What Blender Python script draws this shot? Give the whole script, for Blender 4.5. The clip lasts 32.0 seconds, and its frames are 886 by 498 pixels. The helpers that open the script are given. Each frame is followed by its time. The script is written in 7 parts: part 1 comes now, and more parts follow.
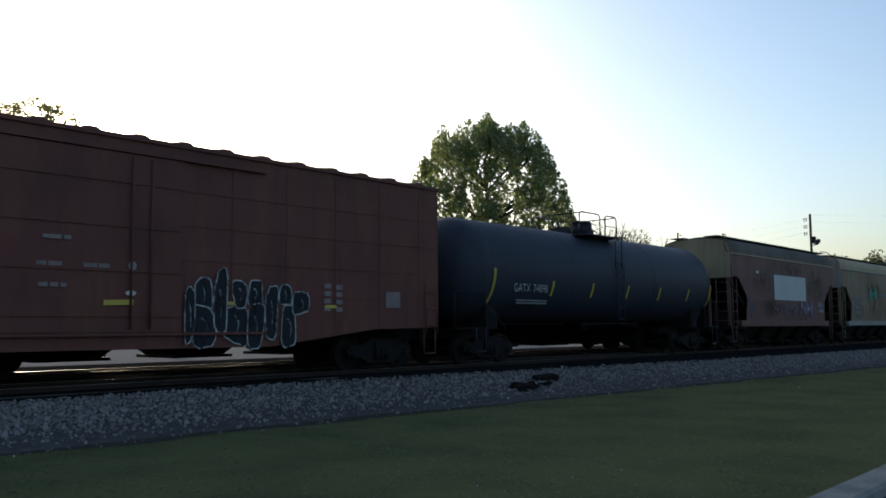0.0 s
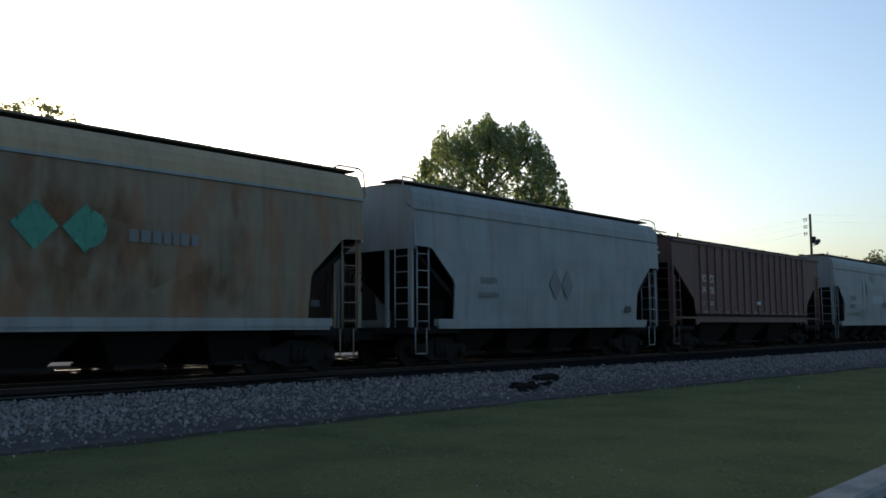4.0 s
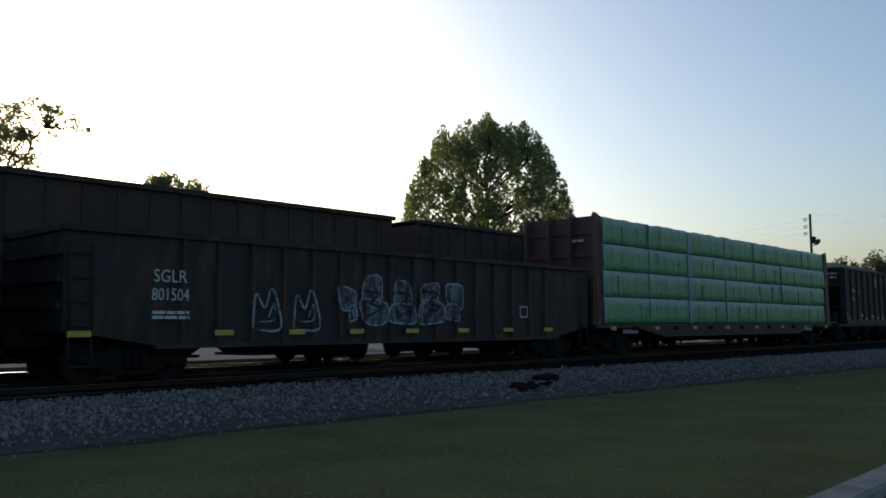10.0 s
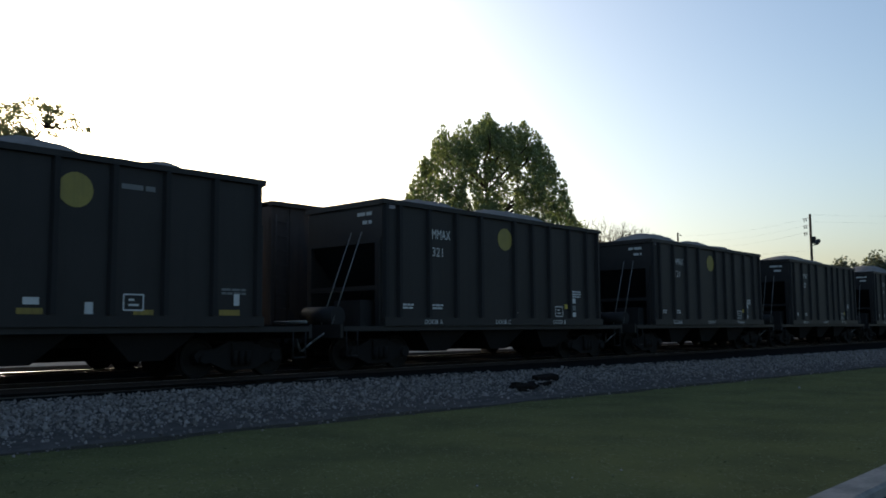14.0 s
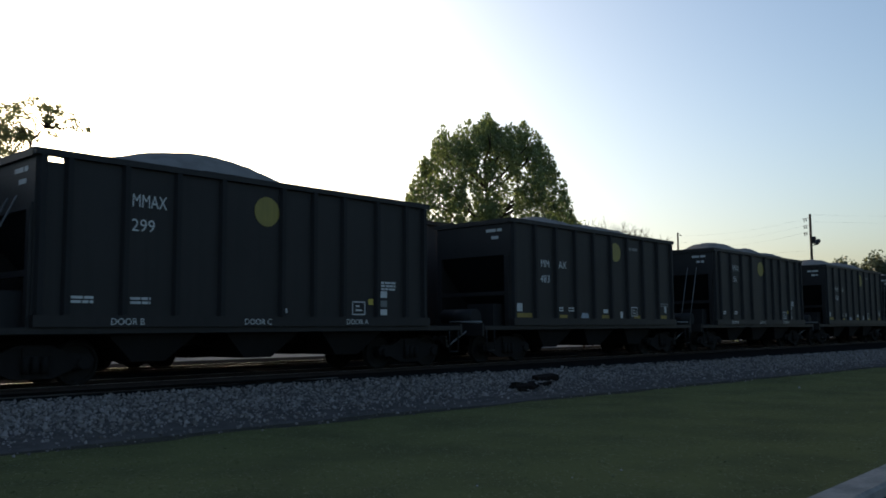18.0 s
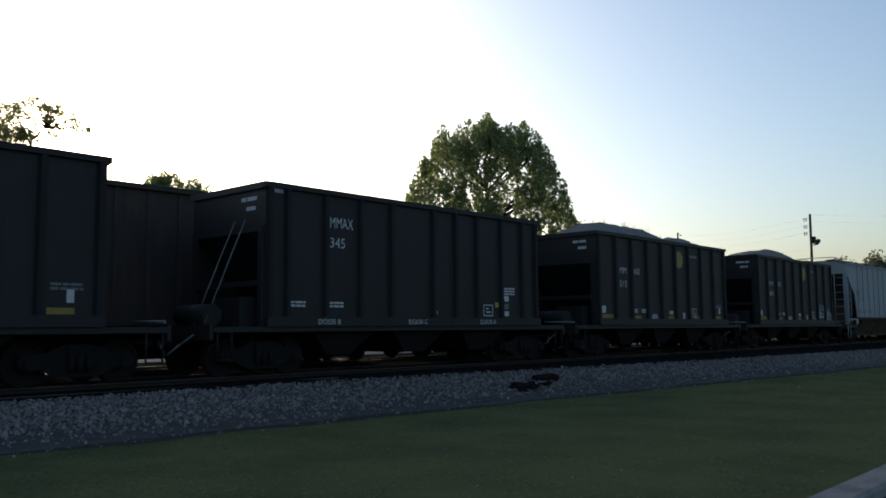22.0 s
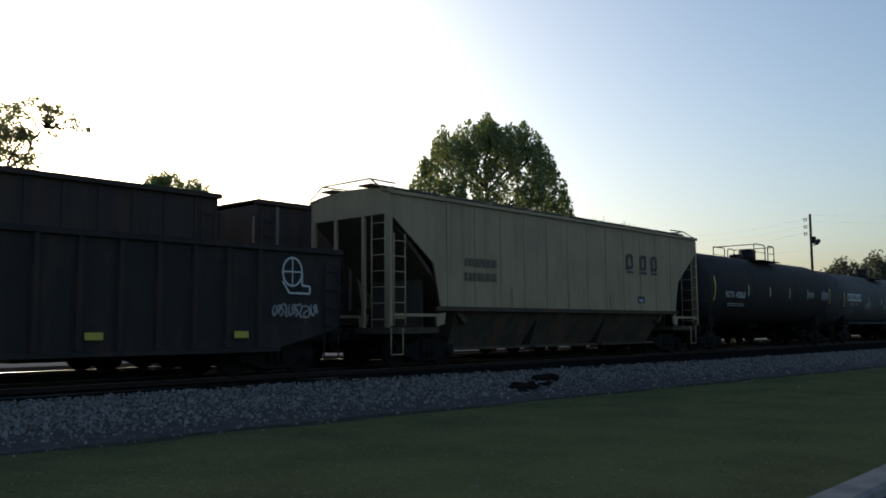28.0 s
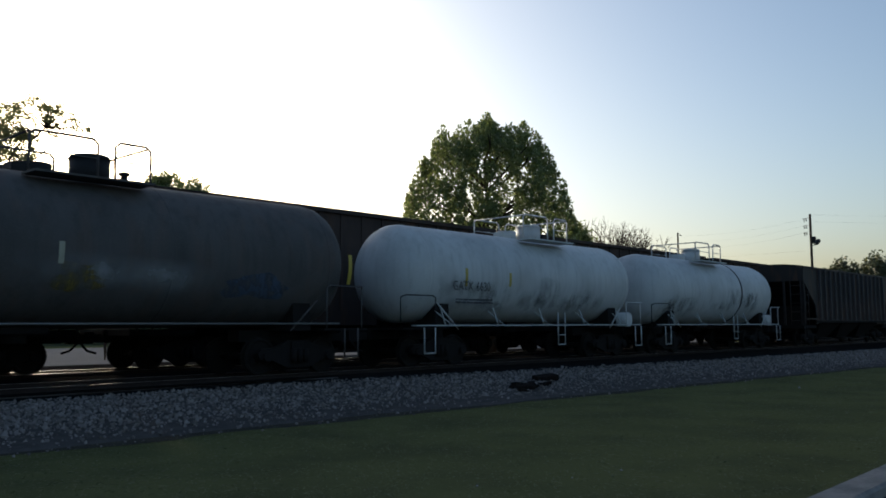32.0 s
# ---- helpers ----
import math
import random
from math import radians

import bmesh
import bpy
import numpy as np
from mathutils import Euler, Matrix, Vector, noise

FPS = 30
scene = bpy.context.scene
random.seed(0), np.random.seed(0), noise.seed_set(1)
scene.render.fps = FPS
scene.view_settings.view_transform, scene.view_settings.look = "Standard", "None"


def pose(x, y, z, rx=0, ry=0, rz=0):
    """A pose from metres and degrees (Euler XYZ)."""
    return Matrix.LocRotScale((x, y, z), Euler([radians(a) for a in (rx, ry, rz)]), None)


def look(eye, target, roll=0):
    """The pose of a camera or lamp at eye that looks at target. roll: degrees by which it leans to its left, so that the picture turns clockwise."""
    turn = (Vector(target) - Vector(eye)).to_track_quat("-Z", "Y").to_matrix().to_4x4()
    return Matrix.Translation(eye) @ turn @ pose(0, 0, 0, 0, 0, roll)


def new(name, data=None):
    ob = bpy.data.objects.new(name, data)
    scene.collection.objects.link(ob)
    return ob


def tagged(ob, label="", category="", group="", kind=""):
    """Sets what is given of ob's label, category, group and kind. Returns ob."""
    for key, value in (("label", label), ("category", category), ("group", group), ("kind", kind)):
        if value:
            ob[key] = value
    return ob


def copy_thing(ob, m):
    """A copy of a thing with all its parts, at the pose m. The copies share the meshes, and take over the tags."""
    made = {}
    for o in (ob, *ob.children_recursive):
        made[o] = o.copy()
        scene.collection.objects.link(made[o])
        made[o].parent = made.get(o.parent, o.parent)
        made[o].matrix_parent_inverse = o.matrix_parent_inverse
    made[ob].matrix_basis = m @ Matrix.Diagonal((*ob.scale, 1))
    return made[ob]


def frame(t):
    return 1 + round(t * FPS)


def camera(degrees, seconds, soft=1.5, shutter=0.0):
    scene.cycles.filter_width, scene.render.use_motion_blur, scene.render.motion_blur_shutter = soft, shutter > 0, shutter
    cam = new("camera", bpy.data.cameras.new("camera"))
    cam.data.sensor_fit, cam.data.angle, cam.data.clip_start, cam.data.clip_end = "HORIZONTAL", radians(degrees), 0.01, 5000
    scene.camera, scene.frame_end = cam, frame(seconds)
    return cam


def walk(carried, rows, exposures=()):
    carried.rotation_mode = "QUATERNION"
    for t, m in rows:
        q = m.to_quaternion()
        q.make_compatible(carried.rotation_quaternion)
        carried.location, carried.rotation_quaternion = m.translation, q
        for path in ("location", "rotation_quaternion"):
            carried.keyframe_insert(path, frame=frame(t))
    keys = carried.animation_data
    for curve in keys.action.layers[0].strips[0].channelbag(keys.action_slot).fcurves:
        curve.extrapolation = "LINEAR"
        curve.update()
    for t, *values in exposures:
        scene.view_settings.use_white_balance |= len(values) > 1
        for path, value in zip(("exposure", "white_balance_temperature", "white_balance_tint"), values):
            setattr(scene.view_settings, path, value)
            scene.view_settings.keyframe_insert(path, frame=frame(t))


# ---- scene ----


# ------------------------------------------------------------------ camera
EYE = Vector((0, 0, 1.53))
AIM = EYE + Vector((0.7369, 0.6695, 0.0932)) * 20
cam = camera(55.2, 32.0, soft=1.7, shutter=0.06)
walk(cam, [(0, look(EYE, AIM, -0.42)), (32, look(EYE, AIM, -0.42))], exposures=[
    (0, 1.28), (1, 1.15), (2, 1.08), (2.6, 1.16), (3.2, 1.32), (8.2, 1.22), (8.7, 1.05), (9.1, 0.85), (11, 0.80), (11.6, 0.95),
    (12.2, 1.08), (14.5, 1.0), (16.8, 0.95), (21, 1.0), (25.5, 1.0), (27.2, 0.85), (28.4, 0.82), (29, 0.98), (30, 0.98), (30.8, 0.85), (32, 0.80)])

# ------------------------------------------------------------------ light
SUN_WAY = Vector((0.3238, 0.9249, 0.2000))
world = bpy.data.worlds.new("evening_sky")
scene.world = world
world.use_nodes = True
wn = world.node_tree.nodes
wn.clear()
sky = wn.new("ShaderNodeTexSky")
sky.sky_type = "NISHITA"
sky.sun_disc = False
sky.sun_elevation = math.asin(SUN_WAY.z)
sky.sun_rotation = math.atan2(SUN_WAY.x, SUN_WAY.y)
sky.air_density, sky.dust_density, sky.ozone_density = 1.0, 3.0, 2.55
bg = wn.new("ShaderNodeBackground")
bg.inputs["Strength"].default_value = 0.109
wo = wn.new("ShaderNodeOutputWorld")
world.node_tree.links.new(sky.outputs[0], bg.inputs[0])
world.node_tree.links.new(bg.outputs[0], wo.inputs[0])
sun_data = bpy.data.lights.new("sun", "SUN")
sun_data.energy, sun_data.angle, sun_data.color = 2.2, radians(3.0), (1.0, 0.86, 0.68)
sun = new("sun", sun_data)
sun.matrix_world = look(SUN_WAY * 200, (0, 0, 0))

# ------------------------------------------------------------------ materials
MATS = {}


def paint(name, rgb, rough=0.55, metal=0.0, grime=0.35, streak=0.35, scale=1.0, rust=0.0, bump=0.15, spec=None):
    """Weathered paint or bare surface: blotches, vertical streaks, fine grain."""
    if name in MATS:
        return MATS[name]
    m = bpy.data.materials.new(name)
    m.use_nodes = True
    nt = m.node_tree
    n, l = nt.nodes, nt.links
    b = n["Principled BSDF"]
    co = n.new("ShaderNodeTexCoord")
    big = n.new("ShaderNodeTexNoise")
    big.inputs["Scale"].default_value, big.inputs["Detail"].default_value = 0.7 * scale, 6
    mp = n.new("ShaderNodeMapping")
    mp.inputs["Scale"].default_value = (5 * scale, 5 * scale, 0.35 * scale)
    st = n.new("ShaderNodeTexNoise")
    st.inputs["Scale"].default_value, st.inputs["Detail"].default_value = 1.0, 5
    fine = n.new("ShaderNodeTexNoise")
    fine.inputs["Scale"].default_value, fine.inputs["Detail"].default_value = 22 * scale, 4
    for t in (big, fine):
        l.new(co.outputs["Object"], t.inputs["Vector"])
    l.new(co.outputs["Object"], mp.inputs["Vector"])
    l.new(mp.outputs[0], st.inputs["Vector"])

    def ramp(src, lo, hi):
        r = n.new("ShaderNodeValToRGB")
        r.color_ramp.elements[0].position, r.color_ramp.elements[1].position = lo, hi
        l.new(src.outputs[0], r.inputs[0])
        return r

    def mix(fac, k, a, c):
        x = n.new("ShaderNodeMix")
        x.data_type = "RGBA"
        f = n.new("ShaderNodeMath")
        f.operation = "MULTIPLY"
        f.inputs[1].default_value = k
        l.new(fac.outputs[0], f.inputs[0])
        l.new(f.outputs[0], x.inputs["Factor"])
        if isinstance(a, tuple):
            x.inputs["A"].default_value = (*a, 1)
        else:
            l.new(a, x.inputs["A"])
        x.inputs["B"].default_value = (*c, 1)
        return x.outputs["Result"]

    dark = tuple(c * 0.35 + min(0.012, 0.25 * c) for c in rgb)
    pale = tuple(min(1, c * 1.25 + min(0.03, 0.4 * c)) for c in rgb)
    c = mix(ramp(big, 0.42, 0.68), grime, rgb, dark)
    c = mix(ramp(st, 0.48, 0.72), streak, c, dark)
    c = mix(ramp(fine, 0.5, 0.75), 0.25, c, pale)
    if rust:
        rn = n.new("ShaderNodeTexNoise")
        rn.inputs["Scale"].default_value, rn.inputs["Detail"].default_value = 1.3, 8
        m2 = n.new("ShaderNodeMapping")
        m2.inputs["Location"].default_value, m2.inputs["Scale"].default_value = (7, 3, 5), (1.6, 1.6, 0.4)
        l.new(co.outputs["Object"], m2.inputs["Vector"])
        l.new(m2.outputs[0], rn.inputs["Vector"])
        c = mix(ramp(rn, 0.5, 0.62), rust, c, (0.20, 0.085, 0.035))
    l.new(c, b.inputs["Base Color"])
    b.inputs["Metallic"].default_value = metal
    b.inputs["Specular IOR Level"].default_value = spec if spec is not None else (0.5 if rough < 0.7 else 0.0)
    rr = n.new("ShaderNodeMapRange")
    rr.inputs["To Min"].default_value, rr.inputs["To Max"].default_value = rough - 0.12, min(1, rough + 0.2)
    l.new(fine.outputs[0], rr.inputs[0])
    l.new(rr.outputs[0], b.inputs["Roughness"])
    if bump:
        bp = n.new("ShaderNodeBump")
        bp.inputs["Strength"].default_value, bp.inputs["Distance"].default_value = bump, 0.01
        l.new(fine.outputs[0], bp.inputs["Height"])
        l.new(bp.outputs[0], b.inputs["Normal"])
    MATS[name] = m
    return m


def spray(name, rgb, cover=0.7, soft=False):
    """Thin worn spray paint that lets the car's own paint show through."""
    m = paint(name, rgb, 0.65, 0, 0.45, 0.35, 2.5, bump=0, spec=0.15)
    n, l = m.node_tree.nodes, m.node_tree.links
    co = n.new("ShaderNodeTexCoord")
    worn = n.new("ShaderNodeTexNoise")
    worn.inputs["Scale"].default_value, worn.inputs["Detail"].default_value, worn.inputs["Roughness"].default_value = (1.6, 5, 0.5) if soft else (3.2, 9, 0.72)
    mp = n.new("ShaderNodeMapping")
    mp.inputs["Scale"].default_value = (1.7, 1.7, 0.8)
    l.new(co.outputs["Object"], mp.inputs["Vector"])
    l.new(mp.outputs[0], worn.inputs["Vector"])
    r = n.new("ShaderNodeMapRange")
    r.inputs["From Min"].default_value, r.inputs["From Max"].default_value = 0.66 - 0.42 * cover, (1.05 if soft else 0.86) - 0.42 * cover
    l.new(worn.outputs[0], r.inputs[0])
    if soft:
        # fades out towards the rim of the stain
        mid = n.new("ShaderNodeMapping")
        mid.vector_type = "POINT"
        mid.inputs["Location"].default_value, mid.inputs["Scale"].default_value = (-1, 0, -1), (2, 0, 2)
        ball = n.new("ShaderNodeTexGradient")
        ball.gradient_type = "SPHERICAL"
        fade = n.new("ShaderNodeMath")
        fade.operation = "MULTIPLY"
        l.new(co.outputs["Generated"], mid.inputs["Vector"])
        l.new(mid.outputs[0], ball.inputs[0])
        l.new(ball.outputs[1], fade.inputs[0])
        l.new(r.outputs[0], fade.inputs[1])
        r = fade
    clear = n.new("ShaderNodeBsdfTransparent")
    mx = n.new("ShaderNodeMixShader")
    l.new(r.outputs[0], mx.inputs[0])
    l.new(clear.outputs[0], mx.inputs[1])
    l.new(n["Principled BSDF"].outputs[0], mx.inputs[2])
    l.new(mx.outputs[0], n["Material Output"].inputs[0])
    return m


def leaf_material(name, rgb, back, thin=0.4):
    m = bpy.data.materials.new(name)
    m.use_nodes = True
    n, l = m.node_tree.nodes, m.node_tree.links
    b = n["Principled BSDF"]
    gi = n.new("ShaderNodeNewGeometry")
    hue = n.new("ShaderNodeMix")
    hue.data_type = "RGBA"
    hue.inputs["A"].default_value = (*[c * 0.6 for c in rgb], 1)
    hue.inputs["B"].default_value = (*[min(1, c * 1.5) for c in rgb], 1)
    l.new(gi.outputs["Random Per Island"], hue.inputs["Factor"])
    l.new(hue.outputs["Result"], b.inputs["Base Color"])
    b.inputs["Roughness"].default_value = 0.5
    tr = n.new("ShaderNodeBsdfTranslucent")
    tr.inputs[0].default_value = (*back, 1)
    mx = n.new("ShaderNodeMixShader")
    mx.inputs[0].default_value = thin
    l.new(b.outputs[0], mx.inputs[1])
    l.new(tr.outputs[0], mx.inputs[2])
    l.new(mx.outputs[0], n["Material Output"].inputs[0])
    return m


BLACK = paint("black_iron", (0.015, 0.015, 0.016), 0.6, 0.1, 0.3, 0.3, spec=0.3)
UNDER = paint("greasy_underframe", (0.016, 0.0145, 0.014), 0.78, 0.0, 0.5, 0.3, spec=0.08)
WHEEL = paint("worn_wheel_steel", (0.015, 0.0135, 0.0125), 0.7, 0.0, 0.4, 0.2, 2, spec=0.1)
BROWN = paint("boxcar_brown", (0.128, 0.041, 0.032), 0.62, 0, 0.45, 0.4, rust=0.2, spec=0.3)
MAROON = paint("faded_oxide_red", (0.098, 0.043, 0.037), 0.6, 0, 0.35, 0.45, rust=0.2)
REDHOP = paint("weathered_red_grey", (0.128, 0.054, 0.047), 0.65, 0, 0.55, 0.5, rust=0.3)
TANHOP = paint("rust_stained_tan", (0.19, 0.14, 0.088), 0.65, 0, 0.35, 0.5, rust=0.65)
PALEBLUE = paint("pale_grey_blue", (0.22, 0.233, 0.228), 0.62, 0, 0.30, 0.34, rust=0.12)
PALEGREY = paint("pale_grey", (0.275, 0.292, 0.288), 0.62, 0, 0.2, 0.28, rust=0.08)
CREAM = paint("cream_grey", (0.331, 0.247, 0.144), 0.6, 0, 0.3, 0.35, rust=0.12)
DARKSILL = paint("dark_brown_sill", (0.030, 0.021, 0.019), 0.65, 0, 0.4, 0.4)
ROOFG = paint("sooty_roof", (0.16, 0.14, 0.12), 0.75, 0, 0.5, 0.3)
NAVY = paint("dark_blue_tank", (0.030, 0.035, 0.048), 0.55, 0, 0.35, 0.3, spec=0.2)
TANKBLACK = paint("black_tank", (0.033, 0.030, 0.029), 0.72, 0, 0.4, 0.4, rust=0.05, spec=0.12)
TANKGREY = paint("dark_grey_tank", (0.095, 0.090, 0.088), 0.68, 0, 0.45, 0.5, rust=0.08, spec=0.15)
WHITE = paint("white_tank", (0.50, 0.515, 0.51), 0.5, 0, 0.35, 0.3, rust=0.04)
COALBLUE = paint("dark_slate_hopper", (0.0215, 0.0195, 0.019), 0.5, 0, 0.45, 0.5, spec=0.25)
COALRIB = paint("scuffed_hopper_posts", (0.018, 0.017, 0.0175), 0.6, 0, 0.4, 0.4, spec=0.2)
GONDB = paint("dark_gondola", (0.027, 0.024, 0.0235), 0.55, 0, 0.5, 0.5, rust=0.18, spec=0.25)
FARBROWN = paint("far_hopper_brown", (0.060, 0.045, 0.040), 0.65, 0, 0.45, 0.5, rust=0.12, spec=0.1)
FARPOST = paint("far_pale_post", (0.16, 0.135, 0.115), 0.6)
LETTER = paint("white_lettering", (0.50, 0.50, 0.485), 0.55, 0, 0.15, 0.2, 2, bump=0)
DIMLETTER = paint("faded_lettering", (0.29, 0.285, 0.275), 0.6, 0, 0.4, 0.5, 2, bump=0)
INK = paint("black_lettering", (0.03, 0.03, 0.035), 0.55, 0, 0.1, 0.2, 2, bump=0)
YELLOW = paint("reflective_yellow", (0.44, 0.335, 0.045), 0.4, 0, 0.2, 0.2, 2, bump=0)
TEAL = spray("teal_spray", (0.085, 0.235, 0.235), 0.78)
PINK = spray("pink_spray", (0.36, 0.16, 0.25), 0.7)
PALESPRAY = spray("pale_spray", (0.30, 0.33, 0.36), 0.78)
WHITESPRAY = spray("white_spray", (0.50, 0.52, 0.51), 0.72)
BLACKSPRAY = spray("black_spray", (0.02, 0.022, 0.026), 1.0)
BLUESPRAY = spray("dull_blue_spray", (0.075, 0.10, 0.145), 0.75)
SOOT = spray("soot_smudge", (0.13, 0.135, 0.135), 0.7, True)
TANWASH = spray("tan_wash", (0.21, 0.17, 0.115), 0.85, True)
RUSTWASH = spray("rust_wash", (0.19, 0.095, 0.045), 0.75, True)
BROWNWASH = spray("brown_wash", (0.05, 0.032, 0.027), 0.75, True)
DULLYELLOW = paint("grimy_yellow_plate", (0.25, 0.175, 0.03), 0.6, 0, 0.4, 0.5, 3, bump=0)
REFLECT = paint("worn_pale_reflector", (0.40, 0.39, 0.30), 0.5, 0, 0.3, 0.3, 3, bump=0)
DOT = paint("faded_yellow_dot", (0.24, 0.19, 0.035), 0.5, 0, 0.4, 0.3, 2, bump=0)
FADEDMARK = paint("dim_stencil_mark", (0.20, 0.155, 0.145), 0.6, 0, 0.4, 0.5, 2, bump=0)
FADEDINK = paint("faded_brown_lettering", (0.125, 0.098, 0.065), 0.6, 0, 0.3, 0.4, 2, bump=0)
GREYWASH = spray("grey_wash", (0.26, 0.27, 0.265), 0.62, True)
OVERSPRAY = spray("painted_over_patch", (0.30, 0.31, 0.32), 1.0, True)
YELLOWSPRAY = spray("yellow_spray", (0.17, 0.13, 0.04), 0.6)
TEALTHIN = spray("thin_teal_spray", (0.07, 0.165, 0.165), 0.5)
PALESPRAY_THIN = spray("thin_pale_spray", (0.17, 0.19, 0.21), 0.62)
LAVENDER_PALE = spray("pale_lavender_spray", (0.27, 0.25, 0.31), 0.85)
LAVENDER = spray("lavender_spray", (0.16, 0.155, 0.20), 0.6)
GREENLOGO = spray("green_emblem", (0.075, 0.25, 0.175), 0.95)
SLATE = paint("slate_emblem", (0.13, 0.135, 0.135), 0.5, 0, 0.2, 0.2, 2, bump=0)
PATCH = paint("pale_patch", (0.38, 0.41, 0.41), 0.5, 0, 0.12, 0.2, bump=0)
REDMARK = paint("faded_red_mark", (0.42, 0.12, 0.10), 0.5, bump=0)
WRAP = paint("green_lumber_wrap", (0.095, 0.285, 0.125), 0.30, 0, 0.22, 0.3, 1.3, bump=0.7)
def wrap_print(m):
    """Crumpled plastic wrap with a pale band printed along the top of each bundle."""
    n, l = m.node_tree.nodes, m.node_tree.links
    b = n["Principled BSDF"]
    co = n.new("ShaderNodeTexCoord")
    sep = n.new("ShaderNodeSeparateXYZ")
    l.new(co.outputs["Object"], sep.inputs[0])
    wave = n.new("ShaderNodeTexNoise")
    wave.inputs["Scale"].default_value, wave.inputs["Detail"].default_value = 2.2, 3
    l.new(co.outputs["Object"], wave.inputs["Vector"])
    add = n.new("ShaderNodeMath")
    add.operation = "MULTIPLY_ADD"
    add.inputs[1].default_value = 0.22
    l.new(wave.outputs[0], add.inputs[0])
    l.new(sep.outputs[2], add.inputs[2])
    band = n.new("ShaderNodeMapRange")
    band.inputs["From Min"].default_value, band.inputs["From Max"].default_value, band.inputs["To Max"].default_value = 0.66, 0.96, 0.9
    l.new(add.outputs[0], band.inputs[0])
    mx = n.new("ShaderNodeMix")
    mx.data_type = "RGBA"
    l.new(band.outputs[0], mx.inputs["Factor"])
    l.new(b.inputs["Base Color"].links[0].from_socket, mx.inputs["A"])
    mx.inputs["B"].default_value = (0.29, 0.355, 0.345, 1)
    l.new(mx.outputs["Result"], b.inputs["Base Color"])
    mp = n.new("ShaderNodeMapping")
    mp.inputs["Rotation"].default_value, mp.inputs["Scale"].default_value = (0, 0.6, 0), (5.0, 1, 1.6)
    l.new(co.outputs["Object"], mp.inputs["Vector"])
    crease = n.new("ShaderNodeTexNoise")
    crease.inputs["Scale"].default_value, crease.inputs["Detail"].default_value, crease.inputs["Distortion"].default_value = 1.3, 4, 0.8
    l.new(mp.outputs[0], crease.inputs["Vector"])
    bp = n.new("ShaderNodeBump")
    bp.inputs["Strength"].default_value, bp.inputs["Distance"].default_value = 0.9, 0.09
    l.new(crease.outputs[0], bp.inputs["Height"])
    l.new(bp.outputs[0], b.inputs["Normal"].links[0].from_node.inputs["Normal"])


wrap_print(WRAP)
WRAPEND = paint("grey_wrap_edge", (0.20, 0.25, 0.27), 0.4, 0, 0.25, 0.3, 2)
GRAVEL = paint("crushed_stone_load", (0.20, 0.19, 0.18), 0.9, 0, 0.4, 0.0, 4, bump=0.8)
RAILM = paint("rail_steel", (0.035, 0.027, 0.024), 0.7, 0.0, 0.4, 0.2, 2, spec=0.1)
SHINE = paint("polished_rail_head", (0.22, 0.20, 0.19), 0.42, 0.9, 0.3, 0.2, 2, bump=0)
TIE = paint("creosoted_tie", (0.022, 0.018, 0.016), 0.85, 0, 0.4, 0.3, 3)
DIRT = paint("trodden_dirt", (0.060, 0.055, 0.045), 0.9, 0, 0.4, 0.0, 4, bump=0.6)
STONE = paint("ballast_stone", (0.22, 0.215, 0.21), 0.85, 0, 0.35, 0.0, 5)
BED = paint("ballast_bed", (0.088, 0.081, 0.077), 0.9, 0, 0.45, 0.0, 6, bump=1.0)
GRASS = paint("mown_grass_ground", (0.104, 0.110, 0.048), 0.9, 0, 0.5, 0.0, 1.0, bump=0.5)
CONC = paint("weathered_kerb", (0.27, 0.255, 0.235), 0.85, 0, 0.5, 0.3, 4, bump=0.7)
ASPH = paint("asphalt", (0.055, 0.055, 0.057), 0.9, 0, 0.3, 0.0, 3, bump=0.5)
# fouled ballast taken down to near black, so its colour carries the trains' shade
FOULSHADE = paint("fouled_shaded_ground", (0.015, 0.014, 0.0135), 0.95, 0, 0.4, 0.0, 5, bump=0.8)
PALEROAD = paint("sunlit_gravel_road", (0.17, 0.168, 0.165), 0.9, 0, 0.2, 0.0, 2)
BARK = paint("bark", (0.085, 0.065, 0.05), 0.9, 0, 0.4, 0.3, 3, bump=0.6)
POLE = paint("pole_wood", (0.10, 0.075, 0.055), 0.85, 0, 0.3, 0.3, 3)
BRICKRED = paint("house_red_roof", (0.22, 0.085, 0.06), 0.8)
LEAF = leaf_material("leaves", (0.115, 0.145, 0.06), (0.23, 0.28, 0.085), 0.42)
LEAF2 = leaf_material("far_leaves", (0.078, 0.094, 0.055), (0.11, 0.12, 0.06))
GRASSBLADE = leaf_material("grass_blades", (0.094, 0.109, 0.040), (0.10, 0.12, 0.038))
# leaf copy with more, paler translucence: the low sun's glare put into the material
LEAFSUN = leaf_material("glare_paled_leaves", (0.11, 0.12, 0.06), (0.30, 0.30, 0.13), 0.6)


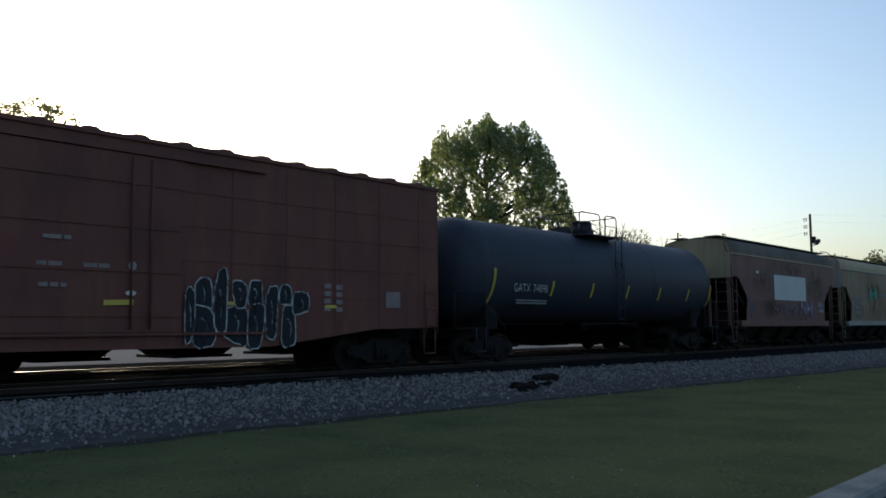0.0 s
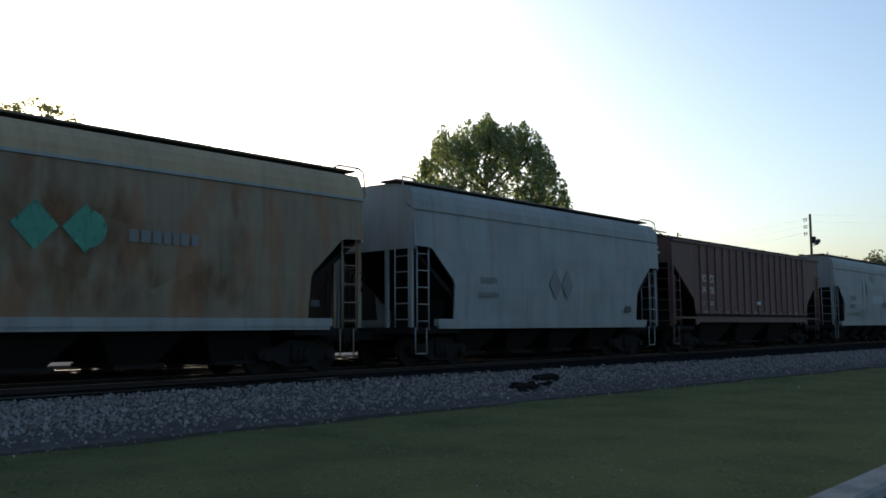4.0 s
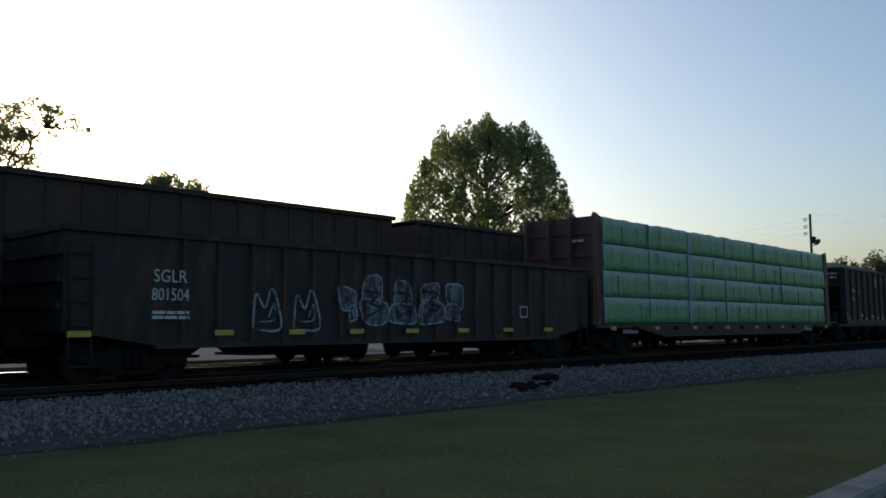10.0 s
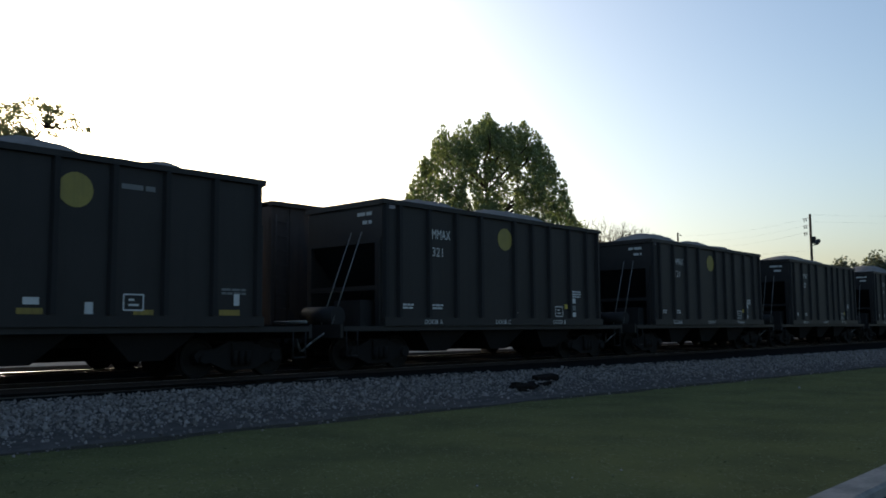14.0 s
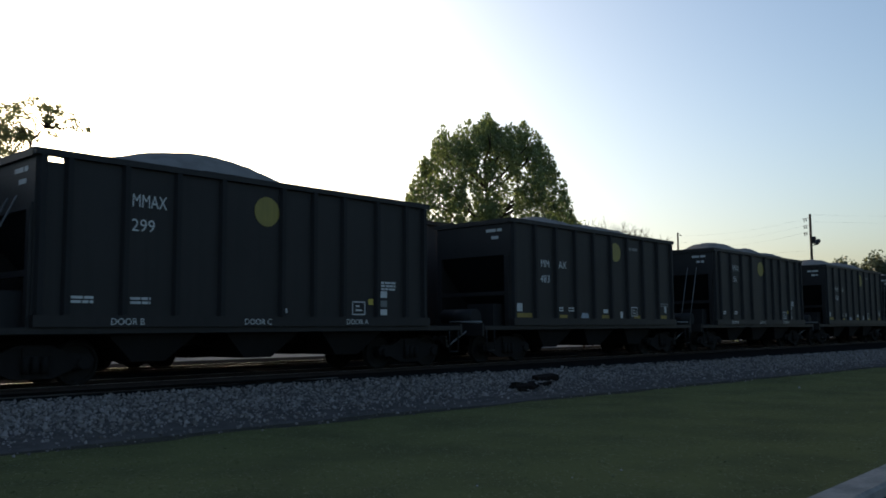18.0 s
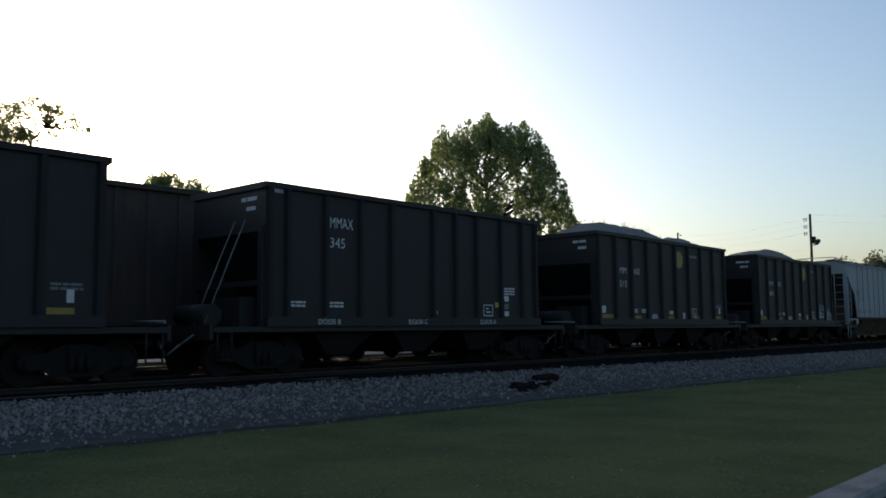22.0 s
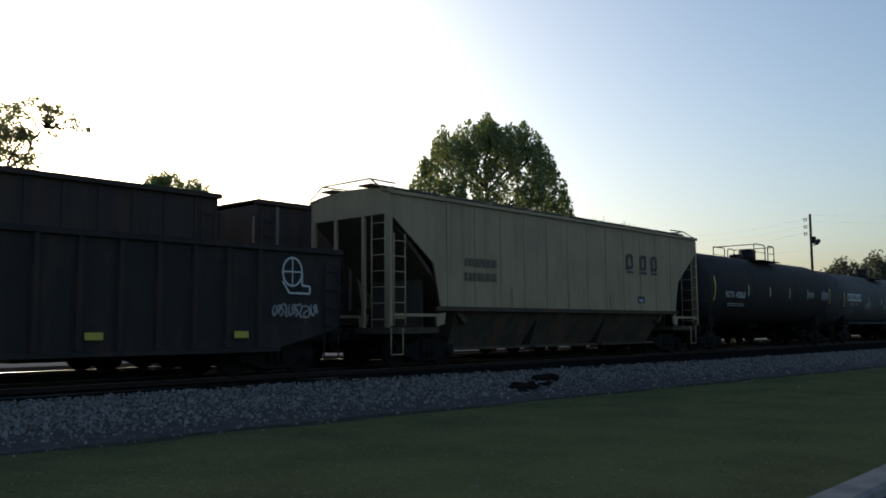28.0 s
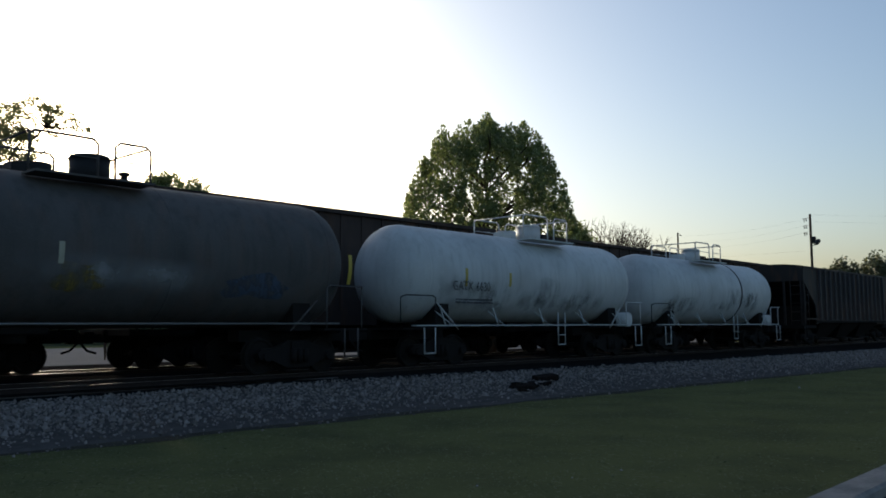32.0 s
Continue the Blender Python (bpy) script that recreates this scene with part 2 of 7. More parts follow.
# ------------------------------------------------------------------ mesh helpers
class Geo:
    """Collects faces of one part."""

    def __init__(self):
        self.v, self.f, self.s = [], [], []

    def add(self, v, f, smooth=False):
        o = len(self.v)
        self.v += [tuple(p) for p in v]
        self.f += [tuple(i + o for i in q) for q in f]
        self.s += [smooth] * len(f)
        return self

    def box(self, x0, x1, y0, y1, z0, z1):
        v = [(x, y, z) for x in (x0, x1) for y in (y0, y1) for z in (z0, z1)]
        return self.add(v, [(0, 1, 3, 2), (4, 6, 7, 5), (0, 4, 5, 1), (2, 3, 7, 6), (0, 2, 6, 4), (1, 5, 7, 3)])

    def plate(self, pts, y0, y1):
        """Polygon in x, z given a thickness in y."""
        k = len(pts)
        v = [(x, y0, z) for x, z in pts] + [(x, y1, z) for x, z in pts]
        f = [tuple(range(k)), tuple(range(2 * k - 1, k - 1, -1))]
        f += [(i, i + k, (i + 1) % k + k, (i + 1) % k) for i in range(k)]
        return self.add(v, f)

    def loft(self, rings, smooth=False, caps=True):
        k = len(rings[0])
        v = [p for r in rings for p in r]
        f = []
        for a in range(len(rings) - 1):
            for i in range(k):
                j = (i + 1) % k
                f.append((a * k + i, a * k + j, (a + 1) * k + j, (a + 1) * k + i))
        self.add(v, f, smooth)
        if caps:
            o = len(self.v) - len(v)
            self.f += [tuple(o + i for i in range(k - 1, -1, -1)), tuple(o + len(v) - k + i for i in range(k))]
            self.s += [False, False]
        return self

    def cyl(self, a, b, r, n=10, r2=None):
        a, b = Vector(a), Vector(b)
        w = (b - a).normalized()
        u = w.orthogonal().normalized()
        t = w.cross(u)
        r2 = r if r2 is None else r2
        ring = lambda c, q: [c + (u * math.cos(2 * math.pi * i / n) + t * math.sin(2 * math.pi * i / n)) * q for i in range(n)]
        return self.loft([ring(a, r), ring(b, r2)], True)

    def tube(self, pts, r, n=6):
        for a, b in zip(pts, pts[1:]):
            self.cyl(a, b, r, n)
        return self

    def mesh(self, name, mat):
        me = bpy.data.meshes.new(name)
        me.from_pydata(self.v, [], self.f)
        me.polygons.foreach_set("use_smooth", self.s)
        if mat:
            me.materials.append(mat)
        me.update()
        return me


def part(name, geo, mat, parent, label="", at=(0, 0, 0), turn=(0, 0, 0)):
    """Links a mesh as one part under a thing or part."""
    me = geo.mesh(name, mat) if isinstance(geo, Geo) else geo
    ob = new(name, me)
    ob.parent = parent
    ob.matrix_basis = pose(*at, *turn)
    if label:
        ob["label"] = label
    return ob


def thing(name, label, category, group="", at=(0, 0, 0), kind=""):
    ob = new(name)
    ob.location = at
    return tagged(ob, label, category, group, kind)


def solid(name, geo, mat, label="", category="", group="", kind="", at=(0, 0, 0)):
    ob = new(name, geo.mesh(name, mat))
    ob.location = at
    return tagged(ob, label, category, group, kind)


WORDS = {}


def words(parent, text, x, z, size, mat, y, squeeze=0.85, name="lettering"):
    """Letters standing on a side that faces the viewer."""
    key = (text, mat.name)
    if key not in WORDS:
        c = bpy.data.curves.new("letters", "FONT")
        c.body, c.size, c.align_x, c.resolution_u, c.offset = text, 1.0, "LEFT", 3, 0.0
        o = bpy.data.objects.new("letters", c)
        me = bpy.data.meshes.new_from_object(o)
        me.materials.clear()
        me.materials.append(mat)
        bpy.data.objects.remove(o)
        WORDS[key] = me
    ob = new(name, WORDS[key])
    ob.parent = parent
    ob.matrix_basis = pose(x, y, z, 90, 0, 0) @ Matrix.Diagonal((size * 1.38 * squeeze, size * 1.38, 1, 1))
    return ob


def bars(parent, x, z, w, h, rows, mat, y, seed=1, name="lettering"):
    """Small writing as plain bars, one piece a word; the rest hang on the first."""
    rnd = random.Random(seed)
    first = None
    for r in range(rows):
        zz = z - r * h * 1.6
        xx = x
        while xx < x + w - h * 0.4:
            ww = min(h * (rnd.uniform(0.5, 0.85) if h > 0.12 else rnd.uniform(1.6, 4.5)), x + w - xx)
            ob = part(name, Geo().box(xx, xx + ww, y, y + 0.004, zz, zz + h), mat, first or parent)
            first = first or ob
            xx += ww + h * (0.25 if h > 0.12 else 0.55)
    return first


def blob(parent, pts, mat, y, name="emblem"):
    return part(name, Geo().plate(pts, y, y + 0.005), mat, parent)


def ring_pts(cx, cz, rx, rz, n=20, a0=0.0, a1=2 * math.pi):
    return [(cx + rx * math.cos(a0 + (a1 - a0) * i / n), cz + rz * math.sin(a0 + (a1 - a0) * i / n)) for i in range(n)]


def stroke(g, pts, w, y, t=0.004):
    """A brush stroke along points in x, z."""
    for i, ((xa, za), (xb, zb)) in enumerate(zip(pts, pts[1:])):
        d = Vector((xb - xa, zb - za))
        if d.length < 1e-5:
            continue
        nrm = Vector((-d.y, d.x)).normalized() * w / 2
        yy = y - 0.0004 * (i % 5)
        g.add([(xa + nrm.x, yy, za + nrm.y), (xb + nrm.x, yy, zb + nrm.y), (xb - nrm.x, yy, zb - nrm.y), (xa - nrm.x, yy, za - nrm.y)], [(0, 3, 2, 1)])


def ribbon(g, pts, w, y, taper=0.0):
    """One continuous stroke along points in x, z with rounded ends."""
    v, k = [], len(pts)
    for i, p in enumerate(pts):
        a, b = Vector(pts[max(0, i - 1)]), Vector(pts[min(k - 1, i + 1)])
        d = b - a
        if d.length < 1e-6:
            d = Vector((1, 0))
        d.normalize()
        q = w / 2 * (1 - taper * i / max(1, k - 1)) * (0.62 if i in (0, k - 1) else 1)
        v += [(p[0] - d.y * q, y - 0.00012 * i, p[1] + d.x * q), (p[0] + d.y * q, y - 0.00012 * i, p[1] - d.x * q)]
    g.add(v, [(2 * i, 2 * i + 1, 2 * i + 3, 2 * i + 2) for i in range(k - 1)])


def bend(pts, n=5):
    """A smooth line through points."""
    p = [Vector(pts[0])] + [Vector(q) for q in pts] + [Vector(pts[-1])]
    out = []
    for i in range(1, len(p) - 2):
        for j in range(n):
            t = j / n
            out.append(0.5 * (2 * p[i] + (p[i + 1] - p[i - 1]) * t + (2 * p[i - 1] - 5 * p[i] + 4 * p[i + 1] - p[i + 2]) * t * t + (3 * p[i] - p[i - 1] - 3 * p[i + 1] + p[i + 2]) * t ** 3))
    return [tuple(q) for q in out + [p[-2]]]


FORMS = [
    [(-0.9, -0.7), (-0.5, 1.1), (0.1, -0.9), (0.5, 0.9), (1.0, -0.5)],
    [(0.9, 0.2), (0.2, 1.0), (-0.8, 0.5), (-0.7, -0.8), (0.3, -1), (0.8, -0.3), (0, 0.1), (-1.1, 0)],
    [(-1.1, 0.7), (0.2, 1.0), (0.9, 0.2), (-0.4, -0.1), (-0.9, -0.9), (0.7, -1.0), (1.2, 0.5)],
    [(-0.6, 1.2), (-0.8, -0.2), (-0.2, -1.1), (0.4, -0.2), (0.1, 0.6), (0.8, 1.1), (1.0, -0.8)],
    [(-1, -0.9), (-0.2, -0.3), (-0.9, 0.6), (0.2, 1.1), (0.9, 0.4), (0.3, -0.6), (1.1, -1.1)],
    [(-0.9, 0.1), (-0.1, 1.2), (0.7, 0.2), (-0.1, -1.1), (-0.8, 0.0), (0.2, 0.2), (1.1, -0.2)],
    [(-1.0, 1.0), (-0.6, -1.0), (-0.1, 0.5), (0.3, -1.1), (0.7, 0.8), (1.1, -0.6)],
]


def graffiti(parent, x0, x1, z0, z1, n, fill, line, y, seed=1, width=0.05, blocky=False):
    """Spray-painted outlined forms that spell nothing."""
    rnd = random.Random(seed)
    step = (x1 - x0) / n
    hz, hx = (z1 - z0) * 0.40, step * 0.46
    core = min(step * 0.26, (z1 - z0) * 0.2)
    last = -1
    for i in range(n):
        f = rnd.choice([k for k in range(len(FORMS)) if k != last])
        last = f
        cx, zc = x0 + (i + 0.5) * step, (z0 + z1) / 2 + rnd.uniform(-0.06, 0.06) * (z1 - z0)
        lean, grow = rnd.uniform(-0.12, 0.2), rnd.uniform(0.88, 1.12)
        pts = [(cx + hx * (px + rnd.uniform(-0.15, 0.15)) + lean * pz * hz, zc + hz * grow * (pz + rnd.uniform(-0.12, 0.12))) for px, pz in FORMS[f]]
        way = bend(pts, 2 if blocky or rnd.random() < 0.5 else 4)
        yy = y - 0.003 * (i % 3)
        gl = Geo()
        ribbon(gl, way, core + (width * 2 if fill else -core + width * 1.3), yy)
        if not fill:
            ribbon(gl, [(a + core * 0.5, b + core * 0.3) for a, b in way[2:]], width * 0.7, yy - 0.0012, 0.4)
        for _ in range(rnd.randint(1, 3)):
            a, b = way[rnd.randrange(len(way))]
            ribbon(gl, [(a, b), (a + rnd.uniform(-0.03, 0.03), b - hz * rnd.uniform(0.2, 0.8))], width * rnd.uniform(0.3, 0.6), yy - 0.0009, 0.6)
        part("graffiti_shape", gl, line, parent, "spray-painted outline shape")
        if fill:
            gf = Geo()
            ribbon(gf, way, core, yy - 0.0105)
            part("graffiti_fill", gf, fill, parent)
            gh = Geo()
            ribbon(gh, [(a - core * 0.22, b + core * 0.22) for a, b in way[1:2 + len(way) // 2]], width * 0.55, yy - 0.0135, 0.7)
            part("graffiti_highlight", gh, line, parent)


def lobes(parent, blobs, fill, line, y, width=0.03, seed=1):
    """Rounded spray-paint letter forms: blobs are (x, z, half width, half height)."""
    rnd = random.Random(seed)
    for i, (cx, cz, rx, rz) in enumerate(blobs):
        ph, pts = rnd.uniform(0, 6), []
        for j in range(26):
            a = 2 * math.pi * j / 26
            q = 1 + 0.10 * math.sin(2 * a + ph) + 0.07 * math.sin(3 * a + 2 * ph) + rnd.uniform(-0.05, 0.05)
            pts.append((cx + rx * q * math.copysign(abs(math.cos(a)) ** 0.62, math.cos(a)), cz + rz * q * math.copysign(abs(math.sin(a)) ** 0.62, math.sin(a))))
        yy = y - 0.005 * (i % 4)
        if fill:
            gf = Geo()
            gf.add([(a, yy, b) for a, b in pts] + [(cx, yy, cz)], [(j, 26, (j + 1) % 26) for j in range(26)])
            part("graffiti_fill", gf, fill, parent)
        gl = Geo()
        ribbon(gl, pts + pts[:2], width * rnd.uniform(0.8, 1.2), yy - 0.0006)
        ribbon(gl, bend([(cx - rx * 0.2, cz + rz * 0.45), (cx + rx * rnd.uniform(0, 0.4), cz + rz * 0.05), (cx + rx * rnd.uniform(-0.2, 0.2), cz - rz * 0.5)], 4), width * 0.55, yy - 0.0042, 0.5)
        part("graffiti_shape", gl, line, parent, "spray-painted outline shape")


def blocks(parent, x0, step, z0, z1, glyphs, core, edge, fill, line, y, lean=0.0):
    """Thick outlined spray strokes; each glyph is a list of strokes in a unit box."""
    for i, glyph in enumerate(glyphs):
        gl, gf = Geo(), Geo()
        for k, pts in enumerate(glyph):
            way = [(x0 + step * (i + 0.08 + 0.86 * (u + lean * v)), z0 + (z1 - z0) * v) for u, v in pts]
            ribbon(gl, way, core + 2 * edge, y - 0.004 * (i % 2) - 0.0012 * k)
            ribbon(gf, way, core, y - 0.012 - 0.004 * (i % 2) - 0.0012 * k)
        part("graffiti_shape", gl, line, parent, "spray-painted outline shape")
        part("graffiti_fill", gf, fill, parent)


def cloud(parent, x0, x1, z0, z1, mat, skin, seed=1, name="smudge", label=""):
    """A ragged patch of paint or dirt lying on a side; skin(z) gives the side's y."""
    rnd = random.Random(seed)
    n, rings = 22, 4
    cx, cz = (x0 + x1) / 2, (z0 + z1) / 2
    v, f = [(cx, skin(cz) - 0.004, cz)], []
    ph = [rnd.uniform(0, 6.28) for _ in range(3)]
    for r in range(1, rings + 1):
        for i in range(n):
            a = 2 * math.pi * i / n
            q = r / rings * (1 + 0.16 * math.sin(3 * a + ph[0]) + 0.12 * math.sin(5 * a + ph[1]) + 0.08 * math.sin(9 * a + ph[2]))
            x, z = cx + (x1 - x0) / 2 * q * math.copysign(abs(math.cos(a)) ** 0.7, math.cos(a)), cz + (z1 - z0) / 2 * q * math.copysign(abs(math.sin(a)) ** 0.7, math.sin(a))
            v.append((x, skin(z) - 0.004, z))
    for i in range(n):
        f.append((0, 1 + i, 1 + (i + 1) % n))
        for r in range(rings - 1):
            a, b = 1 + r * n, 1 + (r + 1) * n
            f.append((a + i, b + i, b + (i + 1) % n, a + (i + 1) % n))
    return part(name, Geo().add(v, f, True), mat, parent, label)


def shell_skin(r, zc):
    return lambda z: -math.sqrt(max(0.01, (r + 0.004) ** 2 - (z - zc) ** 2))


# ------------------------------------------------------------------ ground, tracks, road
RAIL, NEAR_Y, FAR_Y = 0.50, 16.82, 21.82


def along(xs, ys, x):
    return float(np.interp(x, xs, ys))


def edge_y(x):
    return along((5, 12, 19, 28, 46, 80), (14.8, 14.9, 14.2, 13.0, 12.0, 11.8), x)


def toe_y(x):
    return along((4, 15, 20, 34, 60), (11.35, 10.75, 10.35, 9.25, 8.9), x)


def build_ground():
    g = Geo().add([(-1500, -1500, 0), (1500, -1500, 0), (1500, 1500, 0), (-1500, 1500, 0)], [(0, 1, 2, 3)])
    tagged(new("ground", g.mesh("ground", GRASS)), "dull green mown grass ground", "ground", kind="structure")
    # ballast bed under both tracks
    rings = []
    for x in [-700 + 23 * i for i in range(31)] + [1.5 * i - 6 for i in range(60)] + [90 + 25 * i for i in range(26)]:
        e, t = edge_y(x), toe_y(x)
        w = 0.12 * noise.noise((x * 0.35, 0, 0)) + 0.1 * noise.noise((x * 1.3, 5, 0))
        rings.append([(x, t + 2.5 * w, -0.05), (x, t + 0.25 + 2 * w, 0.035), (x, (e + t) / 2 + w, 0.18 + w * 0.2), (x, e + w, 0.315), (x, e + 0.7, 0.36), (x, 15.5, 0.40),
                      (x, 25.0, 0.40), (x, 26.4, 0.0), (x, 26.4, -0.05)])
    b = solid("ballast_bed", Geo().loft(rings), BED, "grey crushed-stone ballast bed under the railway tracks", "track bed", kind="structure")
    # worn strip where the lawn meets the stones
    worn = Geo()
    rows = [(x, toe_y(x) - 0.22 + 0.22 * noise.noise((x * 0.6, 8, 0)) + 0.12 * noise.noise((x * 2.1, 8, 0)), toe_y(x) + 0.8) for x in [-30 + 3 * i for i in range(10)] + [0.4 * i for i in range(160)] + [66 + 10 * i for i in range(12)]]
    for a, c in zip(rows, rows[1:]):
        worn.add([(a[0], a[1], 0.004), (c[0], c[1], 0.004), (c[0], c[2], 0.005), (a[0], a[2], 0.005)], [(0, 1, 2, 3)])
    solid("dirt_edge", worn, DIRT, "bare dark dirt strip between lawn and ballast", "dirt", kind="structure")
    rnd = random.Random(4)
    # loose stones on the shoulder
    stones, g = 26000, Geo()
    oct_f = [(0, 2, 4), (2, 1, 4), (1, 3, 4), (3, 0, 4), (2, 0, 5), (1, 2, 5), (3, 1, 5), (0, 3, 5)]
    for i in range(stones):
        x = 2.5 + 50 * rnd.random() ** 1.7
        e, t = edge_y(x), toe_y(x)
        k = rnd.random() ** 0.8
        y = t - 0.35 + (e + 0.75 - t) * k
        if y < t + 1.3 and rnd.random() < 0.93 - 0.6 * max(0, y - t):
            continue
        z = along((t, t + 0.25, (e + t) / 2, e, e + 0.7), (0.0, 0.035, 0.18, 0.315, 0.36), y)
        r = rnd.uniform(0.014, 0.038) if rnd.random() < 0.93 else rnd.uniform(0.038, 0.06)
        m = Euler((rnd.random() * 6, rnd.random() * 6, rnd.random() * 6)).to_matrix()
        sx, sy, sz = r * rnd.uniform(0.7, 1.3), r * rnd.uniform(0.7, 1.3), r * rnd.uniform(0.6, 1.0)
        v = [m @ Vector(p) + Vector((x, y, z + r * 0.3)) for p in ((sx, 0, 0), (-sx, 0, 0), (0, sy, 0), (0, -sy, 0), (0, 0, sz), (0, 0, -sz))]
        g.add(v, oct_f)
    solid("loose_stones", g, STONE_VAR, "loose grey crushed stones on the ballast shoulder", "gravel", kind="stuff")
    # dark fouled ballast between and beside the rails, its colour deepened for train shade
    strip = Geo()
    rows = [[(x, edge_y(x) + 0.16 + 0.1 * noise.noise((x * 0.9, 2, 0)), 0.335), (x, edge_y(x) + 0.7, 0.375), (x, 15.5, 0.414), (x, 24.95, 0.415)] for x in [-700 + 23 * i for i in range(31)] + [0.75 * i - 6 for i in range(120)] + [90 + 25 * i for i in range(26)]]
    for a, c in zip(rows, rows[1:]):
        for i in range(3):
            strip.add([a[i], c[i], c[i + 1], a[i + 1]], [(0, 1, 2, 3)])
    solid("track_bed", strip, FOULSHADE, "dark oil-stained ballast between the rails, deepened with painted train shade", "track bed", kind="structure")
    # dark scraps lying on the stones
    for i, (x, y, z, s) in enumerate(((15.9, 11.95, 0.13, 0.34), (16.35, 12.1, 0.15, 0.26), (16.9, 12.1, 0.15, 0.18), (17.9, 12.75, 0.2, 0.34), (15.5, 11.7, 0.11, 0.18))):
        g = Geo()
        rr = random.Random(i + 20)
        for _ in range(4):
            a, w, h = rr.uniform(0, 3.1), rr.uniform(0.3, 1) * s, rr.uniform(0.06, 0.2) * s
            m = Euler((rr.uniform(-0.2, 0.2), rr.uniform(-0.3, 0.3), a)).to_matrix()
            c = Vector((rr.uniform(-0.4, 0.4) * s, rr.uniform(-0.2, 0.2) * s, h))
            g.add([m @ Vector((px * w, py * w * 0.4, pz * h)) + c for px in (-1, 1) for py in (-1, 1) for pz in (-1, 1)],
                  [(0, 1, 3, 2), (4, 6, 7, 5), (0, 4, 5, 1), (2, 3, 7, 6), (0, 2, 6, 4), (1, 5, 7, 3)])
        solid("debris", g, TIE, "dark broken scrap lying on the ballast", "debris", "scraps on the ballast", at=(x, y, z))
    # two tracks
    for name, yc in (("near_track", NEAR_Y), ("far_track", FAR_Y)):
        tr = thing(name, "steel railway track on dark wooden ties", "track", "tracks", (0, yc, RAIL), "structure")
        prof = [(-0.07, -0.17), (0.07, -0.17), (0.07, -0.155), (0.012, -0.13), (0.012, -0.045), (0.036, -0.03), (0.036, 0), (-0.036, 0), (-0.036, -0.03), (-0.012, -0.045), (-0.012, -0.13), (-0.07, -0.155)]
        for s in (-1, 1):
            part("rail", Geo().loft([[(x, s * 0.755 + py, pz) for py, pz in prof] for x in (-700, 715)]), RAILM, tr)
            part("rail_head", Geo().box(-700, 715, s * 0.755 - 0.026, s * 0.755 + 0.026, 0.001, 0.004), SHINE, tr, "polished running surface")
        tie = Geo().box(-0.115, 0.115, -1.3, 1.3, -0.33, -0.172).mesh("tie", TIE)
        for i in range(100):
            part("tie", tie, None, tr, at=(2 + 0.52 * i, 0.03 * noise.noise((i * 0.7, yc, 0)), 0))
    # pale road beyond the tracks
    # added near-black strip: shade on the far ground, covers the sunlit grass
    shade_strip = Geo().add([(-700, 26.5, 0.006), (715, 26.5, 0.006), (715, 37.9, 0.006), (-700, 37.9, 0.006)], [(0, 1, 2, 3)])
    solid("dirt_far", shade_strip, FOULSHADE, "added near-black strip beside the far track with shade in its colour", "dirt", kind="structure")
    road = Geo().add([(-700, 38.0, 0.006), (715, 38.0, 0.006), (715, 76, 0.006), (-700, 76, 0.006)], [(0, 1, 2, 3)])
    solid("road_far", road, PALEROAD, "wide pale grey gravel road beyond the tracks", "road", kind="structure")
    # kerb and the lot where the viewer stands
    lot = Geo().add([(-700, -40, 0.006), (715, -40, 0.006), (715, 2.29, 0.006), (-700, 2.29, 0.006)], [(0, 1, 2, 3)])
    solid("road_near", lot, ASPH, "dark asphalt street beside the kerb", "road", kind="structure")
    kerb = thing("kerb", "weathered grey concrete kerb along the grass", "kerb", "", (0, 0, 0), "structure")
    block = Geo()
    p = [(2.30, -0.05), (2.62, -0.05), (2.62, 0.095), (2.605, 0.115), (2.33, 0.115), (2.30, 0.085)]
    block.loft([[(x, a, c) for a, c in p] for x in (0.004, 2.996)])
    me = block.mesh("kerb_stone", CONC)
    for i in range(-8, 30):
        part("kerb_stone", me, None, kerb, at=(3.0 * i, 0.004 * math.sin(i * 2.3), 0.003 * math.sin(i * 1.7)))


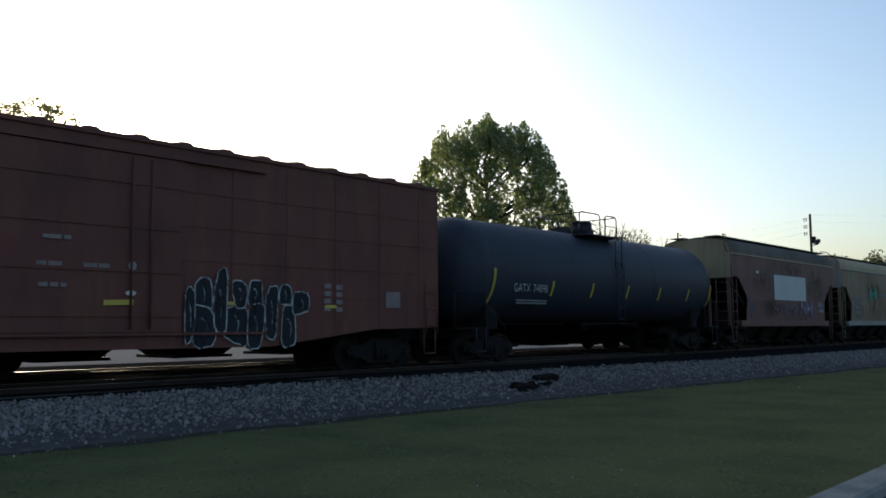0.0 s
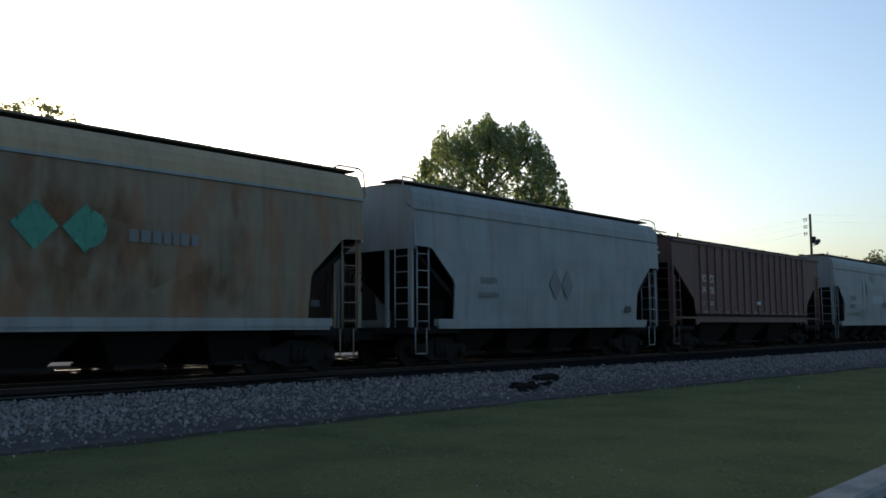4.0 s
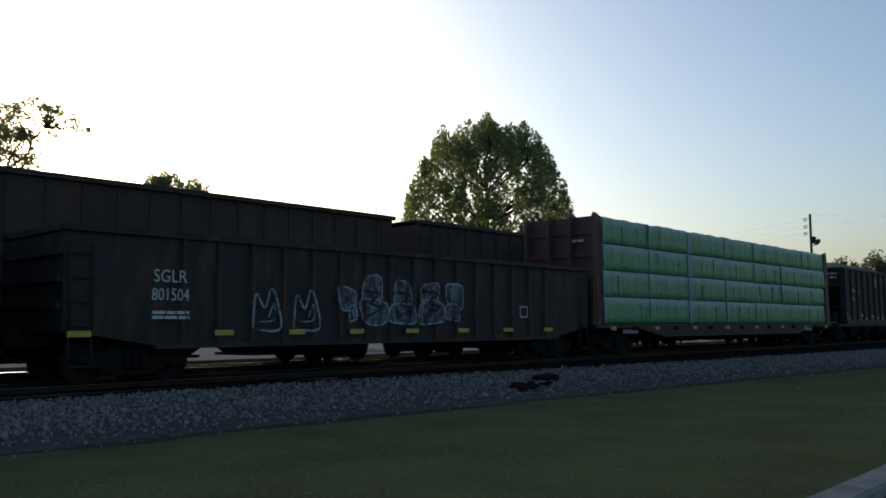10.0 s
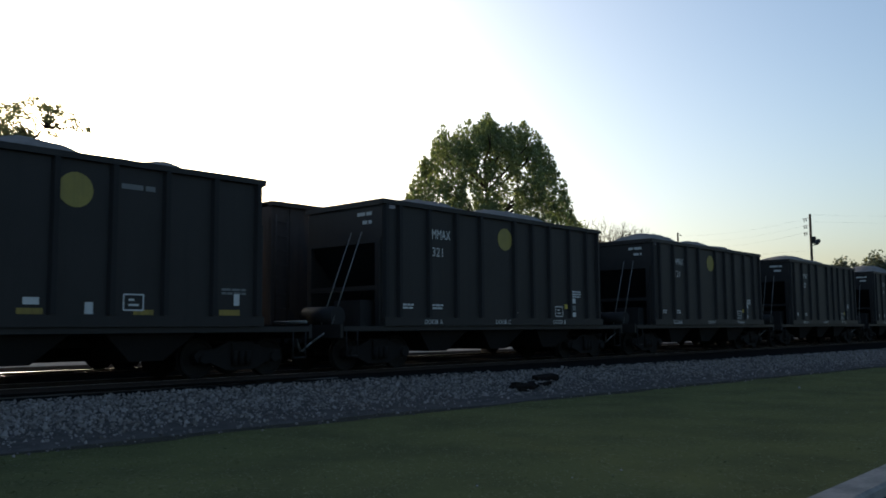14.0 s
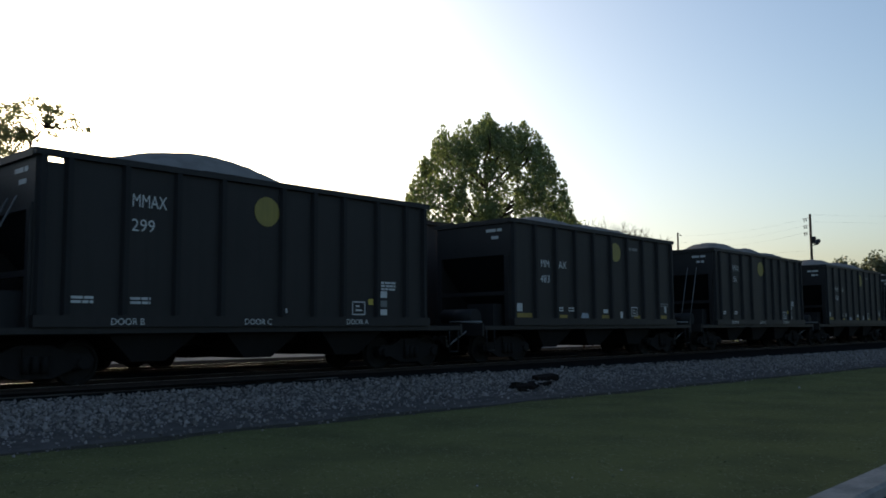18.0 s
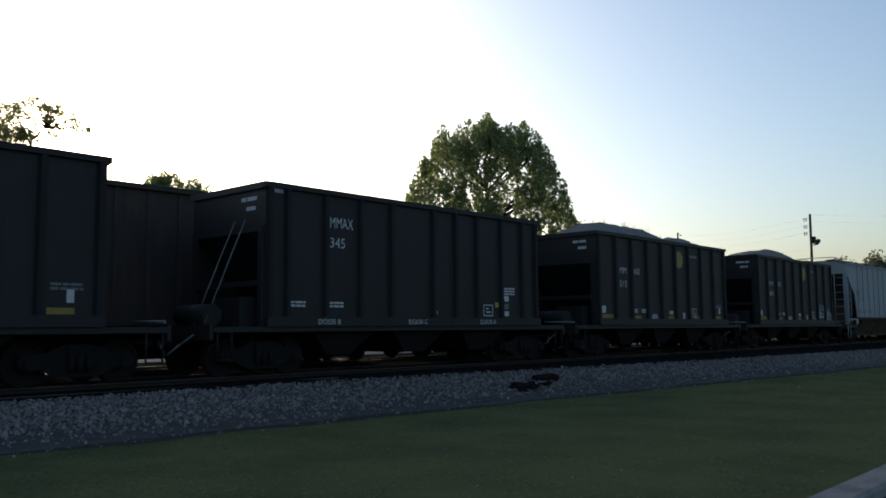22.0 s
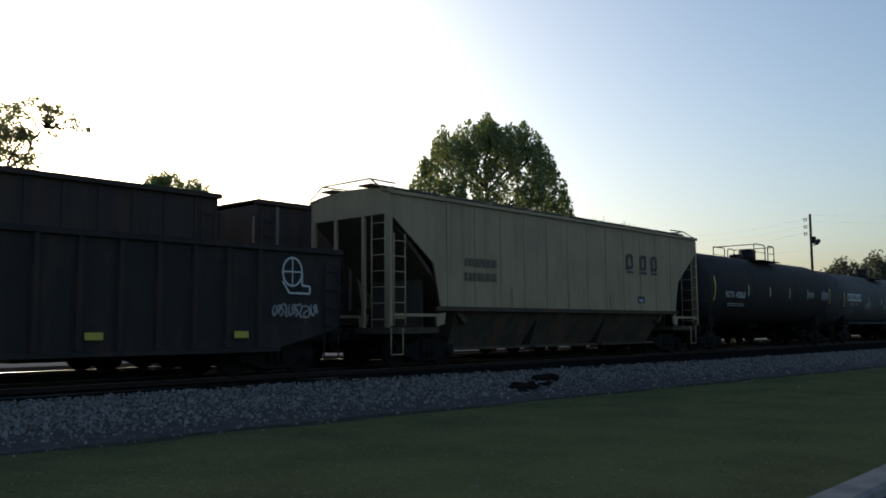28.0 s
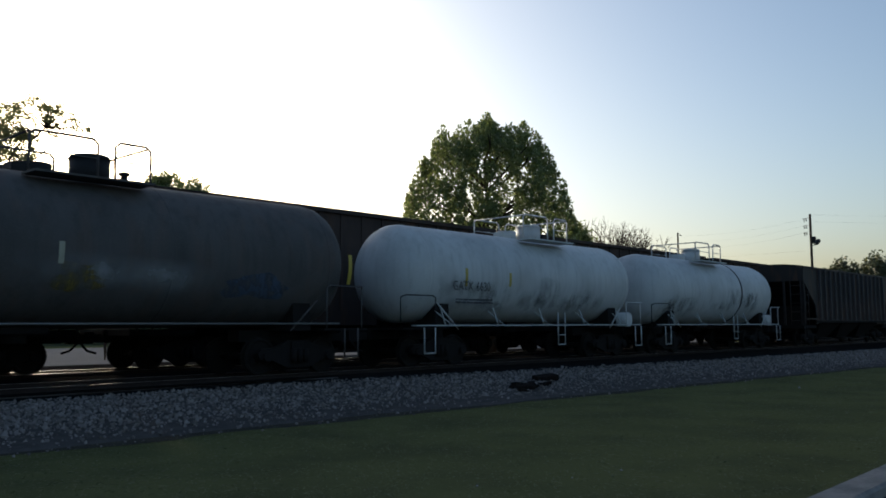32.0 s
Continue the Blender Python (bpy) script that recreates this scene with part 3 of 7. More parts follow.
def build_grass():
    rnd = random.Random(9)
    g = Geo()
    n = 0
    while n < 30000:
        x = 1.5 + 42 * rnd.random() ** 1.9
        y = 2.7 + (toe_y(x) + 0.5 - 2.7) * rnd.random()
        if x < 0.35 * y or noise.noise((x * 0.8, y * 0.8, 3)) < -0.35 and rnd.random() < 0.6:
            continue
        if y > toe_y(x) - 0.1 and rnd.random() < 0.6:
            continue
        n += 1
        for _ in range(2):
            a, h, w = rnd.uniform(0, 6.3), rnd.uniform(0.004, 0.011) * (1.8 if rnd.random() < 0.06 else 1), rnd.uniform(0.005, 0.011)
            bx, by = x + rnd.uniform(-0.03, 0.03), y + rnd.uniform(-0.03, 0.03)
            dx, dy = math.cos(a), math.sin(a)
            lx, ly = rnd.uniform(-0.05, 0.05), rnd.uniform(-0.05, 0.05)
            g.add([(bx - dx * w, by - dy * w, 0), (bx + dx * w, by + dy * w, 0), (bx + lx, by + ly, h)], [(0, 1, 2)])
    solid("grass", g, GRASSBLADE, "short dull green lawn grass", "grass", kind="stuff")
    # pale bits in the lawn
    for i, (x, y, r) in enumerate(((21.2, 7.6, 0.04), (8.0, 4.75, 0.02), (6.35, 5.35, 0.016), (7.3, 4.9, 0.012))):
        g = Geo()
        rings = [[(r * q * math.cos(2 * math.pi * j / 7), r * q * math.sin(2 * math.pi * j / 7) * 0.8, 0.02 + r * h) for j in range(7)] for q, h in ((0.6, 0), (1, 0.4), (0.5, 0.9))]
        solid("litter_scrap", g.loft(rings, True), DIMLETTER, "small pale scrap of litter in the grass", "litter", "scraps in the grass", at=(x, y, 0))


def limb(g, a, b, r0, r1, rnd, wob=0.06, n=4):
    """A bent tapering limb; returns its end."""
    a, b = Vector(a), Vector(b)
    d = b - a
    pts = [a + d * (i / n) + Vector((rnd.uniform(-1, 1), rnd.uniform(-1, 1), rnd.uniform(-0.5, 0.5))) * d.length * wob * (0 < i < n) for i in range(n + 1)]
    for i in range(n):
        g.cyl(pts[i], pts[i + 1], r0 + (r1 - r0) * i / n, 7, r0 + (r1 - r0) * (i + 1) / n)
    return pts


def leaves(g, c, n, spread, size, rnd, up=0.35):
    """A tuft of bent leaves round a point."""
    for _ in range(n):
        p = Vector(c) + Vector((rnd.gauss(0, spread[0]), rnd.gauss(0, spread[0]), rnd.gauss(0, spread[1])))
        d = Vector((rnd.gauss(0, 1), rnd.gauss(0, 1), rnd.gauss(up, 0.8))).normalized()
        s = d.cross(Vector((rnd.gauss(0, 1), rnd.gauss(0, 1), rnd.gauss(0, 1)))).normalized()
        L, w = size * rnd.uniform(0.6, 1.3), size * rnd.uniform(0.28, 0.45)
        nn = d.cross(s) * w * 0.25
        g.add([p, p + d * L * 0.45 + s * w, p + d * L + nn * 0.5, p + d * L * 0.45 - s * w], [(0, 1, 2), (0, 2, 3)])


def broad_tree(x, y, h, rx, low, seed, label, tufts=330, per=46, size=0.22, mat=None, lobes=0.0, spread=(0.26, 0.42), name="tree", shape=None, gap=-0.30, core=0.42, spire=0, up=0.35):
    rnd = random.Random(seed)
    tr = thing(name, label, "tree", "", (x, y, 0))
    gt, gc = Geo(), Geo()
    top = limb(gt, (0, 0, -0.1), (0.1, 0, h * 0.82), rx * 0.075, rx * 0.012, rnd, 0.02, 6)
    for i in range(26):
        q = rnd.uniform(low / h * 0.6, 0.8)
        base = top[0].lerp(top[-1], q)
        a = rnd.uniform(0, 6.28)
        reach = rx * rnd.uniform(0.45, 0.85) * (1.0 - 0.5 * max(0, q - 0.4))
        end = base + Vector((math.cos(a) * reach, math.sin(a) * reach, reach * rnd.uniform(0.5, 1.0)))
        end.z = min(end.z, h * 0.93)
        pts = limb(gt, base, end, rx * 0.022, rx * 0.006, rnd, 0.07)
        for k in range(2):
            e2 = pts[2 + k] + Vector((rnd.uniform(-1, 1), rnd.uniform(-1, 1), rnd.uniform(0.2, 1))) * reach * 0.35
            limb(gt, pts[2 + k], e2, rx * 0.009, rx * 0.003, rnd, 0.08, 3)
    prof = shape or ((0.0, 0.55), (0.12, 0.82), (0.25, 0.97), (0.38, 1.0), (0.55, 0.90), (0.7, 0.72), (0.82, 0.52), (0.9, 0.30), (1.0, 0.02))
    px, pr = zip(*prof)
    for i in range(tufts):
        q = 1 - (1 - rnd.random()) ** 0.9
        z = low + (h - low) * q
        r = rx * along(px, pr, q)
        a = rnd.uniform(0, 6.283)
        r *= (0.90 + 0.12 * noise.noise((math.cos(a) * 1.7 + seed, math.sin(a) * 1.7, q * 4)) + lobes * noise.noise((math.cos(a) * 3 + seed, math.sin(a) * 3, q * 7)))
        k = rnd.random() ** core
        c = (math.cos(a) * r * k, math.sin(a) * r * k, z + rnd.uniform(-0.2, 0.2))
        if noise.noise((c[0] * 0.8 + seed, c[1] * 0.8, c[2] * 0.8)) < (gap if k < 0.82 else gap - 0.15):
            continue
        leaves(gc, c, int(per * rnd.uniform(0.6, 1.3)), spread, size, rnd, up)
        if k > 0.75:
            leaves(gc, (c[0], c[1], c[2] + spread[1] * 1.4), per // 4, (spread[0] * 0.35, spread[1] * 0.5), size * 0.9, rnd, 0.8)
    for i in range(spire):
        leaves(gc, (0.1 + rnd.gauss(0, 0.12), rnd.gauss(0, 0.10), h + 0.2 - 1.7 * rnd.random()), 26, (0.15, 0.2), size, rnd, 0.9)
    part("trunk", gt, BARK, tr, "dark grey branching trunk")
    part("crown", gc, mat or LEAF, tr, "crown of small backlit green leaves")
    return tr


def tuft(g, c, n, w, h, size, rnd):
    """An upright pointed spray of leaves that rises from c."""
    for _ in range(n):
        u, a = rnd.random() ** 1.15, rnd.uniform(0, 6.283)
        q = w * math.sin(math.pi * min(1, 0.16 + 0.84 * u)) ** 0.8 * rnd.random() ** 0.5
        p = Vector(c) + Vector((math.cos(a) * q, math.sin(a) * q, h * u))
        d = Vector((math.cos(a) * 0.55 + rnd.gauss(0, 0.35), math.sin(a) * 0.55 + rnd.gauss(0, 0.35), 0.85 + rnd.gauss(0, 0.35))).normalized()
        s = d.cross(Vector((rnd.gauss(0, 1), rnd.gauss(0, 1), rnd.gauss(0, 0.5)))).normalized()
        L, b = size * rnd.uniform(0.7, 1.3), size * rnd.uniform(0.30, 0.46)
        bow = d.cross(s) * b * 0.3
        g.add([p, p + d * L * 0.45 + s * b, p + d * L + bow, p + d * L * 0.45 - s * b], [(0, 1, 2), (0, 2, 3)])


def domed_tree(x, y, seed, label):
    """A broad dome of upright leaf sprays on spreading limbs, with one leader on top."""
    rnd = random.Random(seed)
    tr = thing("tree", label, "tree", "", (x, y, 0))
    gt, gc = Geo(), Geo()
    zs, rs = (2.6, 3.6, 5.2, 6.6, 8.2, 9.1, 10.35, 11.2, 11.5, 11.75), (2.6, 3.9, 4.45, 4.4, 4.05, 3.65, 3.1, 2.6, 2.1, 1.0)
    low, top = zs[0], zs[-1]
    limb(gt, (0, 0, -0.1), (0.1, 0, 9.6), 0.42, 0.03, rnd, 0.015, 7)
    for i in range(44):
        z0 = rnd.uniform(1.9, 9.2)
        a = i * 2.39996 + rnd.uniform(-0.3, 0.3)
        reach = along(zs, rs, min(11.3, z0 + 2.0)) * rnd.uniform(0.75, 0.95)
        base = Vector((0.1 * z0 / 11.4, 0, z0))
        end = base + Vector((math.cos(a) * reach, math.sin(a) * reach, rnd.uniform(1.4, 2.6)))
        end.z = min(end.z, 11.2)
        pts = limb(gt, base, end, 0.12 - 0.008 * z0, 0.022, rnd, 0.05, 5)
        for k in (2, 3, 4):
            limb(gt, pts[k], pts[k] + Vector((rnd.uniform(-0.7, 0.7), rnd.uniform(-0.7, 0.7), rnd.uniform(0.5, 1.2))), 0.028, 0.008, rnd, 0.08, 3)
    steps = 60
    area = np.cumsum([along(zs, rs, low + (top - low) * (i + 0.5) / steps) + 0.25 for i in range(steps)])
    for shell, count in ((1.0, 520), (0.80, 230), (0.52, 80), (0.25, 25)):
        for i in range(count):
            z = low + (top - low) * float(np.interp((i + rnd.random()) / count * area[-1], area, np.arange(steps))) / (steps - 1)
            a = i * 2.39996 + rnd.uniform(-0.4, 0.4) + shell * 5
            r = (along(zs, rs, z) - 0.16) * shell
            r *= 1 + 0.09 * noise.noise((math.cos(a) * 2.1 + seed, math.sin(a) * 2.1, z * 0.7))
            z -= 0.72 + (1 - shell) * 1.6 * max(0.0, (z - 6) / 6)
            c = (math.cos(a) * r + 0.05, math.sin(a) * r, z + rnd.uniform(-0.15, 0.15))
            if noise.noise((c[0] * 1.25 + seed, c[1] * 1.25, c[2] * 0.95)) < -0.36:
                continue
            tuft(gc, c, int(72 * rnd.uniform(0.7, 1.3)), rnd.uniform(0.22, 0.33), rnd.uniform(0.75, 1.05), 0.145, rnd)
    for z, r, n in ((9.9, 2.0, 16), (10.2, 1.3, 14), (10.5, 1.75, 16), (10.7, 0.9, 12), (11.0, 1.15, 10), (11.15, 0.5, 8), (11.4, 0.25, 6), (11.75, 0.08, 3)):
        for i in range(n):
            tuft(gc, (0.05 + r * math.cos(i * 2.4 + z), r * math.sin(i * 2.4 + z), z - 0.3 + 0.2 * rnd.random()), 64, 0.22, 0.8, 0.14, rnd)
    part("trunk", gt, BARK, tr, "dark grey branching trunk")
    part("crown", gc, LEAF, tr, "domed crown of upright backlit green leaf sprays")
    return tr


def open_tree(x, y, seed, label):
    """An airy tree with bent limbs that carry separate leaf clumps."""
    rnd = random.Random(seed)
    tr = thing("tree", label, "tree", "", (x, y, 0))
    gt, gc = Geo(), Geo()
    side, deep = Vector((0.673, -0.740, 0)), Vector((0.740, 0.673, 0))
    fork = Vector((-0.5, 0.3, 6.6))
    limb(gt, (-0.6, 0.3, -0.1), fork, 0.26, 0.17, rnd, 0.02, 5)
    clumps = [(0.85, 10.13, 0.31), (1.45, 10.18, 0.27), (1.8, 9.98, 0.25), (1.2, 9.83, 0.27), (0.3, 9.98, 0.31), (-0.1, 10.23, 0.25), (0, 9.53, 0.49), (0.5, 9.33, 0.29), (-0.6, 9.33, 0.56),
              (0.75, 8.88, 0.25), (0.1, 8.78, 0.45), (-0.7, 8.53, 0.56), (1, 8.53, 0.19), (1.1, 8.03, 0.22), (0.3, 8.03, 0.29), (2.55, 9.53, 0.17), (2.25, 9.58, 0.11), (2, 9.58, 0.11), (1.4, 9.33, 0.15),
              (1.7, 9.53, 0.12), (-1.2, 9.73, 0.56), (-1.4, 8.93, 0.62), (0.5, 7.73, 0.25), (-0.4, 7.63, 0.5)]
    arms = [side * 0.1 + Vector((0, 0, 8.4)), side * 0.7 + Vector((0, 0, 9.1)), side * -0.7 + Vector((0, 0, 8.6)), side * 1.4 + Vector((0, 0, 9.4))]
    for a in arms:
        limb(gt, fork, a, 0.07, 0.03, rnd, 0.05, 5)
    limb(gt, fork, side * 1.5 + Vector((0, 0, 8.55)), 0.07, 0.02, rnd, 0.06, 5)
    for u, z, r in clumps:
        for k in range(3):
            c = side * (u + rnd.gauss(0, r * 0.5)) + deep * rnd.gauss(0, 0.7) + Vector((0, 0, z + rnd.gauss(0, r * 0.45)))
            a = min(arms, key=lambda q: (q - c).length)
            pts = limb(gt, a, c, 0.028, 0.007, rnd, 0.09, 4)
            leaves(gc, c, int(105 * (r / 0.3) ** 1.6), (r * 0.46, r * 0.36), 0.10, rnd, 0.1)
            leaves(gc, pts[3], int(14 * r / 0.3), (0.14, 0.10), 0.12, rnd, 0.1)
    part("trunk", gt, BARK, tr, "bent bare limbs")
    part("crown", gc, LEAFSUN, tr, "separate small clumps of backlit leaves")
    return tr


def bare_tree(x, y, h, rx, seed, label, buds=False, thick=0.14, depth=5):
    rnd = random.Random(seed)
    tr = thing("bare_tree", label, "tree", "sparse trees", (x, y, 0))
    g, gl = Geo(), Geo()

    def grow(p, d, L, r, depth):
        e = p + d * L
        g.cyl(p, e, r, 5, r * 0.65)
        if buds and depth <= 1:
            leaves(gl, e, 4, (0.12, 0.12), 0.2, rnd)
        if depth == 0:
            return
        for _ in range(rnd.choice((2, 3))):
            w = (d + Vector((rnd.gauss(0, 0.42), rnd.gauss(0, 0.42), rnd.gauss(0.12, 0.2)))).normalized()
            grow(e, w, L * rnd.uniform(0.52, 0.8), r * 0.66, depth - 1)

    for i in range(5):
        w = Vector((rnd.uniform(-1, 1) * rx / h, rnd.uniform(-1, 1) * rx / h, 1)).normalized()
        grow(Vector((0, 0, -0.1)), w, h * 0.44, thick, depth)
    part("limb_tangle", g, BARK, tr)
    if buds:
        part("foliage", gl, LEAF2, tr)
    return tr


def utility_pole(x, y, h, label, arms, lamp=False, side=-1, reach=1.3, thick=0.13):
    p = thing("utility_pole", label, "utility pole", "utility poles", (x, y, 0))
    part("pole", Geo().cyl((0, 0, -0.2), (0.05, 0, h), thick, 10, thick * 0.75), POLE, p)
    for z in arms:
        d = reach * 0.16
        part("crossarm", Geo().tube([(side * 0.06, 0, z), (side * reach * 0.4, 0, z - d * 0.4)], 0.010).tube([(side * reach * 0.4, 0, z - d * 0.4), (side * reach, 0, z - d)], 0.022), POLE, p)
        for k in (0.55, 0.85):
            zz = z - d * k
            part("insulator", Geo().tube([(side * k * reach, 0, zz), (side * k * reach + 0.04, 0, zz - 0.07 * reach)], 0.02 * min(1, reach), 6).cyl((side * k * reach + 0.05, 0, zz - 0.07 * reach), (side * k * reach + 0.06, 0, zz - 0.15 * reach), 0.035 * min(1, reach), 8, 0.022), BLACK, p)
    if lamp:
        part("lamp_arm", Geo().tube([(0, 0, h - 2.1), (0.45, -0.1, h - 2.0), (0.62, -0.15, h - 1.85)], 0.03), BLACK, p)
        part("lamp_head", Geo().loft([[(0.42 + q * 0.62, -0.15 + 0.17 * s * math.cos(a), h - 1.95 + q * 0.28 + 0.15 * s * math.sin(a)) for a in [2 * math.pi * j / 10 for j in range(10)]] for q, s in ((0, 0.5), (0.3, 1), (0.8, 1), (1, 0.6))], True), BLACK, p, "dark round floodlight head")
        part("meter_box", Geo().box(-0.05, 0.24, -0.26, -0.10, h - 1.95, h - 1.5), BLACK, p)
    return p


def wire(a, b, sag, name="power_line"):
    a, b = Vector(a), Vector(b)
    pts = [a.lerp(b, i / 12) - Vector((0, 0, sag * 4 * (i / 12) * (1 - i / 12))) for i in range(13)]
    solid(name, Geo().tube(pts, 0.002, 4), BLACK, "thin dark overhead power line", "cable", "power lines")


def build_surroundings():
    domed_tree(32.75, 26.75, 3, "large domed green tree with backlit leaves behind the tracks")
    broad_tree(40.5, 26.3, 7.3, 0.95, 3.5, 8, "small leafy green tree beside the large tree", tufts=60, per=60, size=0.17, spread=(0.16, 0.24), gap=-0.25)
    open_tree(12.6, 34.1, 5, "sparse leafy tree glowing against the low sun")
    broad_tree(24.9, 43.35, 10.0, 2.55, 5.0, 6, "rounded dark green tree crown", tufts=520, per=60, size=0.15, spread=(0.17, 0.17), lobes=0.3, core=0.3, gap=-0.4, shape=((0, 0.7), (0.5, 1), (0.85, 0.9), (1, 0.5)))
    bare_tree(21.3, 43.5, 9.3, 1.0, 13, "thin sapling with hardly a leaf", thick=0.04, depth=4)
    for i, (x, y, h) in enumerate(((58.3, 36.9, 7.5), (59.2, 35.6, 7.9), (60.5, 35.1, 8.0), (60.2, 34.0, 7.1))):
        bare_tree(x, y, h, 0.7, 30 + i, "bare tree with dark thin twigs", thick=0.09)
    for i, (x, y, h, r) in enumerate(((98, 30.0, 8.0, 2.6), (103, 27.6, 8.9, 3.2), (109, 26.5, 8.6, 3.4), (112, 23.4, 9.4, 3.6), (120, 20.5, 9.2, 4.0), (128, 17.0, 9.8, 4.5))):
        broad_tree(x, y, h, r, 1.5, 50 + i, "distant leafy tree on the horizon", tufts=230, per=34, size=0.34, mat=LEAF2, spread=(0.42, 0.38), gap=-0.4, shape=((0, 0.6), (0.35, 1), (0.7, 0.9), (0.9, 0.55), (1, 0.15)))
    for i, (x, y, h, r) in enumerate(((84, 36, 5.4, 2.0), (88, 40, 5.6, 2.4), (78, 44, 5.6, 2.2), (96, 36, 5.5, 2.6), (70, 50, 5.6, 2.2), (60, 56, 5.8, 2.6), (46, 60, 6.0, 3.0))):
        broad_tree(x, y, h, r, 0.6, 80 + i, "low distant green bush beyond the tracks", tufts=70, per=18, size=0.45, mat=LEAF2, spread=(0.45, 0.4), name="bush")
    utility_pole(53.6, 26.96, 7.95, "weathered wooden utility pole with short arms", (7.9,), side=1, reach=0.55, thick=0.07)
    utility_pole(56.84, 19.22, 8.8, "wooden utility pole with crossarms and a floodlight", (8.55, 8.1, 7.65), True, thick=0.10)
    for z, k in ((8.35, 1.3), (7.9, 1.3), (7.45, 1.3)):
        wire((56.84 - k, 19.22, z), (53.6 + 0.5, 26.96, z - 0.6), 0.25)
    for z in (8.75, 8.3):
        wire((56.84, 19.22, z), (75.0, 3.0, z + 0.8), 0.35)
    wire((56.84, 19.22, 6.4), (40.0, 60.0, 6.2), 0.4)
    # added low hedge that closes the view beneath the cars against bright horizon sky
    rnd = random.Random(77)
    hedge = thing("hedgerow", "added low dark hedge that blocks the horizon sky beneath the trains", "hedge", "", (0, 92, 0), "stuff")
    for a in range(12):
        g = Geo()
        for _ in range(110):
            leaves(g, (-100 + a * 32 + rnd.uniform(0, 32), rnd.gauss(0, 0.5), rnd.uniform(0.1, 2.9)), 8, (0.5, 0.35), 0.9, rnd)
        g.loft([[(-100 + a * 32 + q * 4, y, z * (2.7 + 0.5 * noise.noise((a * 8 + q, 1, 0)))) for y, z in ((-0.5, 0), (-0.45, 0.9), (0, 1.1), (0.45, 0.9), (0.5, 0))] for q in range(9)])
        part("foliage", g, LEAF2, hedge)
    # red-roofed house far down the line
    h = thing("house", "small distant house with a red-brown roof among trees", "house", "", (118, 29.5, 0))
    part("wall", Geo().box(-5, 5, -3.5, 3.5, 0, 4.6), CREAM, h)
    part("roof", Geo().loft([[(x, -4.0, 4.5), (x, 4.0, 4.5), (x, 0, 7.6)] for x in (-5.4, 5.4)]), BRICKRED, h)
    part("chimney", Geo().box(-2.4, -1.8, -0.9, -0.3, 6, 8.3), BRICKRED, h)
    for k in (-3, 0, 3):
        part("window", Geo().box(k - 0.5, k + 0.5, -3.54, -3.46, 1.4, 2.8), INK, h)


def stone_variation():
    m = STONE.copy()
    m.name = "ballast_stones_varied"
    n, l = m.node_tree.nodes, m.node_tree.links
    g = n.new("ShaderNodeNewGeometry")
    r = n.new("ShaderNodeValToRGB")
    r.color_ramp.elements[0].color, r.color_ramp.elements[1].color = (0.110, 0.098, 0.092, 1), (0.275, 0.246, 0.232, 1)
    l.new(g.outputs["Random Per Island"], r.inputs[0])
    l.new(r.outputs[0], n["Principled BSDF"].inputs["Base Color"])
    return m


STONE_VAR = stone_variation()
build_ground()
build_grass()
build_surroundings()


# ------------------------------------------------------------------ railway cars
# In a car's space x runs along the track, y away from the viewer, z up from the rail heads.
SHARED = {}


def shared(key, make):
    if key not in SHARED:
        SHARED[key] = make()
    return SHARED[key]


def wheelset_mesh():
    g = Geo().cyl((0, -1.05, 0), (0, 1.05, 0), 0.075, 10)
    for s in (-1, 1):
        prof = ((0.69, 0.44), (0.715, 0.45), (0.72, 0.42), (0.825, 0.415), (0.83, 0.37), (0.79, 0.34), (0.775, 0.16), (0.84, 0.14), (0.84, 0.0))
        g.loft([[(r * math.cos(2 * math.pi * i / 22), s * w, r * math.sin(2 * math.pi * i / 22)) for i in range(22)] for w, r in prof], False)
        g.box(-0.05, 0.05, s * 0.84 - 0.012, s * 0.84 + 0.012, -0.30, -0.18)
    return g.mesh("wheelset", WHEEL)


def side_frame_mesh():
    top = [(-1.12, 0.50), (-1.02, 0.60), (-0.62, 0.62), (-0.30, 0.78), (0.30, 0.78), (0.62, 0.62), (1.02, 0.60), (1.12, 0.50), (1.06, 0.36), (0.74, 0.34), (0.34, 0.17), (-0.34, 0.17), (-0.74, 0.34), (-1.06, 0.36)]
    g = Geo().plate(top, -0.07, 0.07)
    for x in (-0.17, 0, 0.17):
        g.cyl((x, -0.12, 0.28), (x, -0.12, 0.58), 0.07, 8)
    for x in (-0.89, 0.89):
        g.cyl((x, -0.16, 0.43), (x, 0.02, 0.43), 0.115, 10)
    return g.mesh("side_frame", UNDER)


def truck(car, x):
    """A two-axle bogie."""
    g = Geo().box(-0.22, 0.22, -1.12, 1.12, 0.48, 0.74).cyl((0, 0, 0.7), (0, 0, 0.9), 0.2, 12)
    for s in (-1, 1):
        g.box(-1.0, 1.0, s * 0.3 - 0.03, s * 0.3 + 0.03, 0.42, 0.5)
    t = part("truck", shared("truck", lambda: g.mesh("truck", UNDER)), None, car, "dark greasy two-axle railway truck", at=(x, 0, 0))
    for s in (-1, 1):
        part("side_frame", shared("side_frame", side_frame_mesh), None, t, at=(0, s * 1.0, 0), turn=(0, 0, 0 if s < 0 else 180))
    for k in (-0.89, 0.89):
        part("wheelset", shared("wheelset", wheelset_mesh), None, t, at=(k, 0, 0.425))
    return t


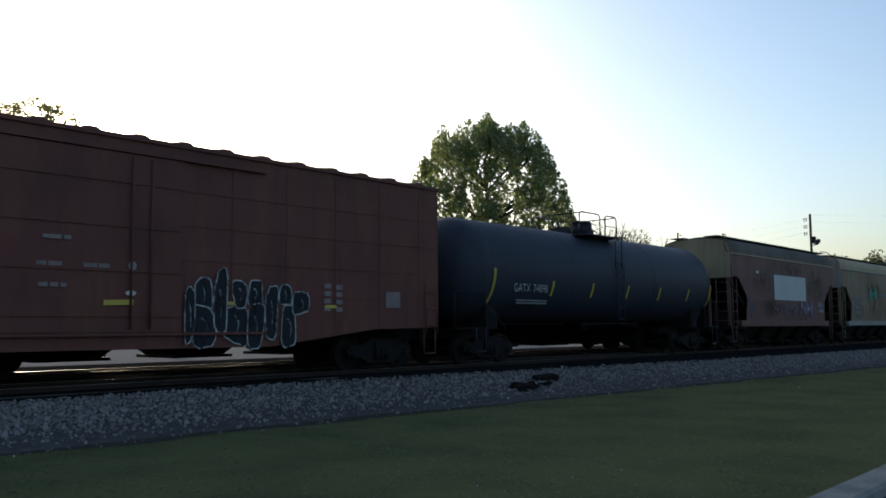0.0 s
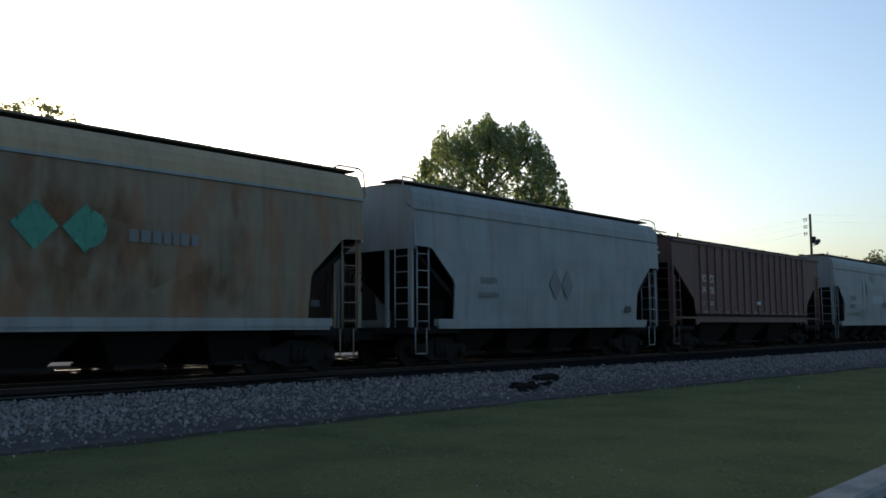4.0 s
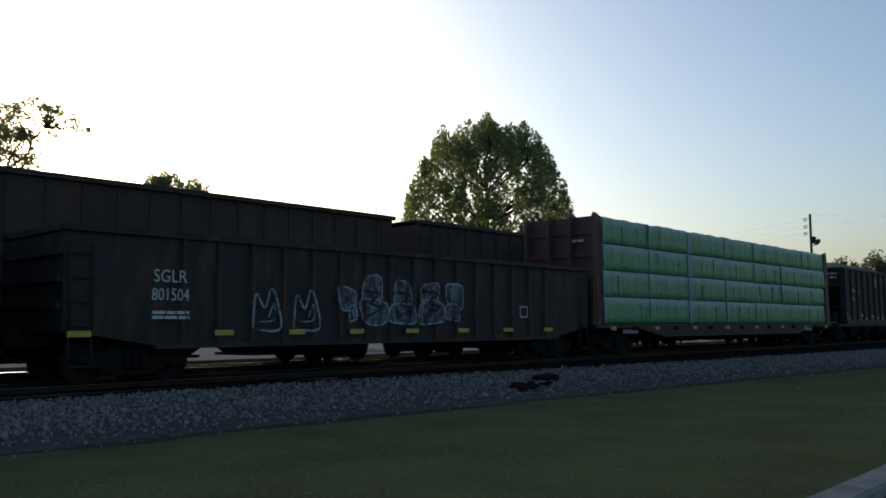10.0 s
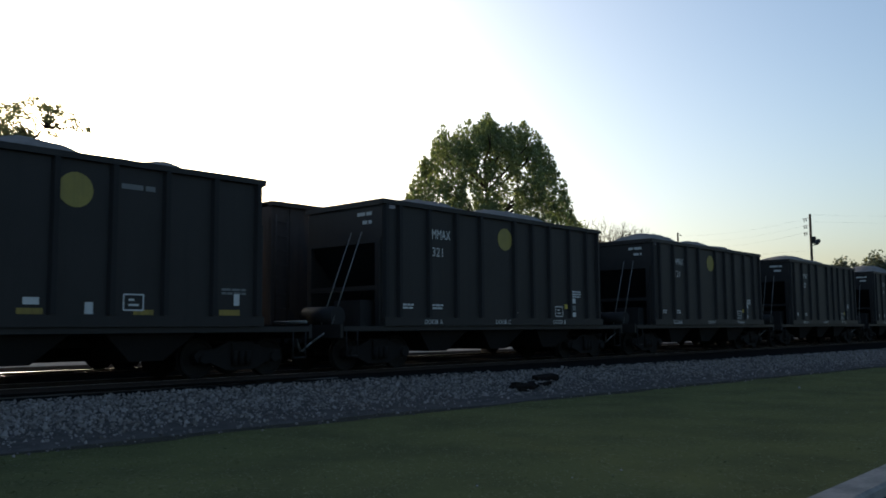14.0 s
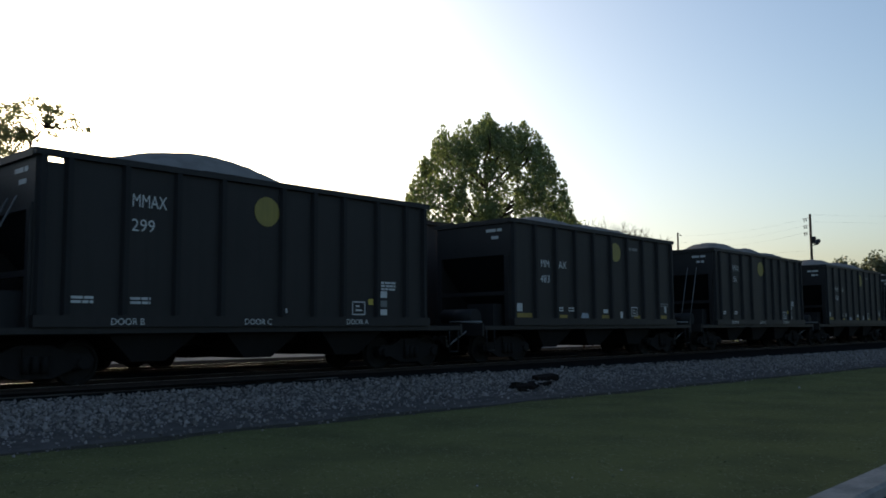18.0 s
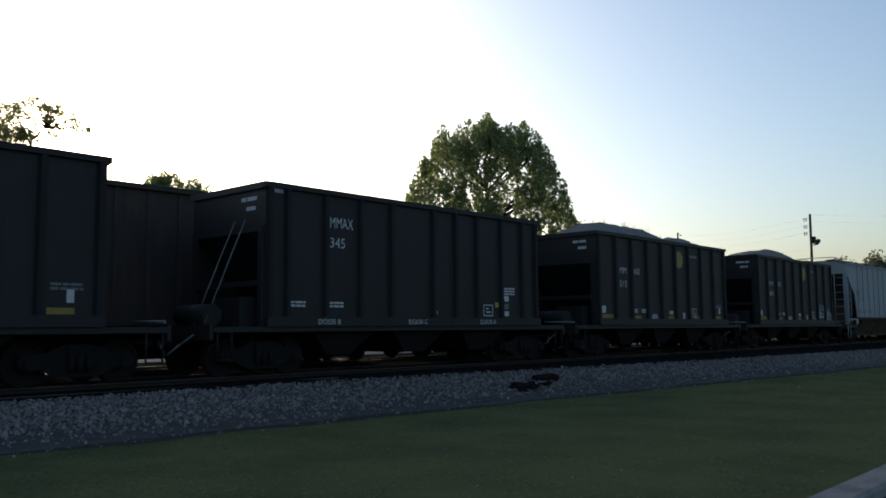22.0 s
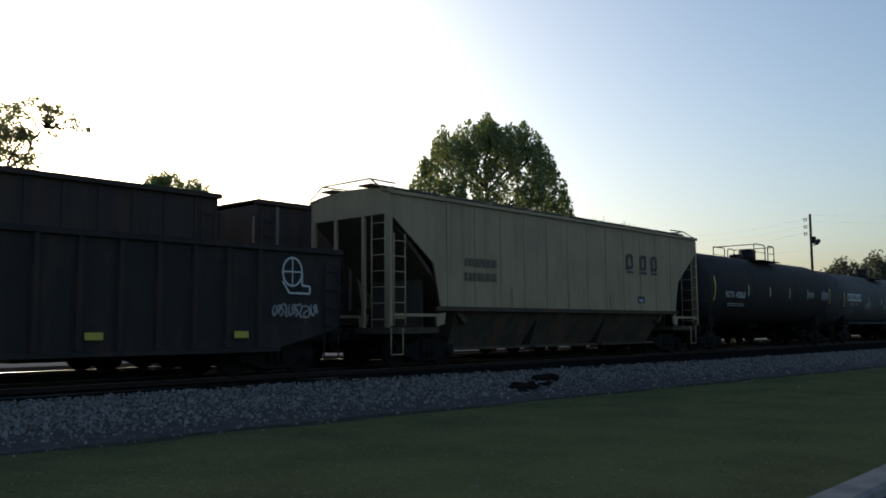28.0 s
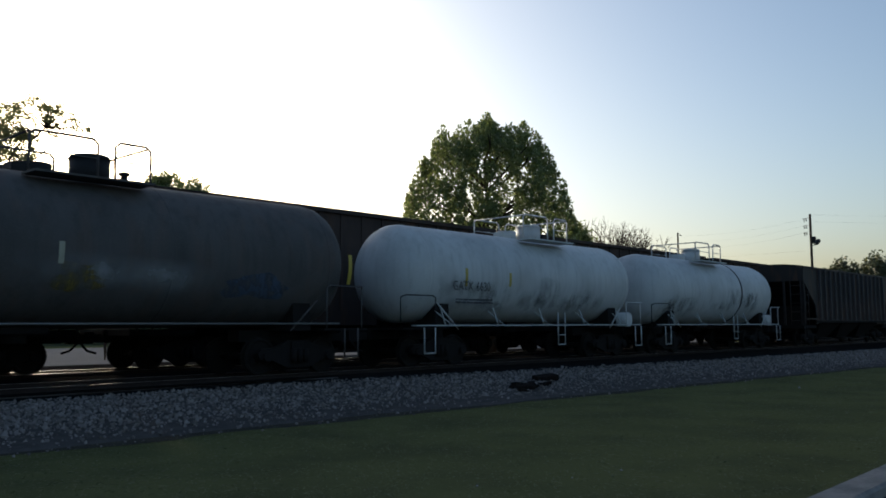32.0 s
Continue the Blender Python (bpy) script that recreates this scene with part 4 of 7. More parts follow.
def coupler(car, x, s):
    def make():
        g = Geo().box(-0.05, 0.62, -0.09, 0.09, 0.74, 0.94)
        g.plate([(0.62, 0.70), (0.86, 0.70), (0.86, 1.0), (0.62, 1.0)], -0.16, 0.02).box(0.62, 0.74, 0.02, 0.2, 0.7, 1.0)
        g.tube([(0.4, -0.35, 0.75), (0.6, -0.38, 0.52), (0.85, -0.34, 0.45)], 0.03)
        return g.mesh("coupler", UNDER)
    return part("coupler", shared("coupler", make), None, car, at=(x, 0, 0), turn=(0, 0, 0 if s > 0 else 180))


def running_gear(car, half, inset=1.9, sill=True):
    for s in (-1, 1):
        truck(car, s * (half - inset))
        coupler(car, s * half, s)
    if sill:
        part("centre_sill", Geo().box(-half, half, -0.22, 0.22, 0.72, 1.05), UNDER, car)


def ladder(car, x, y, z0, z1, w, mat, rungs=None, facing="side", lean=0.0):
    g = Geo()
    n = rungs or max(2, int((z1 - z0) / 0.38))
    ax = (lambda u, z: (x + u + lean * (z - z0), y, z)) if facing == "side" else (lambda u, z: (x + lean * (z - z0), y + u, z))
    for u in (0, w):
        g.cyl(ax(u, z0), ax(u, z1), 0.022, 6)
    for i in range(n):
        z = z0 + (z1 - z0) * (i + 0.5) / n
        g.cyl(ax(0, z), ax(w, z), 0.016, 6)
    return part("ladder", g, mat, car)


def stirrup(car, x, mat, w=0.42, z0=0.38):
    part("stirrup_step", Geo().tube([(x, -1.48, 1.05), (x, -1.48, z0), (x + w, -1.48, z0), (x + w, -1.48, 1.05)], 0.02), mat, car)


def brake_wheel(car, x, y, z, mat):
    g = Geo()
    pts = [(x, y + 0.28 * math.cos(a), z + 0.28 * math.sin(a)) for a in [2 * math.pi * i / 14 for i in range(15)]]
    g.tube(pts, 0.02)
    for i in range(0, 14, 3):
        g.cyl((x, y, z), pts[i], 0.012, 5)
    part("brake_wheel", g, mat, car)


def sheet_side(name, car, rows, thick, s, mat, label="", steps=1):
    """A car side: rows of (z, half-length, y outside); s is -1 for the viewer's side."""
    rings = [[(-h, s * y, z), (h, s * y, z), (h, s * (y - thick), z), (-h, s * (y - thick), z)] for z, h, y in rows]
    return part(name, Geo().loft(rings), mat, car, label)


def roof_shell(car, half, prof, mat, label="", name="roof"):
    """prof: half of the roof's outline from eave to ridge, (y, z)."""
    out = [(-y, z) for y, z in prof] + [(y, z) for y, z in reversed(prof)]
    inn = [(y * 0.985, z - 0.05) for y, z in reversed(out)]
    return part(name, Geo().loft([[(x, y, z) for y, z in out + inn] for x in (-half, half)]), mat, car, label)


def hoppers_below(car, xs, w, z_top, z_bot, mat, half_w=1.25, foot=0.24):
    for x in xs:
        g = Geo()
        g.loft([[(x - w / 2, -half_w, z_top), (x + w / 2, -half_w, z_top), (x + w / 2, half_w, z_top), (x - w / 2, half_w, z_top)],
                [(x - w * foot, -half_w * 0.55, z_bot), (x + w * foot, -half_w * 0.55, z_bot), (x + w * foot, half_w * 0.55, z_bot), (x - w * foot, half_w * 0.55, z_bot)]])
        g.box(x - w * (foot + 0.03), x + w * (foot + 0.03), -half_w * 0.75, half_w * 0.75, z_bot - 0.08, z_bot)
        part("discharge_hopper", g, mat, car)


def end_frame(car, half, z_cut, mat, under, W, slope_in=2.6, posts=True, rails=True, z_plat=1.06):
    """Open car ends: upper end sheet, slope sheet, platform, posts and ladders."""
    for s in (-1, 1):
        x = s * half
        part("slope_sheet", Geo().plate([(x, z_cut + 0.12), (x, z_cut), (s * (half - slope_in), 1.12), (s * (half - slope_in - 0.1), 1.24)], -W + 0.08, W - 0.08), under, car)
        part("end_platform", Geo().box(min(x, s * (half - 1.9)), max(x, s * (half - 1.9)), -W + 0.06, W - 0.06, z_plat - 0.16, z_plat), under, car)
        part("end_bulkhead", Geo().box(s * (half - 1.72) - 0.03, s * (half - 1.72) + 0.03, -1.0, 1.0, z_plat, z_cut - 0.6), under, car)
        if posts:
            for y in (-W + 0.05, -0.55, 0.55, W - 0.05):
                part("end_post", Geo().box(x - 0.04, x + 0.04, y - 0.05, y + 0.05, z_plat, z_cut + 0.02), mat, car)
        if rails:
            ladder(car, x + 0.03 * s, -W + 0.12, z_plat, z_cut, 0.5, mat, facing="end")


def centre_flow(name, label, Sc, L, mat, roofmat, end_mat=None, ext=None, shell_mat=None):
    """Covered hopper with smooth bowed sides."""
    half = L / 2
    car = near_car(name, label, "covered hopper", Sc)
    e = end_mat or mat

    def inset(z):
        return along((1.13, 1.30, 2.2, 2.35, 2.72, 3.10, 3.16, 3.18), (1.55, 1.62, 1.60, 1.52, 1.12, 0.72, 0.60, 0.0), z)

    zs = [1.13, 1.22, 1.30, 1.5, 1.8, 2.05, 2.2, 2.35, 2.55, 2.72, 2.9, 3.10, 3.16, 3.18, 3.4, 3.7, 4.130]
    ys = [along((1.13, 1.2, 2.2, 3.2, 4.170), (1.50, 1.52, 1.60, 1.61, 1.56), z) for z in zs]
    for s in (-1, 1):
        sheet_side("side_sheet", car, [(z, half - inset(z), y) for z, y in zip(zs, ys)], 0.05, s, mat, label="bowed " + label.split(" covered")[0] + " side sheet")
        part("eave_rail", Geo().box(-half - 0.01, half + 0.01, min(s * 1.50, s * 1.60), max(s * 1.50, s * 1.60), 4.135, 4.200), e, car)
        part("side_sill", Geo().box(-half + 1.0, half - 1.0, min(s * 1.47, s * 1.56), max(s * 1.47, s * 1.56), 1.02, 1.128).box(-half + 0.95, half - 0.95, min(s * 1.40, s * 1.58), max(s * 1.40, s * 1.58), 1.10, 1.28), e if mat is TANHOP else mat, car)
    roof_shell(car, half, [(1.575, 4.200), (1.560, 4.400), (1.50, 4.600), (1.40, 4.760), (1.05, 4.850), (0.62, 4.905), (0.02, 4.930)], shell_mat or e)
    for k, x in enumerate([-half + 1.1 + i * (L - 2.2) / 7 for i in range(8)]):
        part("hatch", Geo().box(x - 0.62, x + 0.62, -0.32, 0.32, 4.915, 5.000).box(x - 0.08, x + 0.08, -0.36, 0.36, 5.000, 5.025), roofmat, car)
    part("running_board", Geo().box(-half - 0.15, half + 0.15, -1.12, -0.48, 4.925, 4.965).box(-half - 0.15, half + 0.15, 0.48, 1.12, 4.925, 4.965), roofmat, car, "sooty roof walkway")
    for s in (-1, 1):
        x = s * half
        rows = [(z, y) for z, y in ((3.12, 1.58), (3.5, 1.59), (4.200, 1.555), (4.390, 1.54), (4.585, 1.48), (4.740, 1.38), (4.830, 1.03), (4.885, 0.6), (4.910, 0.02))]
        loop = [(-y, z) for z, y in rows] + [(y, z) for z, y in reversed(rows)]
        part("end_sheet", Geo().loft([[(x - s * 0.001, y, z) for y, z in loop], [(x - s * 0.06, y, z) for y, z in loop]]), e, car)
        part("roof_grab_rail", Geo().tube([(x - s * 0.55, -1.15, 4.96), (x - s * 0.45, -1.2, 5.02), (x + s * 0.12, -1.3, 5.0), (x + s * 0.2, -1.38, 4.90), (x + s * 0.2, -1.46, 4.3), (x + s * 0.04, -1.5, 4.2)], 0.022), mat, car)
        part("end_corner_post", Geo().box(min(x + s * 0.001, x + s * 0.05), max(x + s * 0.001, x + s * 0.05), -1.56, -1.40, 3.12, 4.2), e, car)
        ladder(car, x - (0.62 if s > 0 else -0.16), -1.54, 1.0, 3.2, 0.44, mat)
        stirrup(car, x - (0.62 if s > 0 else -0.16), mat)
    end_frame(car, half - 0.04, 3.13, mat, UNDER, 1.5)
    brake_wheel(car, -half - 0.06, 0.5, 2.3, UNDER)
    hoppers_below(car, [-half * 0.52, -half * 0.17, half * 0.17, half * 0.52], 2.0, 1.12, 0.36, UNDER)
    running_gear(car, half + 0.02, 1.55)
    if ext:
        ext(car, half)
    return car


def ribbed_covered(name, label, Sc, L, mat, roofmat, belowmat, ribs, rib_mat=None, z_bot=1.5, z_eave=4.33, slant=(3.95, 2.75, 1.75), hop=3, rib_d=0.06, ext=None, trough=True, bay=0.24):
    """Flat-sided covered hopper with posts."""
    half = L / 2
    car = near_car(name, label, "covered hopper", Sc)
    z1, z0, ins = slant

    def inset(z):
        return along((z_bot, z0 - 0.9, z0, z1), (ins + 0.15, ins + 0.1, ins - 0.12, 0), z)

    zs = sorted({z_bot, z0 - 0.9, z0, z1, z_eave})
    for s in (-1, 1):
        sheet_side("side_sheet", car, [(z, half - (inset(z) if z < z1 else 0), 1.55) for z in zs], 0.05, s, mat)
        part("top_chord", Geo().box(-half - 0.01, half + 0.01, min(s * 1.5, s * 1.62), max(s * 1.5, s * 1.62), z_eave - 0.005, z_eave + 0.09), mat, car)
        rib = shared(("rib", name, rib_d), lambda: Geo().box(-0.045, 0.045, -rib_d, 0, z_bot + 0.02, z_eave - 0.01).mesh("side_post", rib_mat or mat))
        for i in range(ribs):
            x = -half + ins + 0.45 + (L - 2 * ins - 0.9) * i / (ribs - 1)
            part("side_post", rib, None, car, at=(x, s * 1.552, 0), turn=(0, 0, 0 if s < 0 else 180))
        part("side_sill", Geo().box(-half + ins, half - ins, min(s * 1.49, s * 1.57), max(s * 1.49, s * 1.57), z_bot - 0.12, z_bot - 0.005), belowmat, car)
        for e in (-1, 1):
            xe = e * half
            part("sill_bracket", Geo().plate([(xe - e * 0.05, 1.42), (xe - e * (ins + 0.1), 1.42), (xe - e * (ins + 0.35), 1.45), (xe - e * (ins + 0.3), 1.15), (xe - e * (ins + 0.02), 1.08), (xe - e * (ins - 0.02), 1.34), (xe - e * 0.05, 1.34)], min(s * 1.48, s * 1.545), max(s * 1.48, s * 1.545)), mat, car)
            part("corner_post", Geo().box(min(xe, xe - e * 0.1), max(xe, xe - e * 0.1), min(s * 1.44, s * 1.56), max(s * 1.44, s * 1.56), 1.1, z1 + 0.02), mat, car)
    roof_shell(car, half, [(1.60, z_eave + 0.09), (1.2, z_eave + 0.16), (0.6, z_eave + 0.22), (0.02, z_eave + 0.24)], mat)
    for e in (-1, 1):
        x = e * half
        pts = [(-1.5, z1), (-1.5, z_eave), (-1.1, z_eave + 0.13), (-0.5, z_eave + 0.20), (0.5, z_eave + 0.20), (1.1, z_eave + 0.13), (1.5, z_eave), (1.5, z1)]
        part("end_sheet", Geo().loft([[(x - e * 0.002, y, z) for y, z in pts], [(x - e * 0.05, y, z) for y, z in pts]]), mat, car)
        ladder(car, x - (0.55 if e > 0 else -0.12), -1.58, 1.1, z1 - 0.5 if e < 0 else 3.6, 0.4, mat)
        stirrup(car, x - (0.55 if e > 0 else -0.12), mat)
        if trough:
            part("roof_grab_rail", Geo().tube([(x - e * 0.85, -0.9, z_eave + 0.42), (x + e * 0.12, -0.95, z_eave + 0.42), (x + e * 0.12, -1.45, z_eave + 0.1)], 0.022).tube([(x - e * 0.85, 0.9, z_eave + 0.42), (x + e * 0.12, 0.95, z_eave + 0.42), (x + e * 0.12, 1.45, z_eave + 0.1)], 0.022).tube([(x + e * 0.12, -0.95, z_eave + 0.42), (x + e * 0.12, 0.95, z_eave + 0.42)], 0.022), mat, car)
    end_frame(car, half - 0.04, z1 - 0.02, mat, belowmat, 1.5, slope_in=3.0)
    brake_wheel(car, -half - 0.06, 0.45, 2.4, UNDER)
    if trough:
        part("hatch_trough", Geo().box(-half + 0.7, half - 0.7, -0.35, 0.35, z_eave + 0.24, z_eave + 0.30), roofmat, car)
        part("running_board", Geo().box(-half - 0.12, half + 0.12, -1.0, -0.5, z_eave + 0.26, z_eave + 0.30).box(-half - 0.12, half + 0.12, 0.5, 1.0, z_eave + 0.26, z_eave + 0.30), roofmat, car, "sooty roof walkway")
        for i in range(9):
            x = -half + 0.5 + (L - 1) * i / 8
            part("walkway_bracket", Geo().plate([(x - 0.02, z_eave + 0.1), (x + 0.02, z_eave + 0.1), (x + 0.02, z_eave + 0.27), (x - 0.02, z_eave + 0.27)], -1.2, -0.5), mat, car)
    xs = [(-0.5 + (i + 0.5) / hop) * (L - 5.4) for i in range(hop)]
    hoppers_below(car, xs, (L - 5.0) / hop, z_bot - 0.03, 0.50 if bay > 0.3 else 0.38, belowmat, 1.45, bay)
    running_gear(car, half + 0.02, 1.85)
    if ext:
        ext(car, half)
    return car


def tank_car(name, label, S0, S1, mat, r=1.45, zc=2.62, dome=0.5, stripes=(), sill_run=False, ext=None, rail_mat=None, zs=2.45, side_ladder=True, stripe_mat=None):
    L = S1 - S0
    half = L / 2
    car = near_car(name, label, "tank car", (S0 + S1) / 2)
    n = 48
    hd = 0.62 * r
    prof = [(-half, 0.0)] + [(-half + hd * (1 - math.cos(q)), r * math.sin(q)) for q in [math.pi / 2 * i / 8 for i in range(1, 9)]]
    full = [(x, max(q, 0.01)) for x, q in prof] + [(-x, max(q, 0.01)) for x, q in reversed(prof)]
    g = Geo().loft([[(x, q * math.cos(2 * math.pi * i / n), zc + q * math.sin(2 * math.pi * i / n)) for i in range(n)] for x, q in full], True)
    part("tank", g, mat, car, label.split(" tank")[0] + " cylindrical tank shell")
    for k in (-half + hd + 0.05, -half * 0.33, half * 0.33, half - hd - 0.05):
        part("weld_seam", Geo().loft([[(k + d, (r + e) * math.cos(2 * math.pi * i / 40), zc + (r + e) * math.sin(2 * math.pi * i / 40)) for i in range(40)] for d, e in ((-0.03, -0.002), (-0.01, 0.008), (0.01, 0.008), (0.03, -0.002))], True, False), mat, car)
    rm = rail_mat or mat
    # manway and valve housing
    part("manway", Geo().cyl((dome, 0, zc + r - 0.1), (dome, 0, zc + r + 0.42), 0.40, 18).cyl((dome, 0, zc + r + 0.42), (dome, 0, zc + r + 0.50), 0.43, 18, 0.36), BLACK if mat is not WHITE else WHITE, car)
    part("valve_housing", Geo().cyl((dome - 1.05, 0.1, zc + r - 0.1), (dome - 1.05, 0.1, zc + r + 0.22), 0.32, 14).box(dome - 1.6, dome - 1.2, -0.2, 0.2, zc + r - 0.05, zc + r + 0.16), BLACK if mat is not WHITE else WHITE, car)
    part("vent_pipe", Geo().cyl((dome + 0.75, 0, zc + r - 0.05), (dome + 0.75, 0, zc + r + 0.2), 0.07, 8).cyl((dome + 0.75, 0, zc + r + 0.2), (dome + 0.75, 0, zc + r + 0.26), 0.12, 8), BLACK, car)
    zt = zc + r * 0.93
    for y in (-1.0, 1.0):
        part("top_walkway", Geo().box(dome - 1.6, dome + 0.75, y - 0.3, y + 0.3, zt - 0.06, zt - 0.02), rm, car)
        for x0, x1 in ((dome - 1.6, dome - 0.3), (dome + 0.05, dome + 0.8)):
            g = Geo().tube([(x0, y, zt), (x0, y, zt + 0.66), (x0 + 0.1, y, zt + 0.75), (x1 - 0.1, y, zt + 0.75), (x1, y, zt + 0.66), (x1, y, zt)], 0.024)
            g.tube([(x0, y, zt + 0.38), (x1, y, zt + 0.38)], 0.012)
            part("guard_rail", g, rm, car)
    for x in (dome - 1.6, dome + 0.75):
        part("end_rail", Geo().tube([(x, -1.0, zt + 0.72), (x, 1.0, zt + 0.72)], 0.02), rm, car)
    if side_ladder and not sill_run:
        ladder(car, dome - 0.2, -r - 0.05, 1.1, zc + 0.35, 0.42, rm)
        ladder(car, dome - 0.2, -r * 0.98, zc + 0.3, zt, 0.42, rm, rungs=3)
    # reflective stripes on the shell
    stripe_mat = stripe_mat or YELLOW
    for x, hgt in stripes:
        g = Geo()
        a0, a1 = -0.02, 0.02
        pts = [(math.asin(max(-0.9, min(0.9, (z - zc) / r)))) for z in [zs - hgt / 2 + hgt * i / 5 for i in range(6)]]
        g.loft([[(x - 0.05, -(r + d) * math.cos(t), zc + (r + d) * math.sin(t)) for d in (0.004, 0.010)] + [(x + 0.05, -(r + d) * math.cos(t), zc + (r + d) * math.sin(t)) for d in (0.010, 0.004)] for t in pts])
        part("reflector", g, stripe_mat if hgt < 0.6 else YELLOW, car, "vertical reflective stripe")
    for s in (-1, 1):
        x = s * (half - 1.55)
        sad = [(-1.2, 1.0), (1.2, 1.0), (1.16, zc - r * 0.62), (0.6, zc - r * 0.93), (0, zc - r), (-0.6, zc - r * 0.93), (-1.16, zc - r * 0.62)]
        part("saddle", Geo().loft([[(x - 0.25, y, z) for y, z in sad], [(x + 0.25, y, z) for y, z in sad]]), UNDER, car)
        xe = s * half
        part("end_platform", Geo().box(min(xe - s * 1.1, xe + s * 0.25), max(xe - s * 1.1, xe + s * 0.25), -1.45, 1.45, 1.0, 1.05), UNDER, car)
        zh = 1.85 if sill_run else 2.0
        part("end_handrail", Geo().tube([(xe - s * 1.0, -1.42, 1.06), (xe - s * 1.0, -1.42, zh), (xe - s * 0.9, -1.42, zh + 0.05), (xe + s * 0.1, -1.42, zh + 0.05), (xe + s * 0.2, -1.3, zh), (xe + s * 0.2, -1.3, 1.06)], 0.018), rm if s > 0 else BLACK, car)
        stirrup(car, xe - s * 0.5, rm)
        part("brake_rod", Geo().tube([(xe - s * 1.2, -1.3, 1.7), (xe - s * 2.0, -1.35, 1.0)], 0.02), rm, car)
    part("bottom_outlet", Geo().cyl((0, 0, zc - r - 0.28), (0, 0, zc - r + 0.1), 0.22, 12).box(-0.5, 0.5, -0.35, 0.35, zc - r - 0.1, zc - r + 0.02), UNDER, car)
    if sill_run:
        part("side_walkway", Geo().box(-half + 0.2, half - 0.2, -1.5, -1.3, 1.09, 1.125), PATCH, car, "narrow pale side walkway")
        for i in range(5):
            x = -half + 1.4 + (L - 2.8) * i / 4
            part("walkway_brace", Geo().tube([(x, -1.42, 1.1), (x, -1.22, 1.62)], 0.02), PATCH, car)
            part("walkway_strut", Geo().tube([(x + 0.3, -1.42, 1.1), (x - 0.25, -1.25, 1.5)], 0.016), PATCH, car)
        part("side_steps", Geo().tube([(0.6, -1.52, 1.5), (0.6, -1.52, 0.5), (0.98, -1.52, 0.5), (0.98, -1.52, 1.5)], 0.02).tube([(0.6, -1.52, 0.8), (0.98, -1.52, 0.8)], 0.016).tube([(0.6, -1.52, 1.1), (0.98, -1.52, 1.1)], 0.016), PATCH, car)
        part("air_tank", Geo().cyl((half - 0.1, -1.0, 1.3), (half - 0.1, 0.2, 1.3), 0.26, 14), rm, car)
    running_gear(car, half + 0.25, 1.8, sill=False)
    for s in (-1, 1):
        part("stub_sill", Geo().box(min(s * (half - 2.6), s * (half + 0.25)), max(s * (half - 2.6), s * (half + 0.25)), -0.22, 0.22, 0.75, 1.02), UNDER, car)
    if ext:
        ext(car, half)
    return car


def gondola(name, label, S0, S1, mat, posts, z_top=2.87, z_bot=0.74, ext=None, rib_mat=None):
    L = S1 - S0
    half = L / 2
    car = near_car(name, label, "gondola", (S0 + S1) / 2)
    for s in (-1, 1):
        part("side_panel", Geo().plate([(-half, 1.05), (-half + 1.8, z_bot), (half - 1.8, z_bot), (half, 1.05), (half, z_top), (-half, z_top)], min(s * 1.38, s * 1.42), max(s * 1.38, s * 1.42)), mat, car, "dented steel gondola side")
        part("top_chord", Geo().box(-half - 0.02, half + 0.02, min(s * 1.36, s * 1.52), max(s * 1.36, s * 1.52), z_top + 0.003, z_top + 0.12), mat, car)
        part("side_sill", Geo().box(-half + 1.8, half - 1.8, min(s * 1.40, s * 1.52), max(s * 1.40, s * 1.52), z_bot - 0.07, z_bot + 0.02), mat, car)
        post = shared(("gond_post", mat.name), lambda: Geo().loft([[(-0.08, 0, z), (-0.045, -0.08, z), (0.045, -0.08, z), (0.08, 0, z)] for z in (z_bot + 0.04, z_top)]).mesh("side_post", rib_mat or mat))
        for i in range(posts):
            x = -half + 0.75 + (L - 1.5) * i / (posts - 1)
            if abs(x) > half - 1.8:
                continue
            part("side_post", post, None, car, at=(x, s * 1.42, 0), turn=(0, 0, 0 if s < 0 else 180))
    for e in (-1, 1):
        x = e * half
        wall = part("end_wall", Geo().box(min(x, x - e * 0.05), max(x, x - e * 0.05), -1.38, 1.38, 1.0, z_top), mat, car)
        for z in (1.5, 2.0, 2.5):
            part("end_rib", Geo().box(min(x, x + e * 0.08), max(x, x + e * 0.08), -1.36, 1.36, z - 0.07, z + 0.07), mat, wall)
        ladder(car, x - (0.52 if e > 0 else -0.1), -1.5, 0.9, z_top - 0.2, 0.42, mat)
        stirrup(car, x - (0.52 if e > 0 else -0.1), mat)
        part("top_chord", Geo().box(min(x - e * 0.1, x + e * 0.06), max(x - e * 0.1, x + e * 0.06), -1.36, 1.36, z_top + 0.003, z_top + 0.12), mat, car)
    part("floor", Geo().box(-half + 0.02, half - 0.02, -1.37, 1.37, 1.0, 1.08), mat, car)
    for x in [-half + 2.2 + (L - 4.4) * i / 7 for i in range(8)]:
        part("crossbearer", Geo().box(x - 0.06, x + 0.06, -1.36, 1.36, 0.72, 0.995), UNDER, car)
    running_gear(car, half + 0.1, 1.7)
    if ext:
        ext(car, half)
    return car


